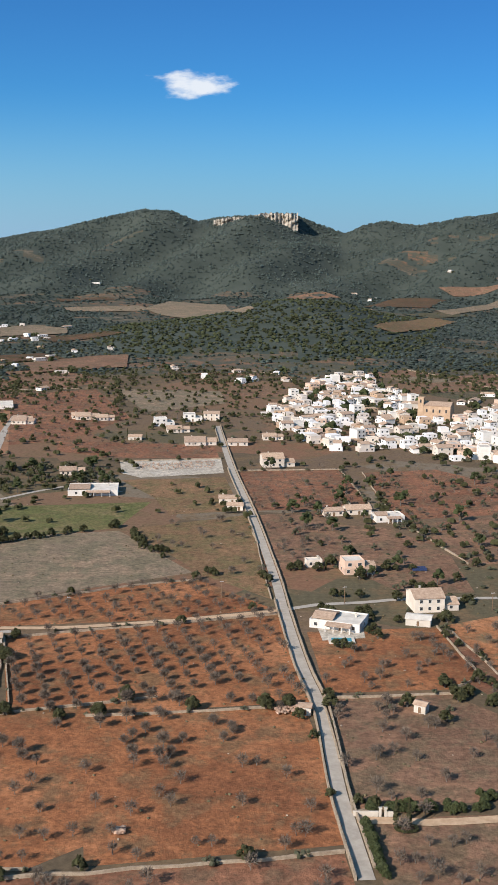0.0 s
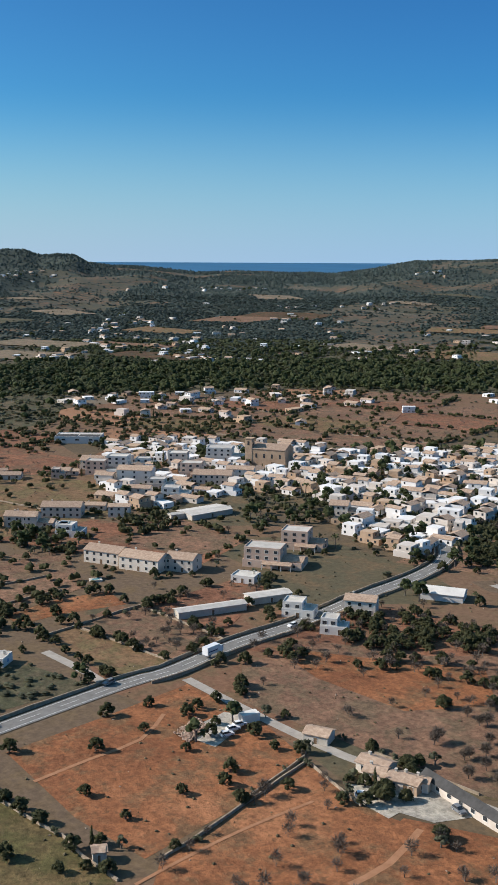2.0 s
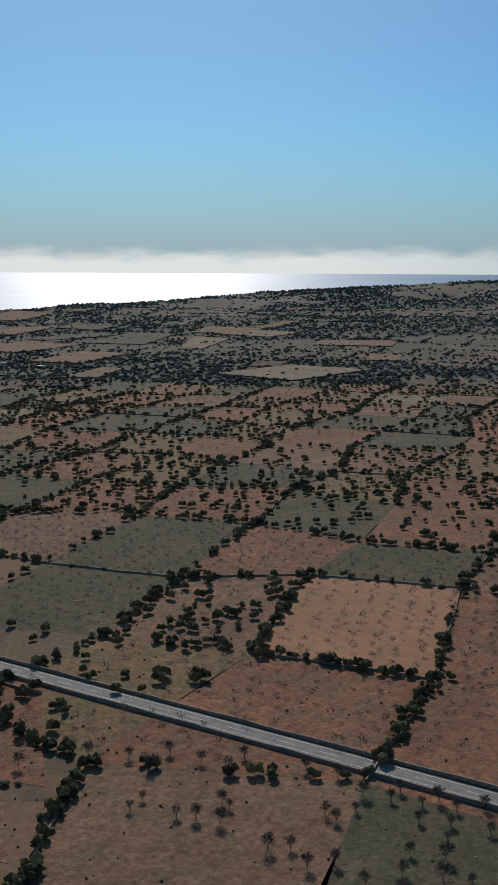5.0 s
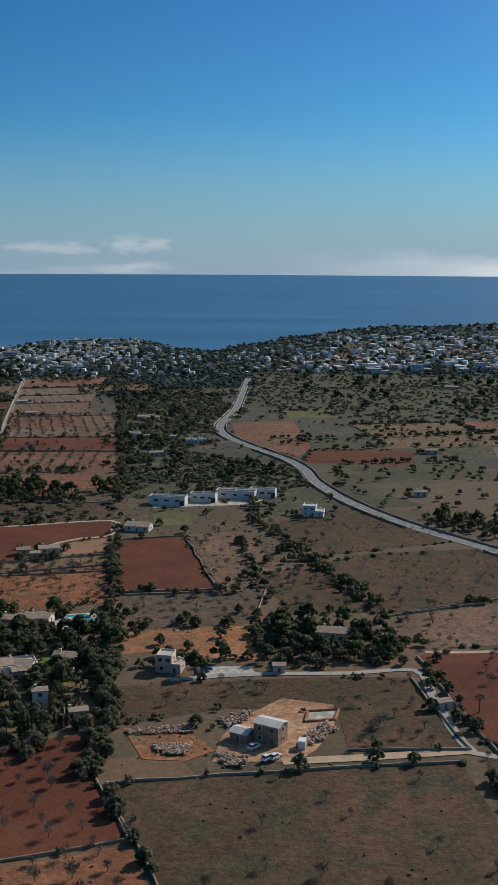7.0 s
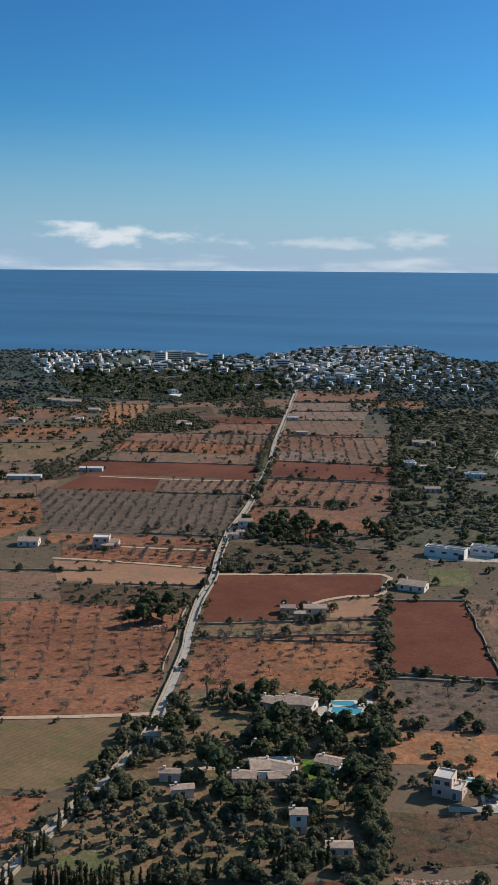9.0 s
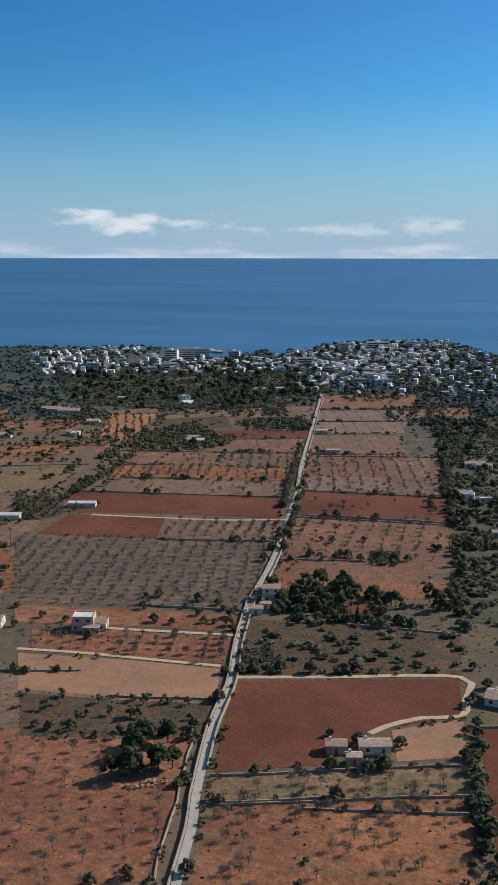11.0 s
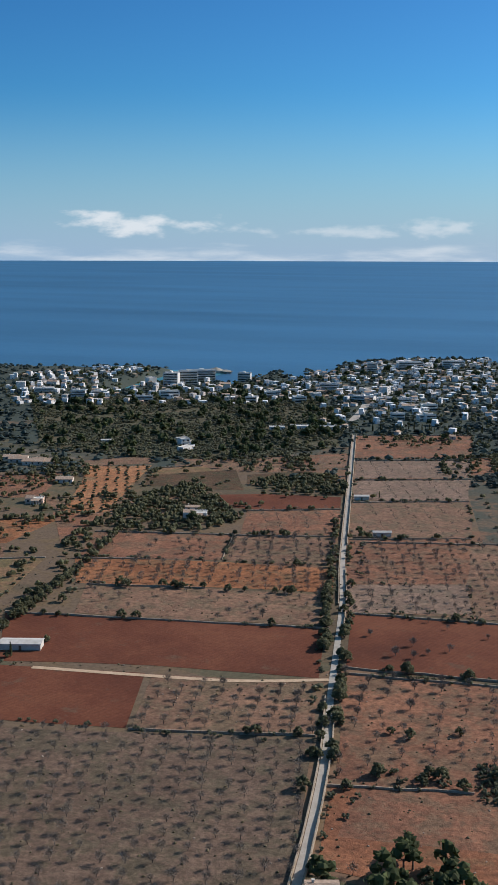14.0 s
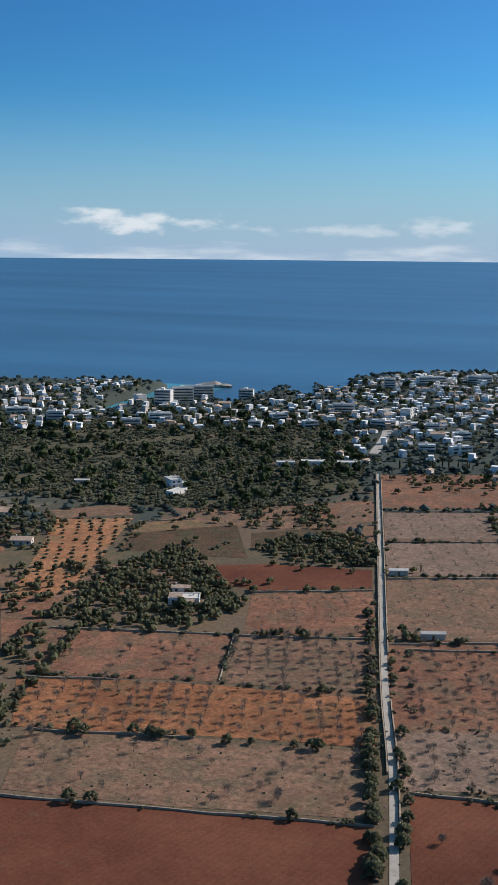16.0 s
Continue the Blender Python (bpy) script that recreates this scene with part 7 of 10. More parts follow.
def porch(parent, w, d, x):
    """A tiled terrace roof on posts before the house."""
    bm = bmesh.new()
    y0, y1 = -d / 2 - 3.0, -d / 2
    v_ = [bm.verts.new(c) for c in ((x - w / 2, y0, 2.3), (x + w / 2, y0, 2.3), (x + w / 2, y1, 2.9), (x - w / 2, y1, 2.9))]
    u_ = [bm.verts.new((*q.co.xy, q.co.z + 0.18)) for q in v_]
    bm.faces.new(u_)
    bm.faces.new(v_[::-1])
    for i in range(4):
        bm.faces.new((v_[i], v_[(i + 1) % 4], u_[(i + 1) % 4], u_[i]))
    part("terrace_roof", bm, M_TILE, parent)
    for k in range(4):
        px = x - w / 2 + 0.2 + (w - 0.4) * k / 3
        bm = bmesh.new()
        box(bm, px - 0.15, px + 0.15, y0 + 0.1, y0 + 0.4, -0.2, 2.35)
        part("post", bm, M_WHITE, parent)


def house(x, y, turn, w, d, storeys, style, windows=4):
    base = new("house" if style not in ("hut", "barn", "box", "stable", "works", "tent") else {"hut": "field_hut", "barn": "shed", "box": "container", "stable": "stable", "works": "workshop", "tent": "hall"}[style])
    wall = WALL_OF[style]
    DETAIL[0] = math.hypot(x, y) < 470 or math.hypot(x - 130, y + 400) < 260
    if not DETAIL[0]:
        windows = min(windows, 3)
    d = max(d, 3.0)
    h = storeys * STOREY if style not in ("hut", "barn", "box", "stable") else 2.6
    if style == "works":
        h = 4.6
    z0 = -0.4
    shade = M_BLUE if style == "bluish" else M_PANE
    if style in ("farm", "farmw", "stone", "old", "row", "hut", "barn", "stable", "tent", "site"):
        rise = {"barn": 0.6, "stable": 1.3, "tent": 1.6, "site": 0.7}.get(style, d * 0.17)
        bm = bmesh.new()
        split = style == "farm" and w > 14
        gabled_walls(bm, w * (0.66 if split else 1.0), d, z0, h, rise, -w * 0.17 if split else 0.0)
        body = part("wall", bm, wall, base)
        bm = bmesh.new()
        tiles = {"barn": M_FLAT, "stable": M_SHED, "tent": M_WHITE, "site": M_FLAT}.get(style, M_TILE)
        mw = w * 0.66 if style == "farm" and w > 14 else w
        gable(bm, mw, d, h, rise)
        if mw != w:
            bmesh.ops.translate(bm, verts=bm.verts, vec=(-w * 0.17, 0, 0))
        part("roof", bm, tiles, base)
        if mw != w:
            # a lower wing
            wing = w * 0.34
            bm = bmesh.new()
            gabled_walls(bm, wing, d * 0.8, z0, 2.5, d * 0.12, w * 0.33)
            part("wall", bm, wall, base)
            bm = bmesh.new()
            gable(bm, wing, d * 0.8, 2.5, d * 0.12)
            bmesh.ops.translate(bm, verts=bm.verts, vec=(w * 0.33, 0, 0))
            part("roof", bm, tiles, base)
            opening(base, "window", w * 0.33, -d * 0.4, 0.9, 1.2, 1.1, "f", shade)
        if style in ("farm", "farmw", "stone", "old", "row", "site"):
            n_open = windows if style != "row" else 8
            openings(base if mw == w else body, mw, d, storeys, 0.0, n_open, shade) if mw == w else None
            if mw != w:
                for s in range(storeys):
                    for k in (-0.36, -0.17, 0.02):
                        opening(base, "window", w * k, -d / 2, s * STOREY + 0.95, 1.1, 1.25, "f", shade)
            if style != "site":
                chimney(base, -w * 0.28, d * 0.12, h + rise * 0.8)
        elif style == "stable":
            for k in range(7):
                opening(base, "window", -w / 2 + w * (k + 0.5) / 7, -d / 2, 1.0, 1.4, 1.1, "f", M_PANE)
        elif style != "tent":
            opening(base, "door", 0, -d / 2, 0.05, 1.0, 1.9, "f", M_WOOD)
    elif style == "works":
        block(base, w, d, z0, h, wall)
        flat_top(base, w, d, h, wall)
        for x0, x1 in ((-w / 2 + 0.6, -w * 0.02), (w * 0.02, w / 2 - 0.6)):
            bm = bmesh.new()
            box(bm, x0, x1, -d / 2 + 0.6, d * 0.1, h + 0.08, h + 0.36)
            part("roof_sheet", bm, M_SHED, base)
        for k in range(3):
            opening(base, "window", -w * 0.3 + w * 0.3 * k, -d / 2, 2.2, 2.6, 1.1, "f", M_PANE)
        opening(base, "door", w * 0.42, -d / 2, 0.05, 2.6, 2.9, "f", M_SHED)
    elif style == "box":
        block(base, w, d, 0.0, 2.5, wall)
        for k in (-1, 1):
            bm = bmesh.new()
            box(bm, k * w / 2 - 0.06, k * w / 2 + 0.06, -d / 2 + 0.15, d / 2 - 0.15, 0.15, 2.3)
            part("door", bm, M_METAL, base)
    else:
        # flat-roofed blocks of different heights
        block(base, w, d, z0, STOREY, wall)
        flat_top(base, w, d, STOREY, wall)
        if storeys > 1:
            w2, x2 = w * 0.62, -w * 0.17
            z1 = storeys * STOREY
            block(base, w2, d * 0.92, STOREY + 0.06, z1, wall, x2)
            flat_top(base, w2, d * 0.92, z1, wall, x2)
            for s in range(1, storeys):
                for k in range(max(2, int(w2 / 3.6))):
                    n_ = max(2, int(w2 / 3.6))
                    opening(base, "window", x2 - w2 / 2 + w2 * (k + 0.5) / n_, -d * 0.46, s * STOREY + 0.9, 1.5, 1.3, "f", shade)
                opening(base, "window", x2 + w2 / 2, 0, s * STOREY + 0.9, 1.2, 1.2, "r", shade)
        openings(base, w, d, 1, 0.0, windows, shade)
        if style in ("villa", "pink") and w > 9:
            porch(base, w * 0.5, d, w * 0.1)
            bm = bmesh.new()
            gable(bm, w * 0.4, d * 0.7, STOREY + 0.5, 1.0)
            bmesh.ops.translate(bm, verts=bm.verts, vec=(-w * 0.27 if storeys == 1 else w * 0.3, 0, 0))
            part("roof", bm, M_TILE, base)
        chimney(base, w * 0.3, d * 0.2, STOREY + 0.4)
    base.matrix_basis = pose(x, y, level(x, y), 0, 0, turn)
    tagged(base, HOUSE_LABEL[style], "building" if style in ("works", "tent", "box") else ("shed" if style in ("hut", "barn", "stable") else "house"))
    FOOT.append((x, y, 0.5 * math.hypot(w, d) + 1.0))
    return base


def church(x, y, turn):
    base = new("church")
    bm = bmesh.new()
    gabled_walls(bm, 22, 16, -0.4, 11.5, 2.6)
    part("nave", bm, M_SANDSTONE, base)
    bm = bmesh.new()
    gable(bm, 22, 16, 11.5, 2.6)
    part("roof", bm, M_TILE, base)
    bm = bmesh.new()
    box(bm, -15.5, -10.8, -8.2, -3.4, -0.4, 17.5)
    box(bm, -15.8, -10.5, -8.5, -3.1, 17.5, 18.0)
    tower = part("bell_tower", bm, M_SANDSTONE, base)
    for k, (ox, oy, side) in enumerate(((-13.2, -8.2, "f"), (-15.5, -5.8, "l"), (-10.8, -5.8, "r"))):
        opening(base, "belfry_window", ox, oy, 13.6, 1.3, 2.6, side, M_PANE)
    for k in range(4):
        opening(base, "window", -8 + k * 5.2, -8, 6.0, 1.2, 2.6, "f", M_PANE)
    opening(base, "door", 3.0, -8, 0.1, 2.2, 3.6, "f", M_WOOD)
    base.matrix_basis = pose(x, y, level(x, y), 0, 0, turn)
    FOOT.append((x, y, 18))
    return tagged(base, "ochre sandstone church with a square bell tower", "church")


def pool(x, y, turn, w, d):
    base = new("swimming_pool")
    bm = bmesh.new()
    for x0, x1, y0, y1 in ((-w / 2 - 1, w / 2 + 1, -d / 2 - 1, -d / 2), (-w / 2 - 1, w / 2 + 1, d / 2, d / 2 + 1), (-w / 2 - 1, -w / 2, -d / 2, d / 2), (w / 2, w / 2 + 1, -d / 2, d / 2)):
        box(bm, x0, x1, y0, y1, 0.0, 0.66)
    part("coping", bm, M_RENDER, base)
    bm = bmesh.new()
    box(bm, -w / 2, w / 2, -d / 2, d / 2, 0.0, 0.58)
    part("water", bm, M_POOL, base)
    base.matrix_basis = pose(x, y, level(x, y), 0, 0, turn)
    FOOT.append((x, y, w * 0.7))
    return tagged(base, "blue swimming pool with pale stone edging", "pool")


def wheel(parent, x, y, r=0.33):
    bm = bmesh.new()
    bmesh.ops.create_cone(bm, cap_ends=True, segments=12, radius1=r, radius2=r, depth=0.24, matrix=Matrix.Translation((x, y, r + 0.5)) @ Matrix.Rotation(math.pi / 2, 4, "X"))
    tyre = part("wheel", bm, M_TYRE, parent)
    bm = bmesh.new()
    bmesh.ops.create_cone(bm, cap_ends=True, segments=10, radius1=r * 0.55, radius2=r * 0.55, depth=0.26, matrix=Matrix.Translation((x, y, r + 0.5)) @ Matrix.Rotation(math.pi / 2, 4, "X"))
    part("rim", bm, M_METAL, tyre)


def shell(profile, half, inset):
    """A body with a side outline and a roof narrower than its sills."""
    bm = bmesh.new()
    top = max(z for _, z in profile)
    a = [bm.verts.new((x, -half + inset * max(0, z - 1.3) / (top - 1.2), z)) for x, z in profile]
    b_ = [bm.verts.new((x, half - inset * max(0, z - 1.3) / (top - 1.2), z)) for x, z in profile]
    bm.faces.new(a)
    bm.faces.new(b_[::-1])
    n = len(a)
    for i in range(n):
        bm.faces.new((a[i], b_[i], b_[(i + 1) % n], a[(i + 1) % n]))
    bmesh.ops.recalc_face_normals(bm, faces=bm.faces)
    return bm


def car(x, y, turn, paint, label):
    base = new("car")
    part("body", shell(((-2.0, 0.75), (-2.05, 1.15), (-1.85, 1.4), (1.0, 1.4), (1.95, 1.25), (2.05, 0.95), (1.95, 0.72)), 0.85, 0.05), paint, base)
    part("cabin", shell(((-1.75, 1.38), (-1.5, 1.92), (0.2, 1.95), (0.95, 1.38)), 0.78, 0.16), M_PANE, base)
    part("roof", shell(((-1.5, 1.93), (-1.42, 2.0), (0.15, 2.02), (0.25, 1.95)), 0.66, 0.05), paint, base)
    for wx in (-1.25, 1.3):
        for wy in (-0.74, 0.74):
            wheel(base, wx, wy)
    base.matrix_basis = pose(x, y, level(x, y), 0, 0, turn)
    FOOT.append((x, y, 3))
    return tagged(base, label, "car")


def truck(x, y, turn):
    base = new("truck")
    bm = bmesh.new()
    box(bm, -4.2, 1.9, -1.2, 1.2, 1.45, 4.1)
    part("cargo_box", bm, M_CARWHITE, base)
    bm = shell(((2.1, 1.0), (2.1, 3.2), (3.3, 3.25), (3.75, 2.3), (3.8, 1.0)), 1.1, 0.12)
    part("cab", bm, M_CARWHITE, base)
    bm = bmesh.new()
    box(bm, 3.3, 3.85, -0.95, 0.95, 2.25, 2.95)
    part("windscreen", bm, M_PANE, base)
    bm = bmesh.new()
    box(bm, -4.2, 3.6, -0.6, 0.6, 1.05, 1.45)
    part("chassis", bm, M_CARGREY, base)
    for k in (-1.215, 1.215):
        bm = bmesh.new()
        box(bm, -3.6, 0.9, k - 0.012, k + 0.012, 2.3, 2.7)
        part("stripe", bm, M_CARBLUE, base)
    for wx in (-2.8, 2.8):
        for wy in (-0.95, 0.95):
            wheel(base, wx, wy, 0.48)
    base.matrix_basis = pose(x, y, level(x, y), 0, 0, turn)
    FOOT.append((x, y, 5))
    return tagged(base, "white box truck driving on the country road", "truck")


def rubble(corners, count, size):
    """Heaps of broken stone."""
    rng = np.random.default_rng(count)
    xs, ys = [p[0] for p in corners], [p[1] for p in corners]
    vs, fs = [], []
    for _ in range(count * 3):
        x, y = rng.uniform(min(xs), max(xs)), rng.uniform(min(ys), max(ys))
        if inside(corners, x, y):
            q = size * rng.uniform(0.3, 1.0)
            lump(vs, fs, (x, y, level(x, y) + 0.5 + q * 0.3), (q, q * rng.uniform(0.6, 1.2), q * rng.uniform(0.4, 0.8)), rng, 5)
    if vs:
        tagged(new("rubble", mesh_of("rubble", vs, fs, M_RUBBLE)), "heap of pale broken stone", "rubble", kind="stuff")


TOWN_SETS = {}


def town_models(style):
    """A few town houses to be repeated."""
    if style in TOWN_SETS:
        return TOWN_SETS[style]
    models = []
    kinds = (("white", 2, 10, 9), ("farm", 2, 11, 9), ("cube", 2, 9, 9), ("white", 3, 12, 10), ("farmw", 2, 9, 8), ("pink", 2, 12, 10), ("cube", 1, 10, 8), ("farmw", 1, 9, 8))
    if style == "resort":
        kinds = (("white", 2, 13, 10), ("white", 2, 10, 9), ("farmw", 2, 12, 9), ("white", 3, 16, 11), ("white", 1, 12, 9))
    for kind, storeys, w, d in kinds:
        models.append(house(0, 0, 0, w, d, storeys, kind, windows=2))
        FOOT.pop()
    TOWN_SETS[style] = [models, set()]
    return TOWN_SETS[style]


TOWN_LEFT = []


def town(corners, count, style):
    """Houses along the streets of a town, turned to its grid; the first of each model is moved into place and the rest copied."""
    models, used = town_models(style)
    rng = random.Random(len(corners) * 31 + count)
    xs, ys = [p[0] for p in corners], [p[1] for p in corners]
    placed, tries = [], 0
    gap = 9.0 if style == "inland" else 8.6
    while len(placed) < count and tries < count * 60:
        tries += 1
        x, y = rng.uniform(min(xs), max(xs)), rng.uniform(min(ys), max(ys))
        if not inside(corners, x, y) or level(x, y) < -4:
            continue
        if any(abs(x - a) < gap and abs(y - b_) < gap for a, b_ in placed) or any(math.hypot(x - a, y - b_) < r + 4 for a, b_, r in FOOT[:OWN_FOOT[0]]):
            continue
        placed.append((x, y))
        turn = rng.choice((19, 19, 109, 199, 289)) + rng.gauss(0, 8 if style == "inland" else 24)
        FOOT.append((x, y, 6.5 if style == "inland" else 5))
        if TOWN_COUNT[style] >= TOWN_MOST[style]:
            big = 1.0 if style == "inland" else 0.68
            TOWN_LEFT.append((x, y, turn, rng.uniform(6.5, 12) * big, rng.uniform(6, 9) * big, rng.choice((1, 1, 2, 2, 2) if style == "inland" else (1, 1, 2, 2)), style))
            continue
        TOWN_COUNT[style] += 1
        k = rng.randrange(len(models))
        m = pose(x, y, level(x, y), 0, 0, turn)
        if k in used:
            copy_thing(models[k], m)
        else:
            used.add(k)
            models[k].matrix_basis = m
            tagged(models[k], group="houses of the inland towns" if style == "inland" else "houses of the seaside resort")


TOWN_COUNT, TOWN_MOST = {"inland": 0, "resort": 0}, {"inland": 84, "resort": 14}
OWN_FOOT = [0]
# houses and farms
house(18, 683, 8, 20.4, 14.3, 2, 'farm')
house(-11, 577, 360, 9.6, 6.7, 1, 'farm')
house(43, 550, 10, 10.1, 7.0, 1, 'farm')
house(56, 555, 10, 13.0, 9.1, 1, 'farm')
house(70, 540, 10, 14.6, 10.2, 1, 'villa')
house(28, 456, 10, 6.7, 4.7, 1, 'cube')
house(46, 448, 10, 13.6, 9.5, 2, 'pink')
house(33, 380, 340, 18.4, 12.9, 1, 'villa')
house(70, 401, 8, 17.3, 12.1, 2, 'farm')
house(62, 382, 345, 8.9, 6.2, 1, 'barn')
house(51, 304, 330, 3.6, 2.5, 1, 'hut')
house(17, 302, 350, 3.6, 2.5, 1, 'hut')
house(-66, 843, 10, 15.6, 10.9, 2, 'white')
house(-45, 867, 5, 15.2, 10.6, 2, 'white')
house(-30, 873, 360, 12.6, 8.8, 2, 'farm')
house(-8, 757, 5, 13.7, 9.6, 1, 'farm')
house(17, 782, 5, 14.5, 10.2, 1, 'farm')
house(-106, 650, 8, 14.8, 10.4, 1, 'farm')
house(-86, 599, 5, 27.2, 19.1, 1, 'villa')
house(-135, 877, 10, 15.4, 10.7, 1, 'farm')
house(-175, 846, 360, 17.4, 12.2, 1, 'farm')
house(-34, 759, 5, 21.9, 15.3, 1, 'farm')
house(-53, 812, 8, 16.7, 11.7, 1, 'farm')
house(-81, 775, 360, 9.6, 6.7, 1, 'hut')
house(-7, 560, 360, 8.2, 5.7, 1, 'farm')
house(-392, 2823, 360, 22.9, 16.0, 1, 'white')
house(229, 2119, 360, 23.7, 16.6, 2, 'farm')
house(-147, 372, 13, 19.1, 13.4, 2, 'stone')
house(-130, 371, 13, 4.6, 3.2, 1, 'stone')
house(-118, 374, 3, 6.2, 4.4, 2, 'farm')
house(-104, 371, 8, 13.4, 9.4, 2, 'farm')
house(-114, 365, 8, 8.1, 5.7, 1, 'farm')
house(-157, 530, 8, 17.2, 12.1, 2, 'farmw')
house(-138, 526, 8, 12.5, 8.7, 1, 'farm')
house(-206, 627, 8, 17.0, 11.9, 2, 'pink')
house(-290, 938, 3, 42.3, 29.6, 2, 'white')
house(-224, 934, 13, 43.0, 30.1, 2, 'white')
house(-202, 738, 13, 17.7, 12.4, 1, 'farm')
house(-269, 769, 3, 18.7, 13.1, 1, 'farm')
house(-205, 469, 3, 9.0, 6.3, 1, 'farm')
house(-150, 311, 13, 10.8, 7.5, 1, 'farm')
house(-486, 1164, 13, 22.2, 15.6, 1, 'white')
house(-330, 1069, 13, 22.8, 16.0, 1, 'white')
house(-416, 1102, 13, 35.6, 25.0, 1, 'white')
house(-334, 884, 13, 19.2, 13.5, 1, 'farm')
house(-87, 358, 13, 7.1, 4.9, 1, 'hut')
house(-178, 858, 13, 14.4, 10.1, 1, 'farm')
house(-130, 873, 13, 18.1, 12.7, 1, 'farm')
house(-115, 867, 13, 15.2, 10.7, 1, 'farm')
house(-229, 331, 16, 13.8, 9.7, 2, 'farmw')
house(-303, 489, 21, 13.1, 9.2, 2, 'farm')
house(-205, 471, 21, 10.7, 7.5, 1, 'farm')
house(-153, 317, 16, 15.6, 10.9, 1, 'farm')
house(-137, 200, 26, 6.3, 4.4, 1, 'hut')
house(-383, 602, 16, 25.5, 17.8, 3, 'yellow')
house(-414, 589, 16, 16.1, 11.3, 2, 'white')
house(-458, 633, 16, 19.8, 13.9, 2, 'white')
house(-492, 656, 26, 16.6, 11.6, 2, 'white')
house(-392, 593, 26, 14.6, 10.2, 1, 'white')
house(-401, 519, 16, 19.9, 13.9, 2, 'bluish')
house(-218, 334, 46, 6.3, 4.4, 1, 'barn')
house(-355, 295, 36, 25.9, 13.0, 3, 'pink')
house(-369, 324, 36, 19.9, 11.9, 3, 'pink')
house(-404, 241, 26, 17.5, 10.5, 2, 'row')
house(-385, 248, 26, 19.0, 11.4, 2, 'row')
house(-374, 260, 31, 12.8, 10.2, 2, 'farm')
house(-344, 270, 31, 10.1, 8.1, 1, 'white')
house(-319, 261, 76, 17.3, 6.9, 1, 'barn')
house(-298, 259, 36, 12.0, 8.4, 2, 'white')
house(-276, 256, 36, 9.5, 6.7, 2, 'white')
house(-286, 279, 36, 11.7, 8.2, 2, 'farm')
house(-279, 317, 31, 16.4, 9.8, 1, 'tent')
house(-405, 384, 36, 14.4, 10.1, 2, 'farm')
house(-453, 251, 41, 12.8, 8.9, 2, 'white')
house(-214, 192, 26, 7.1, 5.7, 1, 'hut')
house(-181, 190, 26, 6.4, 5.2, 1, 'farm')
house(-188, 188, 26, 5.7, 4.6, 1, 'farm')
house(-177, 193, 26, 4.2, 3.4, 1, 'farm')
house(-184, 188, 26, 2.8, 2.3, 1, 'hut')
house(-482, 245, 46, 24.2, 9.7, 2, 'farm')
house(-320, 234, 76, 27.2, 5.4, 1, 'barn')
house(-448, 323, 81, 34.5, 4.1, 1, 'barn')
house(-236, 185, 81, 5.5, 2.7, 1, 'box')
house(-199, 113, 51, 2.5, 2.0, 1, 'hut')
house(-590, 349, 41, 21.0, 12.6, 2, 'farm')
house(-578, 314, 51, 8.1, 6.4, 2, 'pink')
house(-593, 290, 51, 13.3, 8.0, 1, 'farm')
house(-488, 129, 64, 12.4, 9.9, 2, 'bluish')
house(-486, 138, 64, 7.8, 6.2, 2, 'white')
house(-482, 175, 44, 11.7, 9.3, 2, 'farm')
house(-322, 148, 39, 9.0, 7.2, 1, 'bluish')
house(-523, 120, 64, 10.9, 8.7, 2, 'farm')
house(-519, 191, 44, 14.3, 8.6, 2, 'farm')
house(-552, 242, 54, 15.6, 6.3, 1, 'barn')
house(-199, 113, 64, 3.0, 2.4, 1, 'hut')
house(-634, 186, 64, 10.1, 7.1, 1, 'farm')
house(-635, 166, 64, 11.3, 7.9, 1, 'farm')
house(-616, 193, 64, 9.3, 6.5, 1, 'farm')
house(-608, 291, 64, 8.4, 5.9, 1, 'farm')
house(-587, 320, 64, 10.4, 7.3, 1, 'farm')
house(-672, 296, 64, 18.9, 9.5, 1, 'farm')
house(-573, 341, 44, 18.9, 10.4, 3, 'pink')
house(-578, 360, 44, 21.0, 11.5, 3, 'white')
house(-575, 375, 44, 14.1, 7.7, 2, 'white')
house(-553, 337, 44, 8.7, 4.8, 2, 'white')
house(-538, 343, 44, 20.3, 11.1, 3, 'farmw')
house(-504, 323, 44, 13.2, 7.3, 2, 'farm')
house(-516, 346, 44, 15.9, 8.8, 2, 'cube')
house(-492, 339, 44, 15.9, 8.8, 2, 'white')
house(-565, 396, 44, 19.3, 10.6, 3, 'cube')
house(-532, 383, 44, 20.6, 11.4, 3, 'pink')
house(-564, 430, 44, 26.8, 14.7, 3, 'white')
house(-511, 379, 44, 22.6, 12.4, 2, 'row')
house(-513, 401, 44, 16.5, 9.0, 2, 'farmw')
house(-584, 323, 49, 14.5, 8.0, 1, 'farm')
house(-484, 242, 49, 15.5, 8.5, 2, 'row')
house(-491, 268, 49, 20.2, 11.1, 2, 'row')
house(-493, 288, 49, 11.8, 6.5, 1, 'farm')
house(-472, 290, 49, 10.9, 6.0, 2, 'farm')
house(-683, 389, 49, 32.1, 17.7, 1, 'works')
house(-448, 326, 89, 25.3, 13.9, 1, 'barn')
house(-456, 250, 54, 9.8, 5.4, 2, 'white')
house(-551, 178, 79, 23.7, 13.0, 1, 'barn')
house(-518, 119, 64, 9.2, 5.1, 2, 'cube')
house(-638, 184, 74, 8.8, 4.8, 1, 'farm')
house(-630, 189, 54, 8.7, 4.8, 1, 'farm')
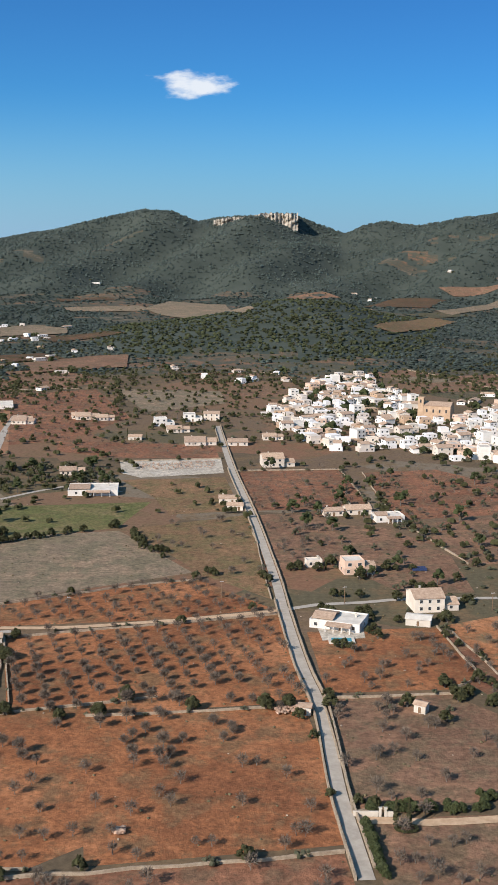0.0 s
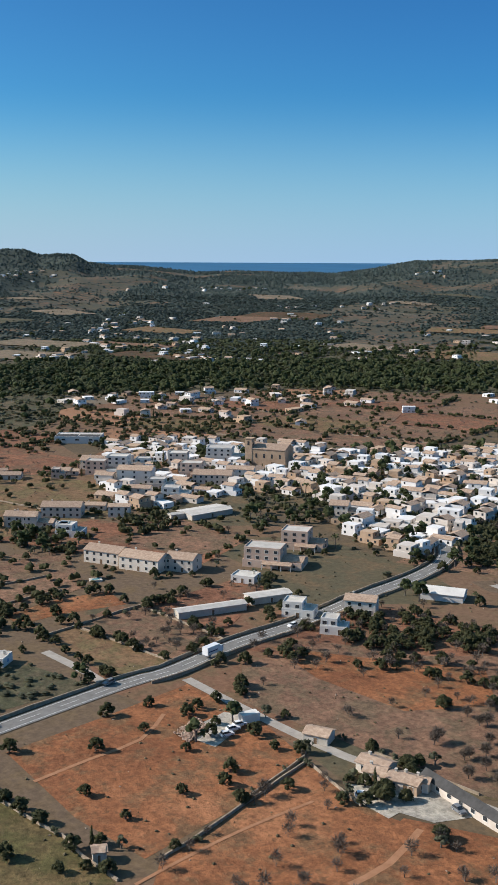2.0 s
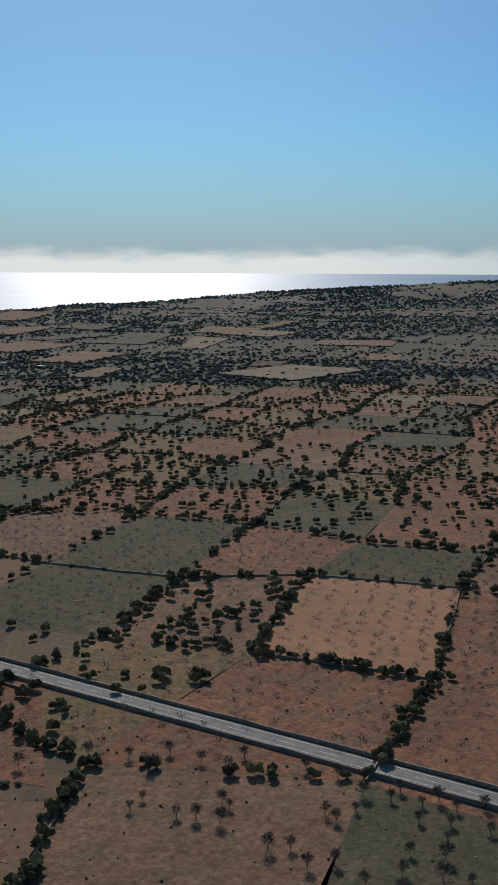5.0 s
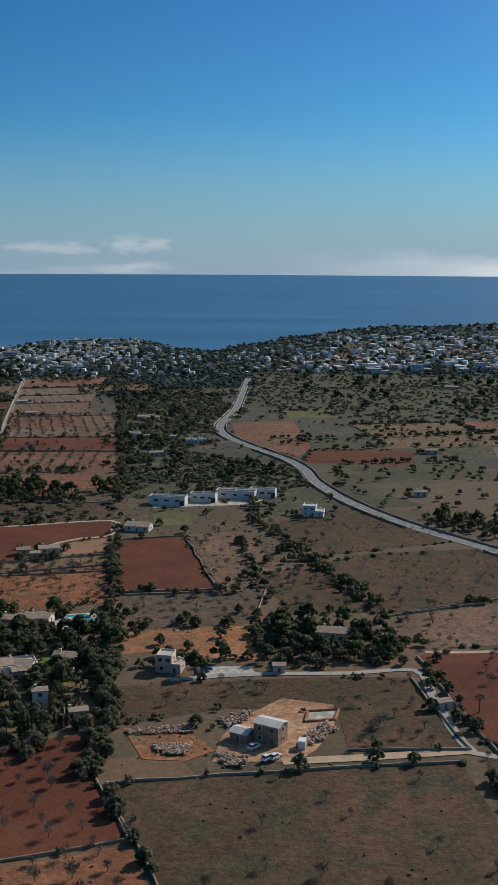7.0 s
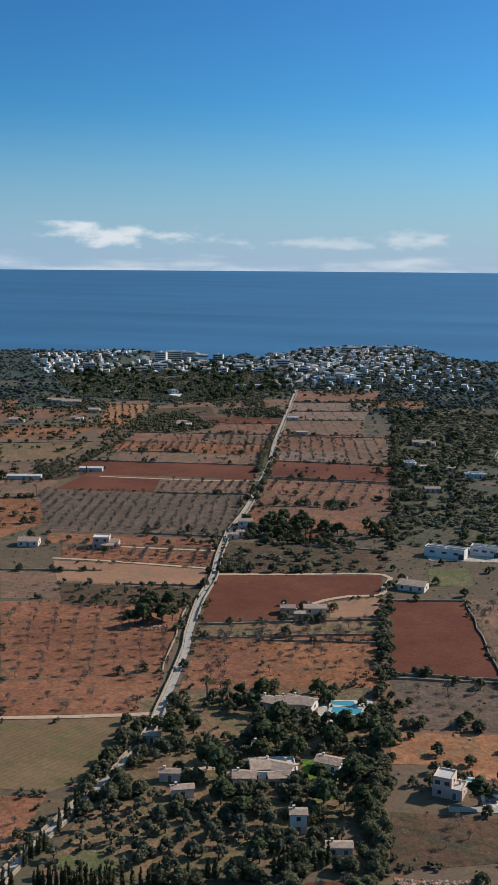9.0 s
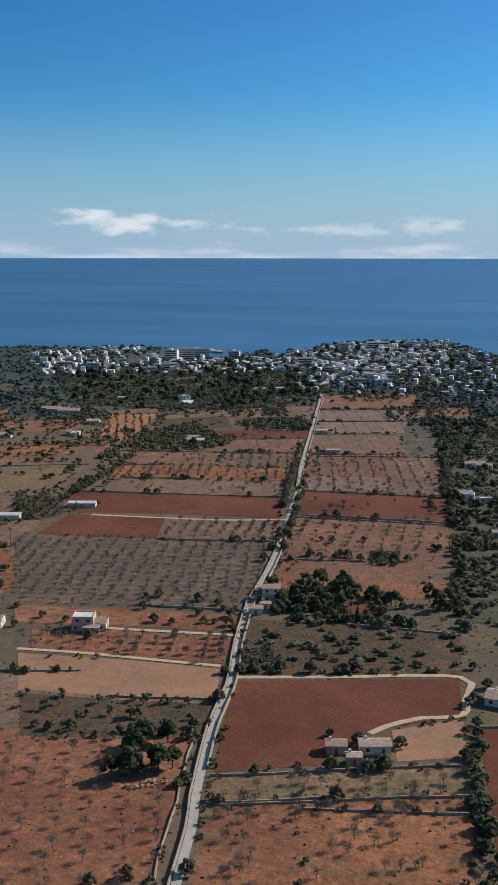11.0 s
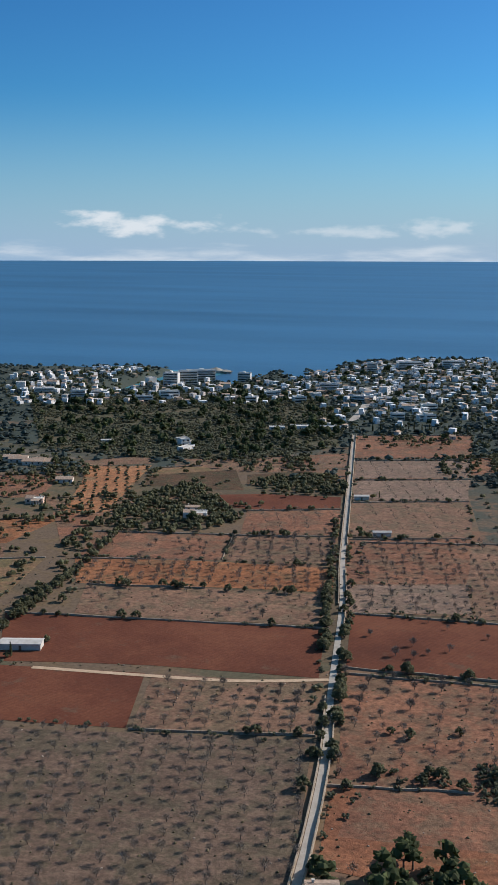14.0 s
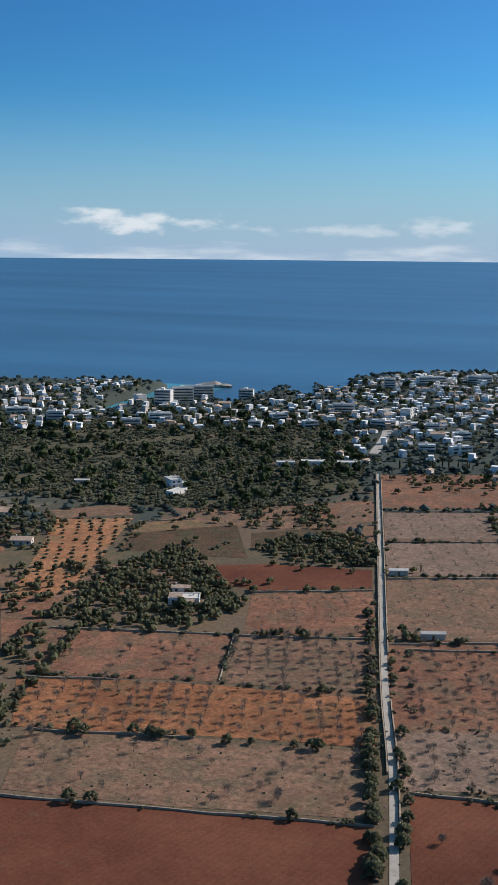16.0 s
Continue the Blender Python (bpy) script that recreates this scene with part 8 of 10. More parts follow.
house(-628, 163, 64, 9.9, 5.4, 1, 'farm')
house(-660, 291, 64, 23.0, 12.6, 1, 'farm')
house(-655, 180, 64, 8.6, 4.8, 1, 'white')
house(-571, 225, 64, 9.5, 5.2, 1, 'barn')
house(-554, 244, 64, 8.2, 4.5, 1, 'box')
house(-286, 55, 42, 10.2, 8.1, 2, 'stone')
house(-493, 135, 67, 14.3, 11.4, 2, 'bluish')
house(-527, 121, 67, 11.2, 9.0, 1, 'farm')
house(-557, 91, 67, 8.8, 7.0, 1, 'white')
house(-600, 108, 67, 10.7, 8.6, 2, 'farm')
house(-486, 176, 62, 11.7, 9.4, 2, 'farm')
house(-519, 191, 62, 12.5, 7.5, 2, 'farm')
house(-646, 55, 77, 9.3, 7.4, 1, 'farm')
house(-643, 37, 77, 9.2, 7.4, 1, 'farm')
house(-577, 43, 77, 8.9, 7.1, 2, 'farm')
house(-700, 29, 77, 9.2, 7.4, 1, 'farm')
house(-744, 22, 77, 12.8, 10.2, 1, 'farm')
house(-796, 40, 77, 8.9, 7.1, 1, 'farm')
house(-887, 23, 77, 8.0, 6.4, 2, 'farm')
house(-870, 9, 77, 13.1, 7.9, 1, 'farm')
house(-618, 158, 77, 8.6, 6.9, 1, 'farm')
house(-648, 181, 77, 8.3, 6.7, 1, 'farm')
house(-637, 190, 77, 7.5, 6.0, 1, 'farm')
house(-616, 192, 77, 7.3, 5.9, 1, 'farm')
house(-872, 218, 77, 10.1, 8.1, 1, 'farm')
house(-1019, 335, 77, 10.9, 8.7, 1, 'white')
house(-1058, 448, 77, 10.4, 8.3, 1, 'farm')
house(-625, 91, 77, 9.8, 7.8, 1, 'farm')
house(-1867, 259, 77, 24.8, 12.4, 1, 'white')
house(-1921, 349, 77, 39.7, 11.9, 1, 'white')
house(-532, 167, 97, 20.1, 10.1, 1, 'barn')
house(-1145, -78, 90, 29.2, 14.6, 1, 'farm')
house(-1013, -46, 90, 13.5, 9.4, 1, 'farm')
house(-881, 26, 90, 11.7, 8.2, 1, 'farm')
house(-850, -110, 90, 11.3, 7.9, 1, 'farm')
house(-673, -119, 90, 10.4, 7.3, 1, 'farm')
house(-653, -50, 90, 8.1, 5.7, 1, 'farm')
house(-616, 112, 90, 10.8, 7.6, 2, 'farm')
house(-420, 49, 15, 56, 10, 1, 'stable')
house(-215, 309, 7, 30, 17, 1, 'works')
house(-176, -459, 157, 8.6, 6.0, 1, 'farm')
house(-200, -453, 157, 7.2, 3.6, 1, 'barn')
house(-226, -416, 137, 13.6, 8.2, 2, 'farm')
house(-173, -456, 157, 10.1, 7.0, 1, 'farm')
house(-290, -586, 157, 20.1, 8.0, 1, 'farm')
house(-250, -613, 157, 23.8, 9.5, 1, 'white')
house(-225, -600, 157, 7.9, 5.5, 1, 'farm')
house(-246, -570, 157, 16.0, 4.8, 1, 'white')
house(-340, -898, 157, 16.7, 6.7, 1, 'white')
house(-240, -773, 157, 8.3, 4.1, 1, 'farm')
house(-122, -542, 157, 14.1, 7.0, 1, 'farm')
house(-142, -509, 157, 10.8, 5.4, 1, 'farm')
house(-99, -585, 150, 10.5, 5.6, 1, 'farm')
# houses and clearings in the scrub beside the lane
house(149, -863, 199, 9, 5, 1, 'white')
house(135, -849, 199, 8, 5, 1, 'pink')
house(98, -831, 199, 12, 5, 1, 'white')
house(155, -961, 199, 11, 6, 1, 'farm')
house(115, -848, 199, 7, 4, 1, 'farm')
house(117, -770, 199, 10, 5, 1, 'farm')
FOOT.append((125, -729, 9))
FOOT.append((113, -734, 9))
FOOT.append((101, -733, 8))
FOOT.append((129, -785, 9))
FOOT.append((141, -768, 6))
FOOT.append((112, -758, 8))
FOOT.append((152, -981, 12))
FOOT.append((131, -963, 8))
FOOT.append((87, -722, 8))
field("brown", ((136, -740), (126, -747), (98, -751), (78, -734), (79, -709), (124, -717)), walls='', lift=0.03)
field("brown", ((134, -791), (111, -792), (106, -758), (132, -758)), walls='', lift=0.03)
house(-131, -521, 157, 4.2, 3.4, 1, 'white')
house(-163, -517, 157, 6.0, 3.6, 1, 'white')
house(-153, -523, 160, 5.0, 3.2, 1, 'white')
house(11, -299, 154, 7.9, 5.5, 2, 'site')
house(19, -299, 154, 5.4, 4.8, 1, 'site')
house(2, -295, 174, 2.0, 1.6, 1, 'box')
house(47, -352, 174, 8.5, 6.8, 2, 'pink')
house(-7, -389, 174, 12.1, 7.3, 1, 'farm')
house(91, -547, 174, 12.5, 8.8, 1, 'farm')
house(103, -397, 174, 9.7, 6.8, 1, 'farm')
house(113, -394, 174, 8.4, 5.9, 1, 'farm')
house(97, -347, 174, 11.1, 7.8, 1, 'farm')
house(83, -356, 174, 7.6, 5.3, 1, 'farm')
house(85, -610, 172, 20.9, 7.3, 1, 'works')
house(66, -619, 172, 14.8, 5.9, 1, 'works')
house(48, -630, 172, 22.8, 9.1, 1, 'works')
house(33, -635, 172, 15.1, 6.0, 1, 'works')
house(3, -588, 174, 11.5, 8.1, 2, 'bluish')
house(-68, -1419, 184, 28.7, 11.5, 2, 'white')
house(-125, -1457, 184, 26.5, 13.2, 3, 'white')
house(-210, -1490, 184, 22.5, 11.2, 3, 'bluish')
house(11, -353, 184, 4.1, 2.9, 1, 'hut')
house(-40, -326, 204, 4.4, 2.2, 1, 'hut')
house(147, -857, 184, 8.9, 6.2, 1, 'white')
house(96, -833, 184, 10.3, 7.2, 1, 'white')
house(-79, -797, 184, 8.9, 5.4, 1, 'farm')
house(149, -955, 184, 11.8, 7.1, 1, 'farm')
house(-59, -645, 184, 7.3, 4.4, 1, 'farm')
house(-141, -1238, 184, 15.0, 9.0, 1, 'farm')
house(106, -396, 198, 10.6, 7.4, 1, 'farm')
house(98, -347, 203, 13.7, 9.6, 1, 'villa')
house(82, -318, 198, 4.4, 3.6, 2, 'farm')
house(106, -360, 198, 4.5, 3.6, 1, 'farm')
house(104, -339, 198, 6.5, 5.2, 1, 'farm')
house(140, -356, 198, 5.3, 2.6, 1, 'hut')
house(125, -334, 198, 5.9, 2.9, 1, 'farm')
house(118, -326, 208, 6.3, 2.5, 1, 'farm')
house(257, -569, 198, 13.7, 8.2, 2, 'pink')
house(297, -559, 198, 10.7, 8.5, 1, 'farm')
house(359, -759, 198, 16.1, 6.4, 1, 'barn')
house(476, -1210, 228, 12.8, 7.7, 2, 'white')
house(150, -860, 198, 8.4, 5.9, 1, 'white')
house(93, -830, 198, 10.3, 5.1, 1, 'white')
house(384, -998, 198, 8.4, 4.2, 1, 'farm')
house(533, -957, 198, 13.7, 6.8, 1, 'farm')
house(546, -1097, 198, 23.8, 9.5, 1, 'farm')
house(571, -1106, 198, 18.1, 7.2, 1, 'farm')
house(389, -717, 198, 23.2, 7.0, 1, 'barn')
house(156, -957, 198, 14.0, 7.0, 1, 'pink')
house(69, -310, 198, 6.5, 3.3, 1, 'farm')
house(125, -498, 199, 9.4, 5.6, 1, 'old')
house(136, -494, 199, 6.1, 4.9, 1, 'stone')
house(129, -488, 199, 4.4, 3.6, 1, 'stone')
house(200, -629, 199, 7.7, 6.2, 2, 'farm')
house(198, -615, 199, 4.4, 3.5, 1, 'farm')
house(199, -627, 199, 8.4, 5.9, 1, 'pink')
house(200, -608, 199, 5.7, 4.0, 1, 'farm')
house(377, -985, 199, 14.0, 8.4, 1, 'villa')
house(485, -986, 199, 11.1, 7.8, 1, 'pink')
house(497, -1046, 199, 11.2, 7.8, 1, 'farm')
house(565, -1099, 199, 13.1, 6.6, 1, 'farm')
house(546, -1102, 199, 14.8, 7.4, 1, 'farm')
house(263, -977, 199, 9.9, 3.0, 1, 'barn')
house(295, -1062, 199, 9.0, 2.7, 1, 'barn')
house(431, -1309, 199, 13.4, 8.0, 1, 'white')
house(413, -1320, 199, 17.5, 8.8, 1, 'white')
house(387, -1326, 199, 17.5, 8.7, 1, 'white')
house(540, -1196, 199, 9.6, 3.8, 1, 'barn')
house(468, -1190, 259, 16.7, 5.8, 1, 'white')
house(487, -1226, 229, 9.7, 4.8, 1, 'white')
# pools
pool(32.5, 362.9, -0, 7.0, 3.9)
pool(-144.2, 290.9, 26, 7.7, 4.2)
pool(-224.0, 359.7, 26, 4.5, 2.5)
pool(-328.2, 137.6, 64, 5.7, 3.1)
pool(-166.0, -464.9, 157, 6.7, 3.7)
pool(-235.9, -411.4, 157, 4.4, 2.4)
pool(42.9, -361.0, 184, 3.1, 1.7)
pool(81.7, -354.0, 198, 6.7, 3.7)
pool(90.1, -403.6, 198, 7.7, 4.2)
pool(185.9, -626.5, 199, 6.6, 3.6)
pool(-382.0, 221.8, 64, 3.3, 1.8)
pool(87.8, -398.5, 184, 9.8, 5.4)
# yards and lawns
field("gravel", ((-241, 164), (-245, 183), (-237, 188), (-228, 167)), walls='')
field("gravel", ((-190, 181), (-181, 188), (-173, 187), (-172, 176), (-183, 176)), walls='')
field("earth", ((26, -284), (25, -301), (17, -319), (9, -330), (-7, -326), (-7, -309), (-2, -294), (3, -286)), walls='')
field("orange", ((54, -304), (36, -306), (26, -291), (33, -284), (45, -284)), walls='')
field("gravel", ((99, -404), (82, -412), (77, -396), (95, -387)), walls='')
field("gravel", ((86, -362), (75, -363), (72, -351), (82, -349)), walls='')
field("lawn", ((92, -358), (87, -361), (81, -346), (87, -343)), walls='')
field("lawn", ((83, -342), (77, -344), (75, -339), (82, -335)), walls='')
field("lawn", ((92, -360), (86, -359), (82, -347), (88, -344)), walls='')
field("lawn", ((-229, 366), (-218, 369), (-213, 357), (-222, 352)), walls='')
field("gravel", ((98, -621), (29, -655), (25, -635), (40, -611), (92, -599)), walls='')
field("gravel", ((39, -355), (21, -357), (18, -350), (37, -347)), walls='')
field("gravel", ((24, 390), (42, 394), (41, 366), (26, 363)), walls='')
field("gravel", ((-284, 44), (-284, 52), (-275, 56), (-271, 51)), walls='')
field("gravel", ((-141, 367), (-120, 370), (-118, 358), (-144, 354)), walls='')
field("gravel", ((-238, 331), (-204, 340), (-200, 329), (-225, 319)), walls='')
field("green", ((90, -582), (71, -589), (65, -560), (84, -553)), walls='')
field("green", ((38, -1029), (-9, -1042), (-14, -986), (31, -974)), walls='')
field("gravel", ((193, -628), (182, -633), (179, -624), (191, -619)), walls='')
church(154, 889, -20)
church(-530, 440, 31)
# lawns and terraces that stay open
FOOT.append((85.0, -351.6, 7))
FOOT.append((87.7, -358.3, 5))
FOOT.append((89.6, -395.2, 8))
FOOT.append((94.1, -394.0, 5))
# towns
OWN_FOOT[0] = len(FOOT)
town(((13, 903), (70, 1153), (123, 1212), (141, 1063), (163, 880), (220, 967), (260, 970), (184, 680), (157, 682), (138, 696), (97, 746), (60, 723), (47, 755), (17, 857)), 260, 'inland')
town(((-627, 378), (-663, 404), (-632, 446), (-586, 486), (-524, 513), (-469, 586), (-419, 569), (-362, 463), (-330, 381), (-330, 350), (-370, 355), (-445, 400), (-479, 380), (-477, 335), (-473, 307), (-509, 305)), 300, 'inland')
town(((-474, 562), (-491, 641), (-458, 653), (-416, 612), (-390, 520), (-422, 505)), 50, 'inland')
town(((-568, 262), (-624, 236), (-655, 264), (-647, 303)), 8, 'inland')
town(((860, -1564), (793, -1728), (664, -1685), (575, -1568), (509, -1699), (459, -1913), (332, -2005), (269, -1478), (304, -1427), (350, -1447), (432, -1513), (525, -1433), (628, -1394), (731, -1356)), 460, 'resort')
town(((536, -1791), (427, -1984), (259, -1825), (177, -1596), (121, -1738), (-25, -2223), (-378, -2489), (-241, -1564), (-46, -1411), (121, -1354), (252, -1303), (396, -1324)), 520, 'resort')
town(((-417, -2243), (-592, -2498), (-614, -2077), (-542, -1765), (-365, -1474), (-264, -1419)), 110, 'resort')
house(-164.2, 194.6, -8, 29.7, 3.4, 1, 'stable')
house(-191, 191, 13, 8.7, 6.1, 1, 'farm')
house(-179, 191, 13, 6.5, 5.2, 1, 'stone')
# vehicles
truck(-283.6, 208.0, 102)
car(-231.2, 173.3, 80, M_CARWHITE, 'white panel van parked on gravel')
car(-233.0, 176.9, 80, M_CARWHITE, 'white panel van parked on gravel')
car(-234.2, 180.2, 80, M_CARWHITE, 'white panel van parked on gravel')
car(-288.7, 247.3, -86, M_CARWHITE, 'small white car on the road')
car(-283.4, 167.4, -79, M_CARGREY, 'dark car on the road')
car(15.2, -292.7, -127, M_CARWHITE, 'white car parked at a building site')
car(11.1, -285.9, -127, M_CARWHITE, 'white car parked at a building site')
car(9.0, -286.8, -127, M_CARWHITE, 'white car parked at a building site')
car(35.0, -351.0, -155, M_CARBLUE, 'blue car parked on gravel')
car(-182.9, -403.8, 125, M_CARGREY, 'dark car at a junction')
car(-117.0, 357.8, 5, M_CARGREY, 'grey car in a farmyard')
# rubble
rubble(((27, -312), (20, -319), (16, -316), (24, -306)), 126, 0.78)
rubble(((4, -293), (1, -304), (-5, -313), (-8, -307), (-2, -297)), 162, 0.78)
rubble(((26, -289), (16, -288), (17, -281), (22, -281)), 126, 0.6)
rubble(((53, -302), (34, -308), (33, -302), (51, -299)), 252, 0.54)
rubble(((44, -293), (33, -295), (33, -287), (41, -287)), 162, 0.66)
rubble(((-242, 163), (-246, 174), (-239, 173), (-234, 162)), 216, 0.54)
car(-182.8, 178.2, 53, M_CARWHITE, 'white car parked in a farmyard')
car(-163.4, 191.0, -11, M_CARGREY, 'grey car parked beside a long farm shed')
rubble(((8, 305), (17, 308), (16, 302), (9, 300)), 60, 0.8)
rubble(((-71, 683), (-22, 693), (-19, 670), (-66, 661)), 140, 0.7)
rubble(((-127, 323), (-123, 330), (-119, 322), (-124, 318)), 50, 0.9)
rubble(((-31, 235), (-28, 236), (-28, 233), (-30, 233)), 10, 1.2)
rubble(((187, -452), (178, -462), (175, -459), (185, -450)), 50, 0.7)


# ---- hotels, islet, coves, poles and other single things ----
def hotel(x, y, turn, w, d, storeys):
    """A long white hotel: one block, a parapet and a balcony with its band of glass on each storey."""
    base = new("hotel")
    h = storeys * 2.9
    bm = bmesh.new()
    box(bm, -w / 2, w / 2, -d / 2, d / 2, -0.5, h)
    part("wall", bm, M_WHITE, base)
    bm = bmesh.new()
    box(bm, -w / 2 - 0.15, w / 2 + 0.15, -d / 2 - 0.15, -d / 2 + 0.1, h + 0.01, h + 0.9)
    box(bm, -w / 2 - 0.15, w / 2 + 0.15, d / 2 - 0.1, d / 2 + 0.15, h + 0.01, h + 0.9)
    part("parapet", bm, M_WHITE, base)
    bm = bmesh.new()
    box(bm, -w * 0.12, w * 0.05, -d * 0.2, d * 0.25, h + 0.02, h + 2.2)
    part("roof_room", bm, M_WHITE, base)
    for s in range(storeys):
        z = s * 2.9
        bm = bmesh.new()
        box(bm, -w / 2 + 0.8, w / 2 - 0.8, -d / 2 - 0.04, -d / 2 + 0.02, z + 0.9, z + 2.1)
        part("window_band", bm, M_PANE, base)
        if s:
            bm = bmesh.new()
            box(bm, -w / 2 + 0.3, w / 2 - 0.3, -d / 2 - 1.3, -d / 2 - 0.05, z - 0.12, z + 0.06)
            box(bm, -w / 2 + 0.3, w / 2 - 0.3, -d / 2 - 1.3, -d / 2 - 1.2, z + 0.07, z + 0.85)
            part("balcony", bm, M_WHITE, base)
    base.matrix_basis = pose(x, y, level(x, y), 0, 0, turn)
    tagged(base, "white seaside hotel with rows of balconies", "hotel", "hotels of the resort")
    FOOT.append((x, y, max(w, d) * 0.5))


hotel(640, -1561, 189, 17.1, 12.0, 5)
hotel(634, -1642, 203, 31.7, 9.5, 4)
hotel(630, -1587, 207, 22.1, 9.9, 5)
hotel(587, -1663, 191, 15.9, 9.5, 4)
hotel(675, -1452, 181, 18.9, 9.4, 2)
hotel(689, -1427, 202, 15.5, 9.3, 3)
hotel(743, -1450, 209, 21.4, 10.7, 2)
hotel(614, -1429, 203, 18.2, 6.4, 2)
hotel(597, -1454, 213, 20.5, 7.2, 3)
hotel(450, -1759, 192, 13.2, 9.1, 4)
hotel(413, -1815, 210, 34.0, 10.2, 3)
hotel(362, -1848, 195, 29.1, 8.7, 3)
hotel(455, -1571, 198, 21.8, 8.7, 3)
hotel(401, -1509, 179, 23.3, 9.3, 2)
hotel(343, -1403, 194, 13.4, 8.0, 2)
hotel(317, -1406, 214, 16.9, 8.4, 2)
hotel(377, -1505, 204, 17.0, 8.5, 2)
hotel(358, -1506, 210, 14.0, 7.0, 2)
hotel(326, -1472, 208, 15.3, 7.6, 2)
hotel(501, -1509, 217, 15.7, 7.9, 2)
hotel(508, -1464, 183, 12.1, 8.5, 2)
hotel(463, -1483, 215, 13.1, 9.2, 2)


def islet():
    """A low dark rock in the mouth of the bay."""
    rng = np.random.default_rng(8)
    vs, fs = [], []
    for cx, cy, q, h in ((0, 0, 15, 9), (-13, 3, 12, 6.5), (13, -2, 12, 6), (22, 0, 8, 3.5)):
        lump(vs, fs, (cx, cy, 0), (q, q * 0.6, h), rng, 9)
    ob = new("rock_islet", mesh_of("rock_islet", vs, fs, M_ROCK))
    ob.matrix_basis = pose(672, -1788, SEA_Z, 0, 0, 20)
    tagged(ob, "small dark rocky islet off the shore", "islet", kind="structure")


islet()


def shallows(corners):
    bm = bmesh.new()
    vs = [bm.verts.new((x, y, SEA_Z + 0.25)) for x, y in corners]
    bm.faces.new(vs)
    bmesh.ops.triangulate(bm, faces=bm.faces)
    for f_ in bm.faces:
        if f_.normal.z < 0:
            f_.normal_flip()
    ob = part("shallow_water", bm, M_SHALLOW, None)
    tagged(ob, "turquoise shallow water in a cove", "water", kind="structure")


M_SHALLOW = water("shallow_water", (0.05, 0.24, 0.29), 0.3, 0.2, 0.07)
shallows(((655, -1600), (690, -1540), (745, -1600), (745, -1800), (660, -1800)))


def utility_pole(x, y, turn, high=7.5):
    base = new("utility_pole")
    bm = bmesh.new()
    bmesh.ops.create_cone(bm, cap_ends=True, segments=8, radius1=0.16, radius2=0.1, depth=high)
    bmesh.ops.translate(bm, verts=bm.verts, vec=(0, 0, high / 2 - 0.3))
    part("pole", bm, M_WOOD, base)
    bm = bmesh.new()
    box(bm, -0.8, 0.8, -0.16, -0.1, high - 0.9, high - 0.78)
    part("crossarm", bm, M_METAL, base)
    for k in (-0.7, 0.0, 0.7):
        bm = bmesh.new()
        bmesh.ops.create_cone(bm, cap_ends=True, segments=6, radius1=0.06, radius2=0.04, depth=0.2)
        bmesh.ops.translate(bm, verts=bm.verts, vec=(k, -0.13, high - 0.67))
        part("insulator", bm, M_CARWHITE, base)
    base.matrix_basis = pose(x, y, level(x, y), 0, 0, turn)
    tagged(base, "weathered wooden utility pole beside a lane", "pole", "utility poles")


for x, y, turn in ((36.9, 404, 10), (-65.4, 388.6, 10), (352.7, -667.8, 30), (-10, 410, 10), (92, 398, 10), (-118, 372, 10)):
    utility_pole(x, y, turn)


def solar_array(x, y, turn):
    base = new("solar_array")
    for r in range(2):
        for k in range(6):
            bm = bmesh.new()
            box(bm, -0.5, 0.5, -0.85, 0.85, 0, 0.05)
            ob = part("panel", bm, M_SOLAR, base)
            ob.matrix_basis = pose((k - 2.5) * 1.06, r * 2.3, 0.85, 32, 0, 0)
        for k in (-2.6, 0.0, 2.6):
            bm = bmesh.new()
            box(bm, k - 0.05, k + 0.05, r * 2.3 + 0.5, r * 2.3 + 0.6, -0.2, 1.2)
            part("leg", bm, M_METAL, base)
    base.matrix_basis = pose(x, y, level(x, y), 0, 0, turn)
    tagged(base, "two rows of dark blue solar panels on a steel rack", "solar panels")


M_SOLAR = speckled("solar_cells", (0.02, 0.03, 0.07), (0.035, 0.05, 0.11), 2.0, 0.15, 0.6, 0.0)
solar_array(72.4, 449, 5)


def gate_wall():
    base = new("gate_wall")
    for x0, x1, h in ((25.5, 31.5, 1.3), (33.6, 36.0, 1.3)):
        bm = bmesh.new()
        box(bm, x0, x1, 242.8, 243.2, -0.2, h)
        part("wall", bm, M_RENDER, base)
    for x in (31.9, 33.2):
        bm = bmesh.new()
        box(bm, x - 0.3, x + 0.3, 242.7, 243.3, -0.2, 2.1)
        box(bm, x - 0.38, x + 0.38, 242.62, 243.38, 2.1, 2.25)
        part("pillar", bm, M_RENDER, base)
    tagged(base, "pale rendered entrance wall with two gate pillars", "wall", kind="structure")


gate_wall()


def clipped_bed(x, y):
    rng = np.random.default_rng(3)
    vs, fs = [], []
    for k in range(26):
        t = 2 * math.pi * k / 26
        lump(vs, fs, (math.cos(t) * 2.5, math.sin(t) * 1.5, 0.4), (0.5, 0.5, 0.5), rng, 5)
        leaf_sprays(vs, fs, (math.cos(t) * 2.5, math.sin(t) * 1.5, 0.45), (0.5, 0.5, 0.45), 6, 0.2, rng)
    ob = new("clipped_hedge", mesh_of("clipped_hedge", vs, fs, M_LEAF))
    ob.matrix_basis = pose(x, y, 0.2, 0, 0, 0)
    tagged(ob, "round clipped dark green hedge in a drive", "hedge")


clipped_bed(37.3, 236.5)


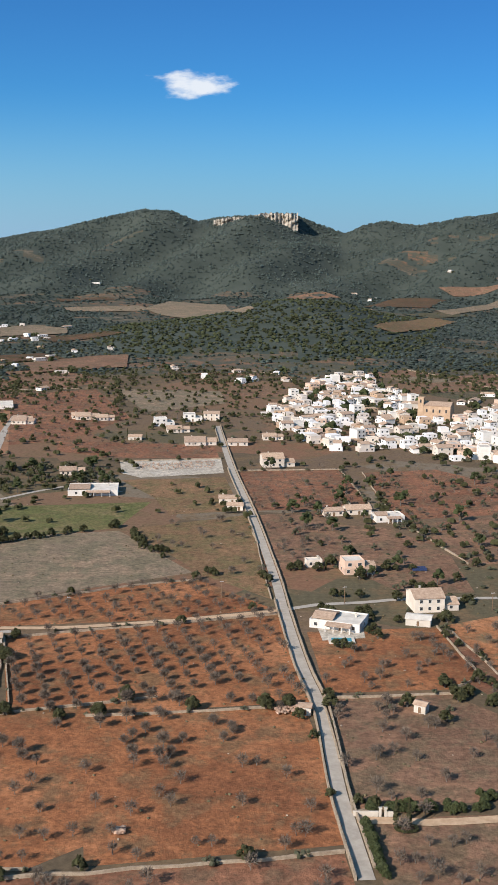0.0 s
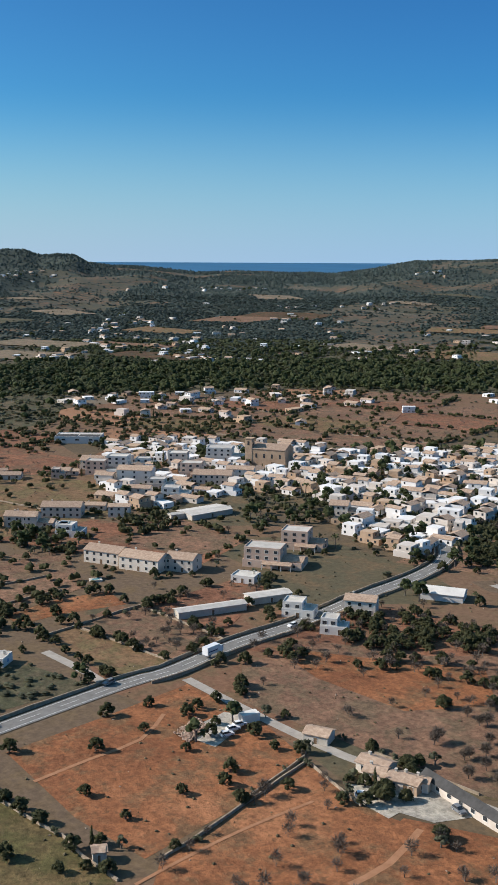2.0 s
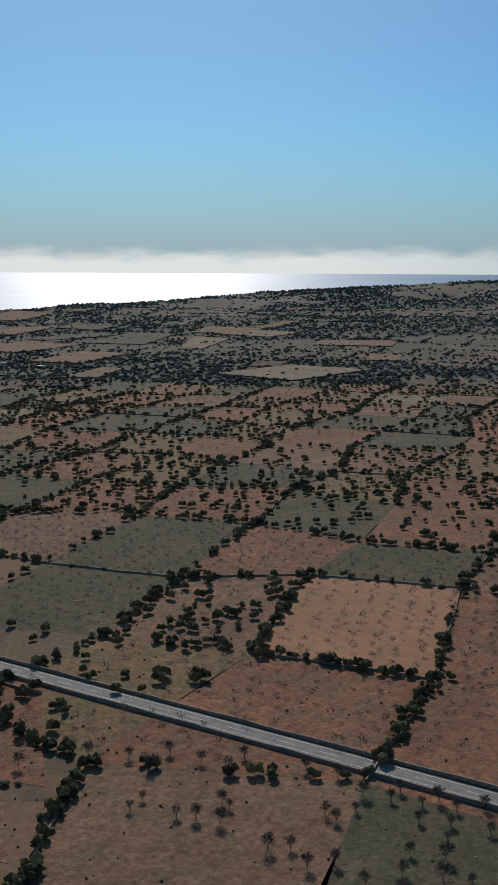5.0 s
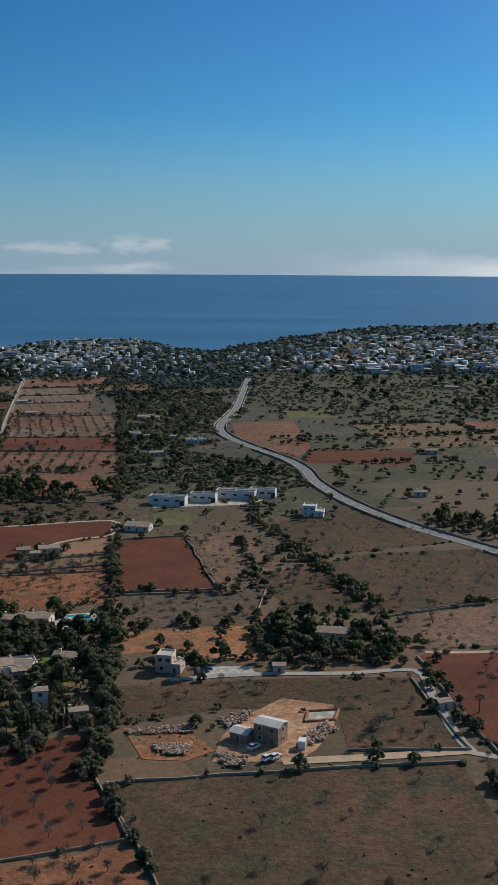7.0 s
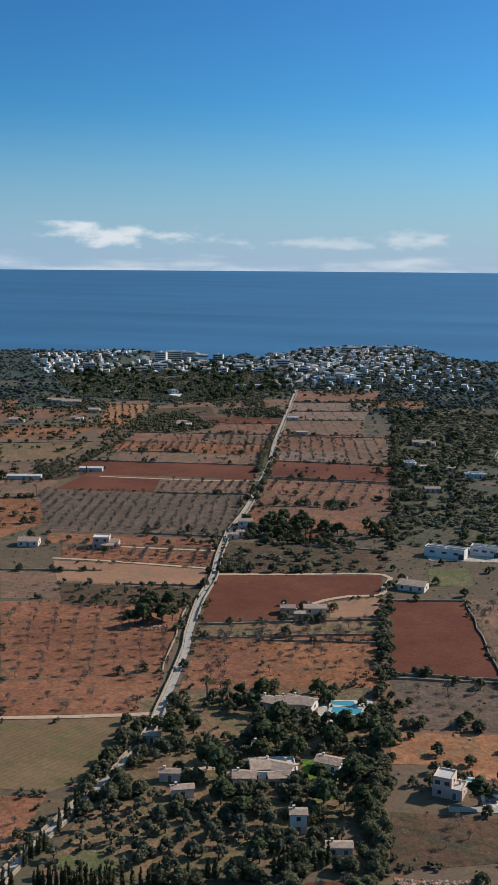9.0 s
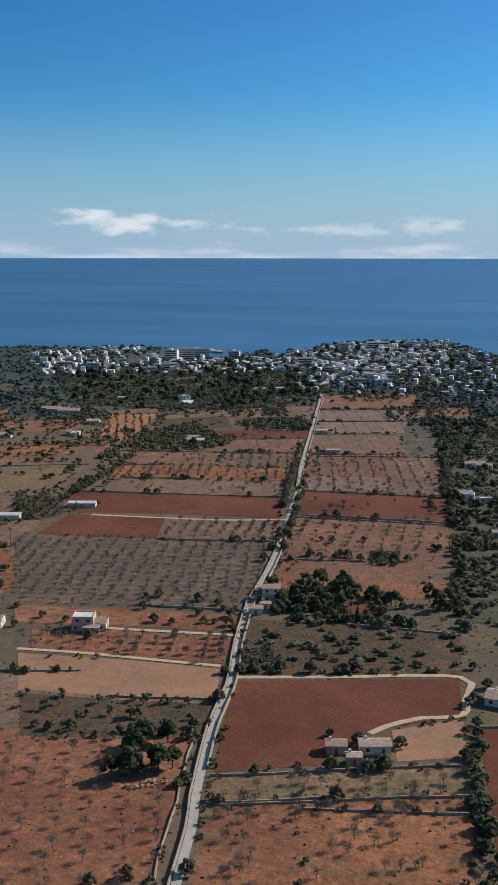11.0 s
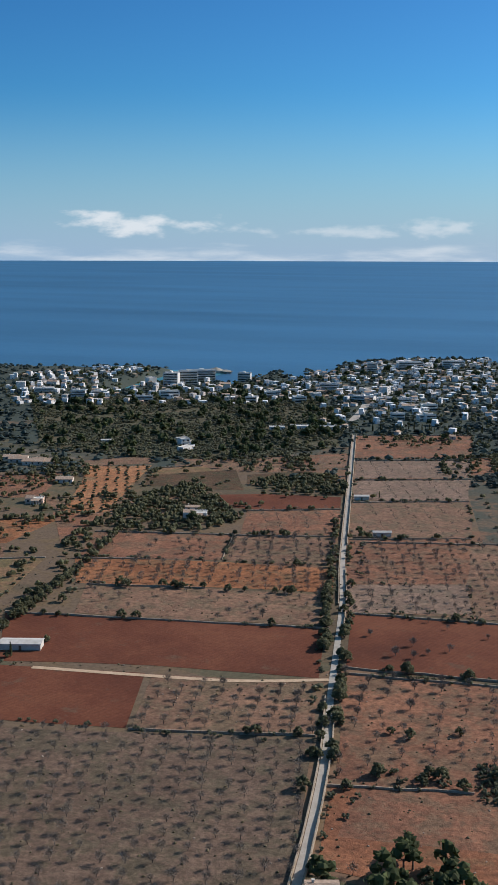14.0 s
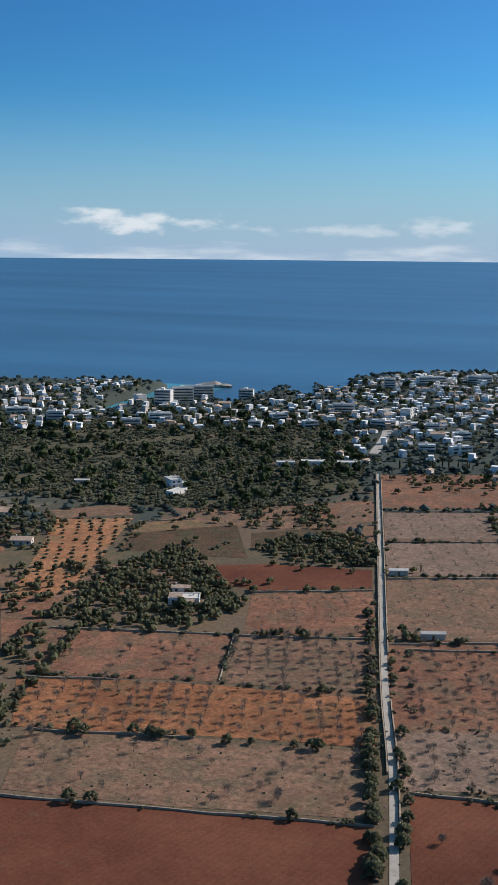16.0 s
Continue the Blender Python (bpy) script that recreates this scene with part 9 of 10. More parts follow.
def round_tower(x, y):
    base = new("round_tower")
    bm = bmesh.new()
    bmesh.ops.create_cone(bm, cap_ends=True, segments=18, radius1=3.4, radius2=3.1, depth=6.4)
    bmesh.ops.translate(bm, verts=bm.verts, vec=(0, 0, 2.9))
    part("wall", bm, M_SANDSTONE, base)
    bm = bmesh.new()
    bmesh.ops.create_cone(bm, cap_ends=True, segments=18, radius1=3.4, radius2=0.4, depth=1.0)
    bmesh.ops.translate(bm, verts=bm.verts, vec=(0, 0, 6.62))
    part("roof", bm, M_TILE, base)
    bm = bmesh.new()
    box(bm, -0.4, 0.4, -3.32, -3.1, 3.2, 4.3)
    part("window", bm, M_PANE, base)
    base.matrix_basis = pose(x, y, 0, 0, 0, 20)
    tagged(base, "round sandstone tower of an old farm", "tower")
    FOOT.append((x, y, 4))


round_tower(-161.1, 369.6)


def excavation(corners):
    """A dug rectangle for a pool: low raw banks of orange earth round a pale floor."""
    base = new("excavation")
    bm = bmesh.new()
    bm.faces.new([bm.verts.new((x, y, 0.2)) for x, y in corners])
    bmesh.ops.recalc_face_normals(bm, faces=bm.faces)
    part("floor", bm, SOIL["gravel"], base)
    n = len(corners)
    for i in range(n):
        (x1, y1), (x2, y2) = corners[i], corners[(i + 1) % n]
        d = math.hypot(x2 - x1, y2 - y1)
        ux, uy = (x2 - x1) / d, (y2 - y1) / d
        bm = bmesh.new()
        vs = [[bm.verts.new((x + uy * o, y - ux * o, z)) for o, z in ((0.7, 0.0), (0.25, 0.75), (-0.25, 0.7), (-0.5, 0.0))] for x, y in ((x1, y1), (x2, y2))]
        for k in range(3):
            bm.faces.new((vs[0][k], vs[1][k], vs[1][k + 1], vs[0][k + 1]))
        bm.faces.new(vs[0])
        bm.faces.new(vs[1][::-1])
        bmesh.ops.recalc_face_normals(bm, faces=bm.faces)
        part("bank", bm, SOIL["orange"], base)
    tagged(base, "freshly dug pool pit with orange earth banks", "pit", kind="structure")


excavation(((0.9, -319.9), (-8.4, -322.3), (-7.0, -314.6), (1.6, -312.3)))


def far_houses():
    """The houses of the towns that stand too far off to be told apart: walls, roofs and windows."""
    rng = random.Random(9)
    made = {"wall": [[], []], "cream_wall": [[], []], "sand_wall": [[], []], "roof": [[], []], "window": [[], []]}

    def quad(key, a, b_, c_, d_):
        vs, fs = made[key]
        n = len(vs)
        vs += [a, b_, c_, d_]
        fs.append((n, n + 1, n + 2, n + 3))

    for x, y, turn, w, d, storeys, style in TOWN_LEFT:
        z = level(x, y)
        c, s = math.cos(radians(turn)), math.sin(radians(turn))

        def at(px, py, pz):
            return (x + c * px - s * py, y + s * px + c * py, z + pz)

        wall_key = rng.choices(("wall", "cream_wall", "sand_wall"), (0.55, 0.3, 0.15) if style == "inland" else (0.74, 0.2, 0.06))[0]
        parts_ = [(w, d, 0.0, -1.0, STOREY)]
        if storeys > 1:
            parts_.append((w * rng.uniform(0.55, 1.0), d * 0.95, -w * 0.1, STOREY, storeys * STOREY))
        for k, (w_, d_, ox, z0, z1) in enumerate(parts_):
            q = [(-w_ / 2 + ox, -d_ / 2), (w_ / 2 + ox, -d_ / 2), (w_ / 2 + ox, d_ / 2), (-w_ / 2 + ox, d_ / 2)]
            for i in range(4):
                (ax_, ay_), (bx_, by_) = q[i], q[(i + 1) % 4]
                quad(wall_key, at(ax_, ay_, z0), at(bx_, by_, z0), at(bx_, by_, z1), at(ax_, ay_, z1))
                long_ = math.hypot(bx_ - ax_, by_ - ay_)
                nx, ny = (by_ - ay_) / long_ * 0.05, -(bx_ - ax_) / long_ * 0.05
                for level_ in range(max(1, round((z1 - max(z0, 0)) / STOREY))):
                    zz = max(z0, 0) + level_ * STOREY + 0.9
                    n_ = max(1, int(long_ / 3.4))
                    for m_ in range(n_):
                        if rng.random() < (0.35 if style == "inland" else 0.6):
                            continue
                        u0 = (m_ + 0.5) / n_ - 0.55 / long_
                        u1 = (m_ + 0.5) / n_ + 0.55 / long_
                        e0, e1 = (ax_ + (bx_ - ax_) * u0 + nx, ay_ + (by_ - ay_) * u0 + ny), (ax_ + (bx_ - ax_) * u1 + nx, ay_ + (by_ - ay_) * u1 + ny)
                        quad("window", at(*e0, zz), at(*e1, zz), at(*e1, zz + 1.2), at(*e0, zz + 1.2))
            if k == len(parts_) - 1 and rng.random() < (0.48 if style == "inland" else 0.3):
                h = d_ * 0.18
                quad("roof", at(q[0][0] - 0.3, q[0][1] - 0.3, z1), at(q[1][0] + 0.3, q[1][1] - 0.3, z1), at(w_ / 2 + ox + 0.3, 0, z1 + h), at(-w_ / 2 + ox - 0.3, 0, z1 + h))
                quad("roof", at(q[2][0] + 0.3, q[2][1] + 0.3, z1), at(q[3][0] - 0.3, q[3][1] + 0.3, z1), at(-w_ / 2 + ox - 0.3, 0, z1 + h), at(w_ / 2 + ox + 0.3, 0, z1 + h))
            else:
                quad(wall_key, at(*q[0], z1), at(*q[1], z1), at(*q[2], z1), at(*q[3], z1))
    base = new("far_houses")
    for key, (vs, fs) in made.items():
        ob = new(key, mesh_of(key, vs, fs, {"wall": M_FARHOUSE, "cream_wall": M_FARCREAM, "sand_wall": M_SANDSTONE, "roof": M_TILE, "window": M_PANE}[key]))
        ob.parent = base
    tagged(base, "white and cream houses packed in towns and along the shore", "houses", kind="stuff")


M_FARHOUSE = speckled("far_white_walls", (0.72, 0.69, 0.65), (0.82, 0.80, 0.77), 0.12, 0.85, 0.3, 0.0)
M_FARCREAM = speckled("far_cream_walls", (0.55, 0.48, 0.41), (0.68, 0.61, 0.54), 0.12, 0.85, 0.3, 0.0)


# ---- planting ----
def clear_of_roads(xs, ys, margin):
    ok = np.ones(len(xs), bool)
    for line_, width in ROADS:
        p = np.array([(q.x, q.y) for q in line_])
        box_ = (xs > p[:, 0].min() - 9) & (xs < p[:, 0].max() + 9) & (ys > p[:, 1].min() - 9) & (ys < p[:, 1].max() + 9) & ok
        idx = np.nonzero(box_)[0]
        for s in range(0, len(idx), 4000):
            i = idx[s:s + 4000]
            d = np.hypot(xs[i, None] - p[None, :, 0], ys[i, None] - p[None, :, 1]).min(1)
            ok[i[d < width / 2 + margin]] = False
    return ok


def clear_of_buildings(xs, ys):
    ok = np.ones(len(xs), bool)
    f_ = np.array(FOOT)
    for s in range(0, len(xs), 3000):
        d = np.hypot(xs[s:s + 3000, None] - f_[None, :, 0], ys[s:s + 3000, None] - f_[None, :, 1]) - f_[None, :, 2] * 0.8
        ok[s:s + 3000] = d.min(1) > 1.0
    return ok


def join_trees(name, kind, spots, label, size="low", scale=1.0):
    """Many small trees in one mesh of leaves or twigs and one of trunks."""
    if not len(spots):
        return
    info = KINDS[kind]
    rng = np.random.default_rng(len(spots))
    which = rng.integers(0, len(info[size]), len(spots))
    z = height(spots[:, 0], spots[:, 1])
    base = new(name)
    for key, (vi, fi), material in (("crown", (2, 3), info["leaf"]), ("trunk", (0, 1), M_BARK)):
        V, Fc, n = [], [], 0
        for k, shape in enumerate(info[size]):
            sel = np.nonzero(which == k)[0]
            tv, tf = np.array(shape[vi]), np.array(shape[fi])
            if not len(sel) or not len(tv) or (key == "trunk" and (size == "tiny" or kind in ("maquis", "bush"))):
                continue
            a = rng.uniform(0, 2 * math.pi, len(sel))
            s = rng.uniform(0.7, 1.25, len(sel)) * scale * info["scale"]
            c, sn = np.cos(a) * s, np.sin(a) * s
            P_ = np.empty((len(sel), len(tv), 3))
            P_[:, :, 0] = c[:, None] * tv[None, :, 0] - sn[:, None] * tv[None, :, 1] + spots[sel, 0, None]
            P_[:, :, 1] = sn[:, None] * tv[None, :, 0] + c[:, None] * tv[None, :, 1] + spots[sel, 1, None]
            P_[:, :, 2] = s[:, None] * tv[None, :, 2] + z[sel, None]
            V.append(P_.reshape(-1, 3))
            Fc.append((tf[None] + (np.arange(len(sel)) * len(tv))[:, None, None] + n).reshape(-1, 3))
            n += len(sel) * len(tv)
        if V:
            ob = new(key, mesh_of(key, np.concatenate(V), np.concatenate(Fc), material))
            ob.parent = base
    tagged(base, label, info["category"] + "s", kind="stuff")


def plant():
    spots = {}
    for kind, x, y in ORCHARD + SCATTER:
        spots.setdefault(kind, []).append((x, y))
    rng = np.random.default_rng(5)
    # bushes and young trees that grow along the field walls
    for (x1, y1), (x2, y2) in WALLS:
        d = math.hypot(x2 - x1, y2 - y1)
        for _ in range(int(d / 9)):
            u = rng.random()
            spots.setdefault("carob" if rng.random() < 0.25 else "bush", []).append((x1 + (x2 - x1) * u + rng.normal(0, 0.8), y1 + (y2 - y1) * u + rng.normal(0, 0.8)))
    # scrub and trees of the open country
    n = 75000
    r = np.sqrt(rng.uniform(180 ** 2, 1750 ** 2, n))
    a = rng.uniform(0, 2 * math.pi, n)
    x, y = -np.sin(a) * r + 60, np.cos(a) * r - 100
    patch_ = np.sin(x * 0.013 + 1.7 * np.sin(y * 0.009)) + np.sin(y * 0.016 + 1.9 * np.sin(x * 0.011))
    ok = (rng.random(n) < 0.10 + 0.34 * smooth(0.1, 1.6, patch_) * smooth(250, 900, r) + 0.24 * smooth(500, 1300, r) + 0.24 * ((bearing(x, y) > 140) & (bearing(x, y) < 192))) & (height(x, y) > -4)
    for poly in FIELD_AREAS:
        p = np.array(poly)
        cand = np.nonzero(ok & (x > p[:, 0].min()) & (x < p[:, 0].max()) & (y > p[:, 1].min()) & (y < p[:, 1].max()))[0]
        inn = np.zeros(len(cand), bool)
        for i in range(len(p)):
            (x1, y1), (x2, y2) = p[i], p[(i + 1) % len(p)]
            cross = ((y1 > y[cand]) != (y2 > y[cand]))
            with np.errstate(divide="ignore", invalid="ignore"):
                inn ^= cross & (x[cand] < (x2 - x1) * (y[cand] - y1) / (y2 - y1 + 1e-12) + x1)
        ok[cand[inn]] = False
    x, y = x[ok], y[ok]
    pick = rng.random(len(x))
    spots.setdefault("carob", []).extend(zip(x[pick < 0.5], y[pick < 0.5]))
    spots.setdefault("bush", []).extend(zip(x[(pick >= 0.5) & (pick < 0.68)], y[(pick >= 0.5) & (pick < 0.68)]))
    spots.setdefault("almond", []).extend(zip(x[(pick >= 0.68) & (pick < 0.86)], y[(pick >= 0.68) & (pick < 0.86)]))
    spots.setdefault("maquis", []).extend(zip(x[pick >= 0.86], y[pick >= 0.86]))
    # gardens between the houses
    for hx, hy, hr in FOOT:
        for _ in range(4 if hy > -300 else 3):
            t_ = rng.uniform(0, 6.28)
            q = hr + rng.uniform(0.5, 7.0)
            kind = ("carob", "carob", "bush", "pine", "olive", "cypress", "palm")[int(rng.choice(7, p=(0.4, 0.2, 0.15, 0.08, 0.09, 0.05, 0.03)))]
            spots.setdefault(kind, []).append((hx + math.cos(t_) * q, hy + math.sin(t_) * q))
    # southern carobs take the leaf colour lightened for haze
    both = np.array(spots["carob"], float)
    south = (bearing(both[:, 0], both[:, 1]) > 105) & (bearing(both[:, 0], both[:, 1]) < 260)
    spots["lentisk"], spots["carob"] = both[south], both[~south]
    bare = np.array(spots["almond"], float)
    spots["young_almond"], spots["almond"] = bare[bare[:, 1] < -230], bare[bare[:, 1] >= -230]
    most = {"almond": 110, "young_almond": 80, "shrub": 70, "carob": 160, "lentisk": 145, "pine": 40, "olive": 60, "cypress": 60, "bush": 40, "palm": 20}
    anchors = np.array(((-40, 310), (-160, 230), (0, -20), (100, -300), (190, -540), (240, -780)), float)
    for kind, some in spots.items():
        p = np.array(some, float)
        keep_ = clear_of_roads(p[:, 0], p[:, 1], 0.2 if kind == "shrub" else 1.2) & clear_of_buildings(p[:, 0], p[:, 1])
        keep_ &= np.hypot(p[:, 0] - 9, p[:, 1] - -302) > 19
        p = p[keep_]
        info = KINDS[kind]
        near = np.hypot(p[:, None, 0] - anchors[None, :, 0], p[:, None, 1] - anchors[None, :, 1]).min(1)
        order = np.argsort(near)
        limit = most.get(kind, 0) if info["shapes"] else 0
        first = {}
        for i in order[:limit]:
            px, py = p[i]
            k = int(rng.integers(0, len(info["shapes"])))
            s = info["scale"] * rng.uniform(0.75, 1.25)
            m = pose(px, py, level(px, py), 0, 0, rng.uniform(0, 360)) @ Matrix.Scale(s, 4)
            if k in first:
                ob = copy_thing(first[k], m @ Matrix.Scale(1 / first[k].scale.x, 4))
            else:
                tv, tf, cv, cf = info["shapes"][k]
                ob = new(info["category"] if kind in ("palm", "bush") else kind + "_tree")
                t_ = new("trunk", mesh_of("trunk", tv, tf, M_BARK))
                c_ = new("crown", mesh_of("crown", cv, cf, info["leaf"]))
                t_.parent = c_.parent = ob
                ob.matrix_basis = m
                tagged(ob, info["label"], info["category"], kind + " trees")
                first[k] = ob
        label = "many " + info["label"].replace(" tree", " trees")
        if "tiny" in info:
            more = limit + {"shrub": 400, "almond": 1300, "young_almond": 1300, "carob": 900, "lentisk": 1100, "pine": 500, "bush": 900}.get(kind, 0)
            join_trees(kind + "_trees", kind, p[order[limit:more]], label)
            join_trees("far_" + kind + "_trees", kind, p[order[more:]], label, "tiny")
        else:
            join_trees("far_" + kind + "_trees", kind, p[order[limit:]], label)


def outside_fields(x, y, beyond):
    """True where no laid-out field farther off than that lies."""
    ok = np.ones(len(x), bool)
    for k, poly in enumerate(FIELD_AREAS):
        p = np.array(poly)
        if math.hypot(*p.mean(0)) < beyond or (ROUGH[0] <= k < ROUGH[1] and p.mean(0)[0] < -750):
            continue
        for i in np.nonzero(ok & (x > p[:, 0].min()) & (x < p[:, 0].max()) & (y > p[:, 1].min()) & (y < p[:, 1].max()))[0]:
            ok[i] = not inside(poly, x[i], y[i])
    return ok


def clumps(name, x, y, s, material, label, rng):
    """Far trees, each a small uneven clump of leaves."""
    ok = (height(x, y) > -5) & clear_of_buildings(x, y) & clear_of_roads(x, y, 1.5)
    x, y, s = x[ok], y[ok], s[ok]
    ok = outside_fields(x, y, 1000)
    x, y, s = x[ok], y[ok], s[ok]
    z = height(x, y)
    forms = []
    for k in range(16):
        vs, fs = [], []
        lump(vs, fs, (0, 0, 0.5), (1, 1, 0.75), rng, 4, False)
        if k >= 8:
            # the farthest crowns are plain ragged domes
            vs = [np.array(vs[0]) * (1, 1, 0.9)] + [q * (1.12, 1.12, 0) + (0, 0, rng.uniform(-0.1, 0.3)) for q in vs[1:5]]
            fs = [(0, 1 + i, 1 + (i + 1) % 4) for i in range(4)]
        forms.append((np.array(vs), np.array(fs)))
    which = rng.integers(0, 8, len(x)) + 8 * (np.hypot(x, y) > 2650)
    V, Fc, n = [], [], 0
    for k, (tv, tf) in enumerate(forms):
        sel = np.nonzero(which == k)[0]
        ang, up = rng.uniform(0, 6.28, len(sel)), rng.uniform(0.65, 1.05, len(sel))
        P_ = np.empty((len(sel), len(tv), 3))
        P_[:, :, 0] = (np.cos(ang) * s[sel])[:, None] * tv[None, :, 0] - (np.sin(ang) * s[sel])[:, None] * tv[None, :, 1] + x[sel, None]
        P_[:, :, 1] = (np.sin(ang) * s[sel])[:, None] * tv[None, :, 0] + (np.cos(ang) * s[sel])[:, None] * tv[None, :, 1] + y[sel, None]
        P_[:, :, 2] = (s[sel] * up)[:, None] * tv[None, :, 2] + z[sel, None]
        V.append(P_.reshape(-1, 3))
        Fc.append((tf[None] + (np.arange(len(sel)) * len(tv))[:, None, None] + n).reshape(-1, 3))
        n += len(sel) * len(tv)
    tagged(new(name, mesh_of(name, np.concatenate(V), np.concatenate(Fc), material)), label, "woods", kind="stuff")


def woods():
    """Woods of the hills and the far plain, and the hedges between the far fields."""
    rng = np.random.default_rng(11)
    n = 260000
    r = np.sqrt(1150.0 ** 2 + (4650.0 ** 2 - 1150.0 ** 2) * rng.random(n) ** 1.45)
    az_ = rng.uniform(-22, 262, n) % 360
    x, y = -np.sin(np.radians(az_)) * r, np.cos(np.radians(az_)) * r
    # more of them where the belt of woods crosses the plain
    m_ = 15000
    r2, az2 = rng.uniform(1050, 1660, m_), rng.uniform(57, 108, m_)
    r, az_ = np.r_[r, r2], np.r_[az_, az2]
    x, y = np.r_[x, -np.sin(np.radians(az2)) * r2], np.r_[y, np.cos(np.radians(az2)) * r2]
    # and over the settled country inland
    m3 = 42000
    r3, az3 = np.sqrt(rng.uniform(1120.0 ** 2, 2750.0 ** 2, m3)), rng.uniform(13, 112, m3)
    r, az_ = np.r_[r, r3], np.r_[az_, az3]
    x, y = np.r_[x, -np.sin(np.radians(az3)) * r3], np.r_[y, np.cos(np.radians(az3)) * r3]
    share = woodland(x, y)
    belt_ = (np.arange(len(x)) >= n) & (np.arange(len(x)) < n + m_)
    ok = (rng.random(len(x)) < np.where(belt_, share > 0.55, 0.05 + 0.9 * share)) & (r < coast(az_))
    x, y, r = x[ok], y[ok], r[ok]
    s = rng.uniform(1.9, 4.1, len(x)) * (1 + 0.95 * smooth(1700, 4300, r))
    near = (wooded_hill(x, y) > 0.1) | ((r < 1700) & (bearing(x, y) > 14) & (bearing(x, y) < 75))
    clumps("hill_woods", x[near], y[near], s[near], M_HILLWOOD, "green pine woods over a low hill", rng)
    clumps("woods", x[~near], y[~near], s[~near], M_HAZEWOODS, "dark evergreen woods over hills and plain", rng)
    # hedges along the borders of the far fields
    c, s_ = math.cos(ROW), math.sin(ROW)
    u, v_ = [], []
    for i in range(-34, 34):
        for k in range(-48, 48):
            px, py = c * i * 96 - s_ * k * 64, s_ * i * 96 + c * k * 64
            far, az1 = math.hypot(px, py), float(bearing(px, py))
            if not 1120 < far < 3000 or 250 < az1 < 338 or far > float(coast(az1)) - 200:
                continue
            bend_ = 14 * math.sin(i * 1.7 + k * 0.9)
            for long_, along in ((96, 0), (64, 1)):
                if rng.random() < 0.28:
                    continue
                m_ = int(long_ / rng.choice((4.5, 6.0, 9.0)))
                q = rng.random(m_) * long_
                w = rng.normal(0, 1.8, m_) + bend_
                du, dv = (q, w) if not along else (w, q)
                u.append(px + c * du - s_ * dv)
                v_.append(py + s_ * du + c * dv)
    x, y = np.concatenate(u), np.concatenate(v_)
    ok = np.hypot(x, y) > 1150
    x, y = x[ok], y[ok]
    clumps("hedges", x, y, rng.uniform(1.2, 3.0, len(x)), M_HAZEWOODS, "dark hedges and trees between far fields", rng)


def weeds():
    """Tufts, clods and stones on the nearer fields."""
    rng = np.random.default_rng(21)
    for key, label, material, share in (("weed_tufts", "dry weeds and grass tufts on the fields", M_WEED, 0.6), ("field_stones", "pale stones strewn over the fields", M_FIELDSTONE, 0.16)):
        n = int(16000 * share)
        r = np.sqrt(rng.uniform(190 ** 2, 620 ** 2, n))
        az_ = np.radians(rng.uniform(-16, 232, n))
        x, y = -np.sin(az_) * r, np.cos(az_) * r
        more = rng.random(n) < 0.4
        x[more], y[more] = rng.uniform(20, 420, more.sum()), rng.uniform(-900, -420, more.sum())
        keep_ = clear_of_roads(x, y, 0.6) & clear_of_buildings(x, y)
        for poly in SMOOTH_AREAS:
            px, py = zip(*poly)
            for i in np.nonzero(keep_ & (x > min(px)) & (x < max(px)) & (y > min(py)) & (y < max(py)))[0]:
                keep_[i] = not inside(poly, x[i], y[i])
        x, y = x[keep_], y[keep_]
        vs, fs = [], []
        lump(vs, fs, (0, 0, 0.35), (1, 1, 0.7), rng, 4)
        tv, tf = np.array(vs), np.array(fs)
        s = rng.uniform(0.16, 0.5, len(x)) if key == "weed_tufts" else rng.uniform(0.1, 0.34, len(x))
        ang = rng.uniform(0, 6.28, len(x))
        P_ = np.empty((len(x), len(tv), 3))
        P_[:, :, 0] = (np.cos(ang) * s)[:, None] * tv[None, :, 0] - (np.sin(ang) * s)[:, None] * tv[None, :, 1] * 1.4 + x[:, None]
        P_[:, :, 1] = (np.sin(ang) * s)[:, None] * tv[None, :, 0] + (np.cos(ang) * s)[:, None] * tv[None, :, 1] * 1.4 + y[:, None]
        P_[:, :, 2] = s[:, None] * tv[None, :, 2] + 0.08
        Fc = (tf[None] + (np.arange(len(x)) * len(tv))[:, None, None]).reshape(-1, 3)
        tagged(new(key, mesh_of(key, P_.reshape(-1, 3), Fc, material)), label, "weeds" if key == "weed_tufts" else "stones", kind="stuff")


M_FIELDSTONE = speckled("field_stone", (0.26, 0.19, 0.14), (0.42, 0.34, 0.27), 0.7, 0.95, 0.1, 0.0, island=0.2)
M_WEED = speckled("dry_weeds", (0.085, 0.072, 0.04), (0.17, 0.135, 0.085), 0.7, 0.95, 0.1, 0.0, island=0.4)


def near_road(x, y, margin):
    return any(math.hypot(x - q.x, y - q.y) < margin for line_, _ in ROADS for q in line_)


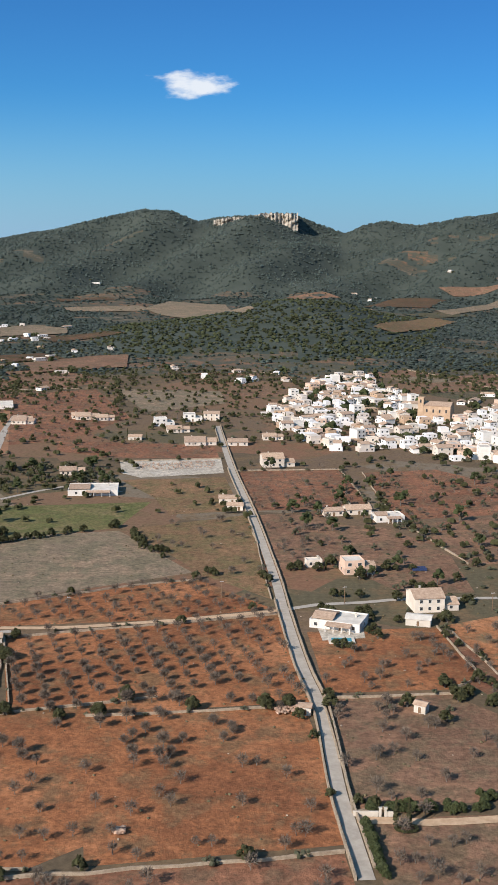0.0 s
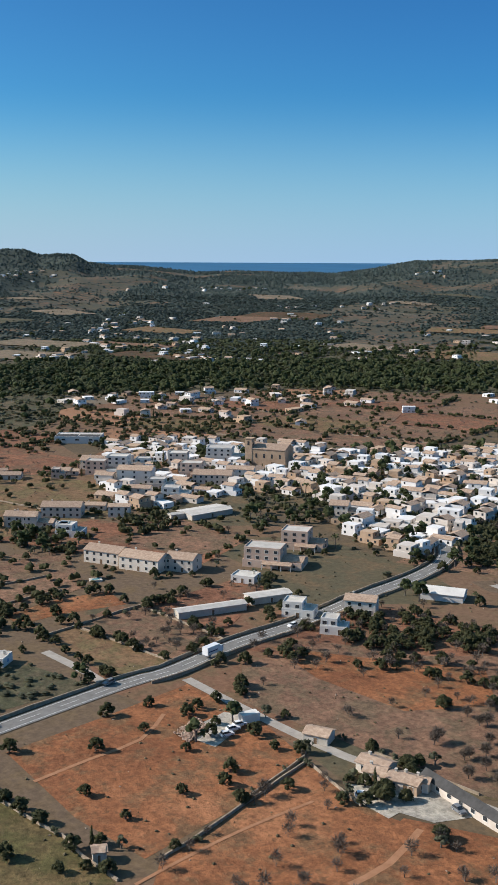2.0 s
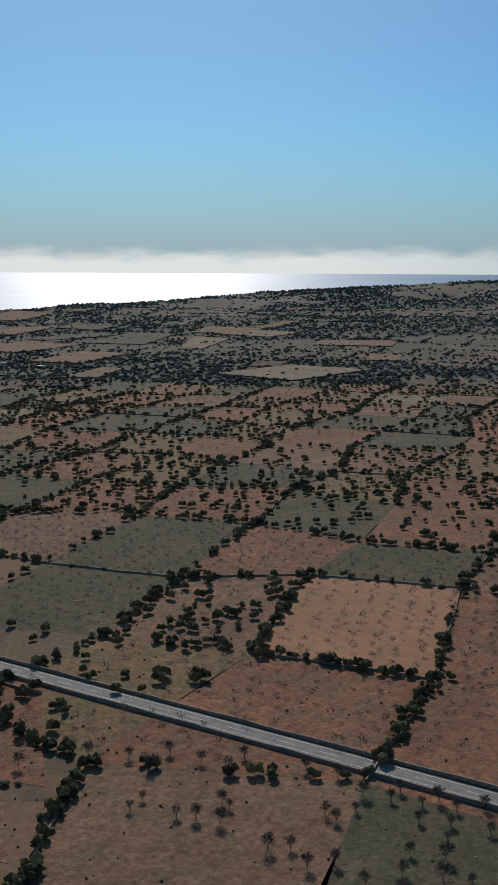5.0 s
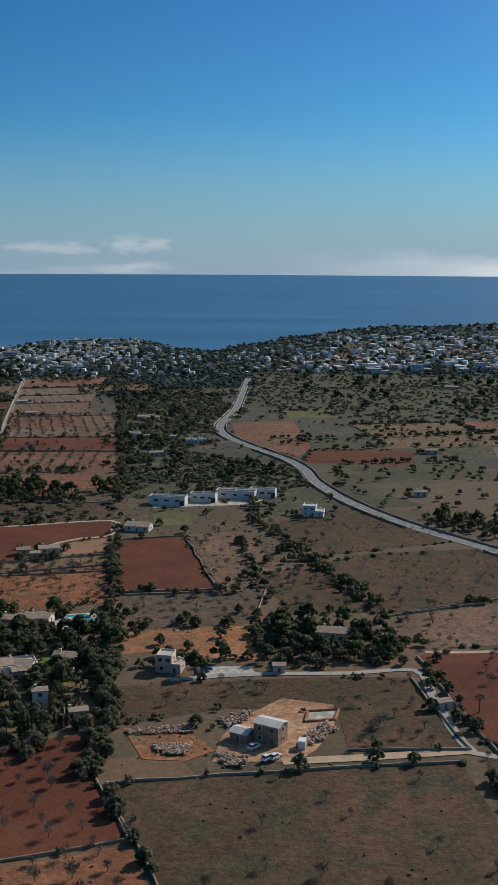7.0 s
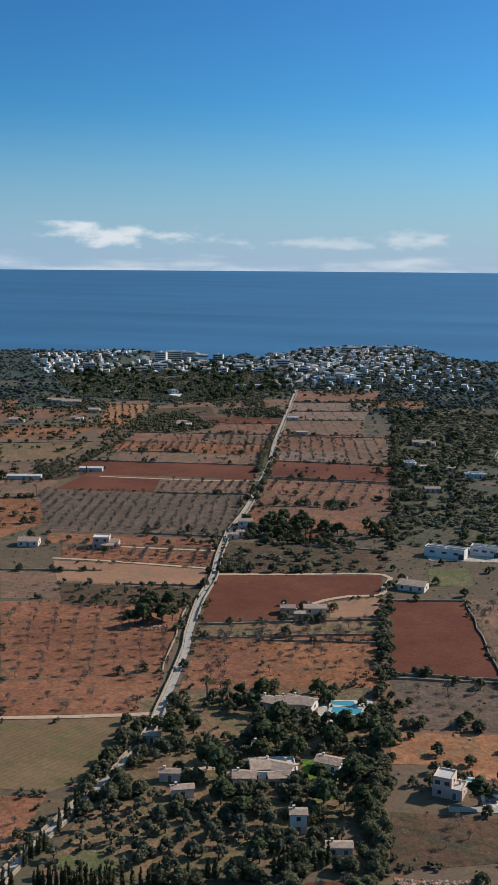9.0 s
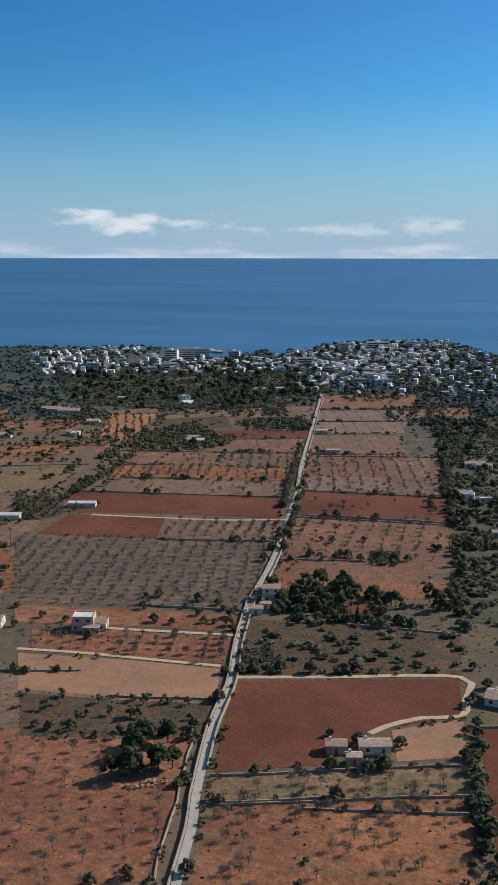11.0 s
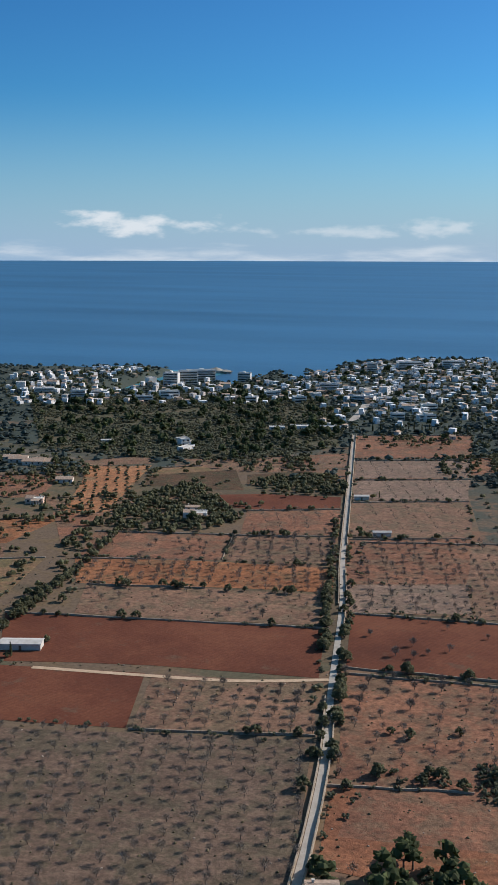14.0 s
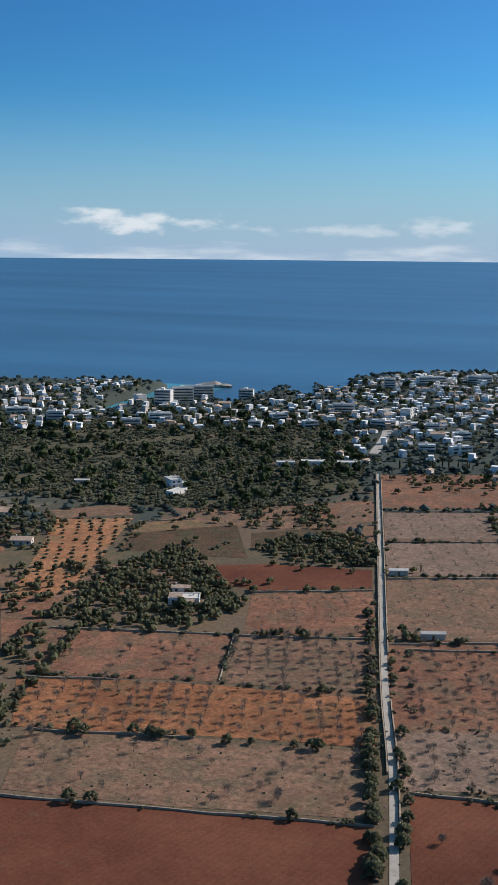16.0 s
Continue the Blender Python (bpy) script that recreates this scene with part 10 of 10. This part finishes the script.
def patchwork():
    """Small walled fields that fill the country between the others."""
    rng = random.Random(31)
    c, s = math.cos(ROW), math.sin(ROW)
    spots = {}

    def corner(i, k):
        if (i, k) not in spots:
            u, v = i * 88 + rng.uniform(-16, 16), k * 62 + rng.uniform(-12, 12)
            spots[i, k] = (c * u - s * v, s * u + c * v)
        return spots[i, k]

    for i in range(-17, 17):
        for k in range(-23, 23):
            quad = [corner(i, k), corner(i + 1, k), corner(i + 1, k + 1), corner(i, k + 1)]
            mx, my = sum(p[0] for p in quad) / 4, sum(p[1] for p in quad) / 4
            r, az_ = math.hypot(mx, my), float(bearing(mx, my))
            if not 215 < r < (1240 if not 58 < az_ < 106 else 1050) or 240 < az_ < 338 or max(math.hypot(*p) for p in quad) > 1290:
                continue
            tests = quad + [(mx, my)] + [((p[0] + mx) / 2, (p[1] + my) / 2) for p in quad]
            hits_ = sum(any(inside(f_, *q) for f_ in HAND_FIELDS) for q in tests)
            if hits_ > 3 or any(math.hypot(mx - f_[0], my - f_[1]) < 30 for f_ in FOOT):
                continue
            far = max(float(smooth(650, 1150, r)), 0.9 * (105 < az_ < 182))
            kind = rng.choices(("brown", "mixed", "tanred", "olive", "tan", "red", "scrub"), (0.34, 0.24, 0.06 * (1 - far), 0.14, 0.06, 0.08 * (1 - far), 0.24 * far))[0]
            tree = rng.choice((("almond", 9), ("mix", 12), ("carob", 9 + int(16 * far)), ("mix", 16 + int(22 * far)), ("carob", int(14 * far))))
            walls = "".join(str(q) for q in range(2) if rng.random() < 0.3) if hits_ == 0 else ""
            if r < 560 and rng.random() < 0.6:
                field(kind, quad, walls=walls, rows=("almond", rng.choice((8, 9, 10))), lift=0.025)
            else:
                field(kind, quad, walls=walls, sparse=(tree[0], int(tree[1] * 2.4)), lift=0.025)
            for a_, b_ in ((quad[0], quad[1]), (quad[1], quad[2])):
                if rng.random() < 0.65 + 0.2 * far:
                    tree_line((a_, b_), "carob", rng.choice((2.6, 4, 7)), 2.4)


def far_fields():
    """Open fields among the woods farther out."""
    rng = random.Random(77)
    for _ in range(120):
        az_ = rng.uniform(-16, 188)
        r = 1330 + 1500 * rng.random() ** 1.3
        if r > float(coast(az_)) - 420 or (az_ < 60 and r > 2750) or float(wooded_hill(-math.sin(radians(az_)) * r, math.cos(radians(az_)) * r)) > 0.1:
            continue
        x, y = -math.sin(radians(az_)) * r, math.cos(radians(az_)) * r
        w, d = rng.uniform(35, 95), rng.uniform(22, 60)
        c, s = math.cos(ROW + rng.gauss(0, 0.2)), math.sin(ROW + rng.gauss(0, 0.2))
        quad = [(x + c * u * w - s * v * d + rng.uniform(-8, 8), y + s * u * w + c * v * d + rng.uniform(-8, 8)) for u, v in ((-1, -1), (1, -1), (1, 1), (-1, 1))]
        if any(inside(f_, x, y) for f_ in FIELD_AREAS) or near_road(x, y, 30) or any(math.hypot(x - f_[0], y - f_[1]) < 60 for f_ in FOOT):
            continue
        # mostly muted soils: the dulling by haze is put into the colours picked
        field(rng.choices(("brown", "dull", "olive", "tan", "scrub"), (0.2, 0.25, 0.2, 0.2, 0.15))[0], quad, walls="", sparse=("carob", 5), lift=1.3)


HAND_FIELDS = list(FIELD_AREAS)


def hill_houses():
    """White villas scattered among the far woods."""
    rng = random.Random(3)
    groups = [(rng.uniform(-16, 100), 1000 + 2300 * rng.random() ** 1.6) for _ in range(75)]
    groups += [(rng.uniform(14, 62), rng.uniform(900, 2000)) for _ in range(40)]
    for _ in range(820):
        az_, r = rng.choice(groups)
        az_, r = az_ + rng.gauss(0, 90 / r * 30), r + rng.gauss(0, 60)
        x, y = -math.sin(radians(az_)) * r, math.cos(radians(az_)) * r
        if float(wooded_hill(x, y)) > 0.12 or (-24 < az_ < 24 and r > 3150):
            continue
        if near_road(x, y, 14) or any(inside(p, x, y) for p in HAND_FIELDS) or any(math.hypot(x - f_[0], y - f_[1]) < f_[2] + 9 for f_ in FOOT):
            continue
        TOWN_LEFT.append((x, y, rng.uniform(0, 360), rng.uniform(8, 16), rng.uniform(6, 9), rng.choice((1, 1, 2)), "inland"))
        FOOT.append((x, y, 7))
    # the far town on the plain
    for _ in range(150):
        az_, r = rng.gauss(76.8, 1.9), rng.gauss(2820, 90)
        x, y = -math.sin(radians(az_)) * r, math.cos(radians(az_)) * r
        TOWN_LEFT.append((x, y, rng.uniform(0, 360), rng.uniform(9, 16), rng.uniform(7, 11), rng.choice((2, 2, 3)), "inland"))
        FOOT.append((x, y, 9))
    # the resort east of the inlet
    shore = ((-42, -1994), (-259, -2108), (-587, -2044), (-533, -1786), (-298, -1474), (-104, -1442), (35, -1498))
    for _ in range(620):
        x, y = rng.uniform(-620, 90), rng.uniform(-2150, -1440)
        if inside(shore, x, y) and level(x, y) > 0 and not near_road(x, y, 12) and not any(math.hypot(x - f_[0], y - f_[1]) < f_[2] + 7 for f_ in FOOT):
            TOWN_LEFT.append((x, y, rng.uniform(0, 360), rng.uniform(9, 18), rng.uniform(7, 11), rng.choice((1, 2, 2)), "resort"))
            FOOT.append((x, y, 8))
    for _ in range(45):
        az_, r = rng.uniform(140, 182), rng.uniform(900, 1900)
        x, y = -math.sin(radians(az_)) * r, math.cos(radians(az_)) * r
        if level(x, y) > -3 and not near_road(x, y, 22) and not any(inside(p, x, y) for p in FIELD_AREAS):
            TOWN_LEFT.append((x, y, rng.uniform(0, 360), rng.uniform(9, 16), rng.uniform(7, 10), rng.choice((1, 1, 2)), "hill"))
            FOOT.append((x, y, 7))


patchwork()
far_fields()
hill_houses()
far_houses()
for (x1, y1), (x2, y2) in WALLS:
    d = math.hypot(x2 - x1, y2 - y1)
    n = max(2, int(d / 9))
    stone_wall([Vector((x1 + (x2 - x1) * k / n + (random.gauss(0, 0.3)), y1 + (y2 - y1) * k / n + random.gauss(0, 0.3), 0)) for k in range(n + 1)], 0.8, 0.42)
plant()
weeds()
woods()

# ---- one common scale ----
for ob in list(scene.objects):
    if ob.parent is None and ob.type not in ("CAMERA", "LIGHT"):
        ob.matrix_basis = Matrix.Scale(UNIT, 4) @ ob.matrix_basis
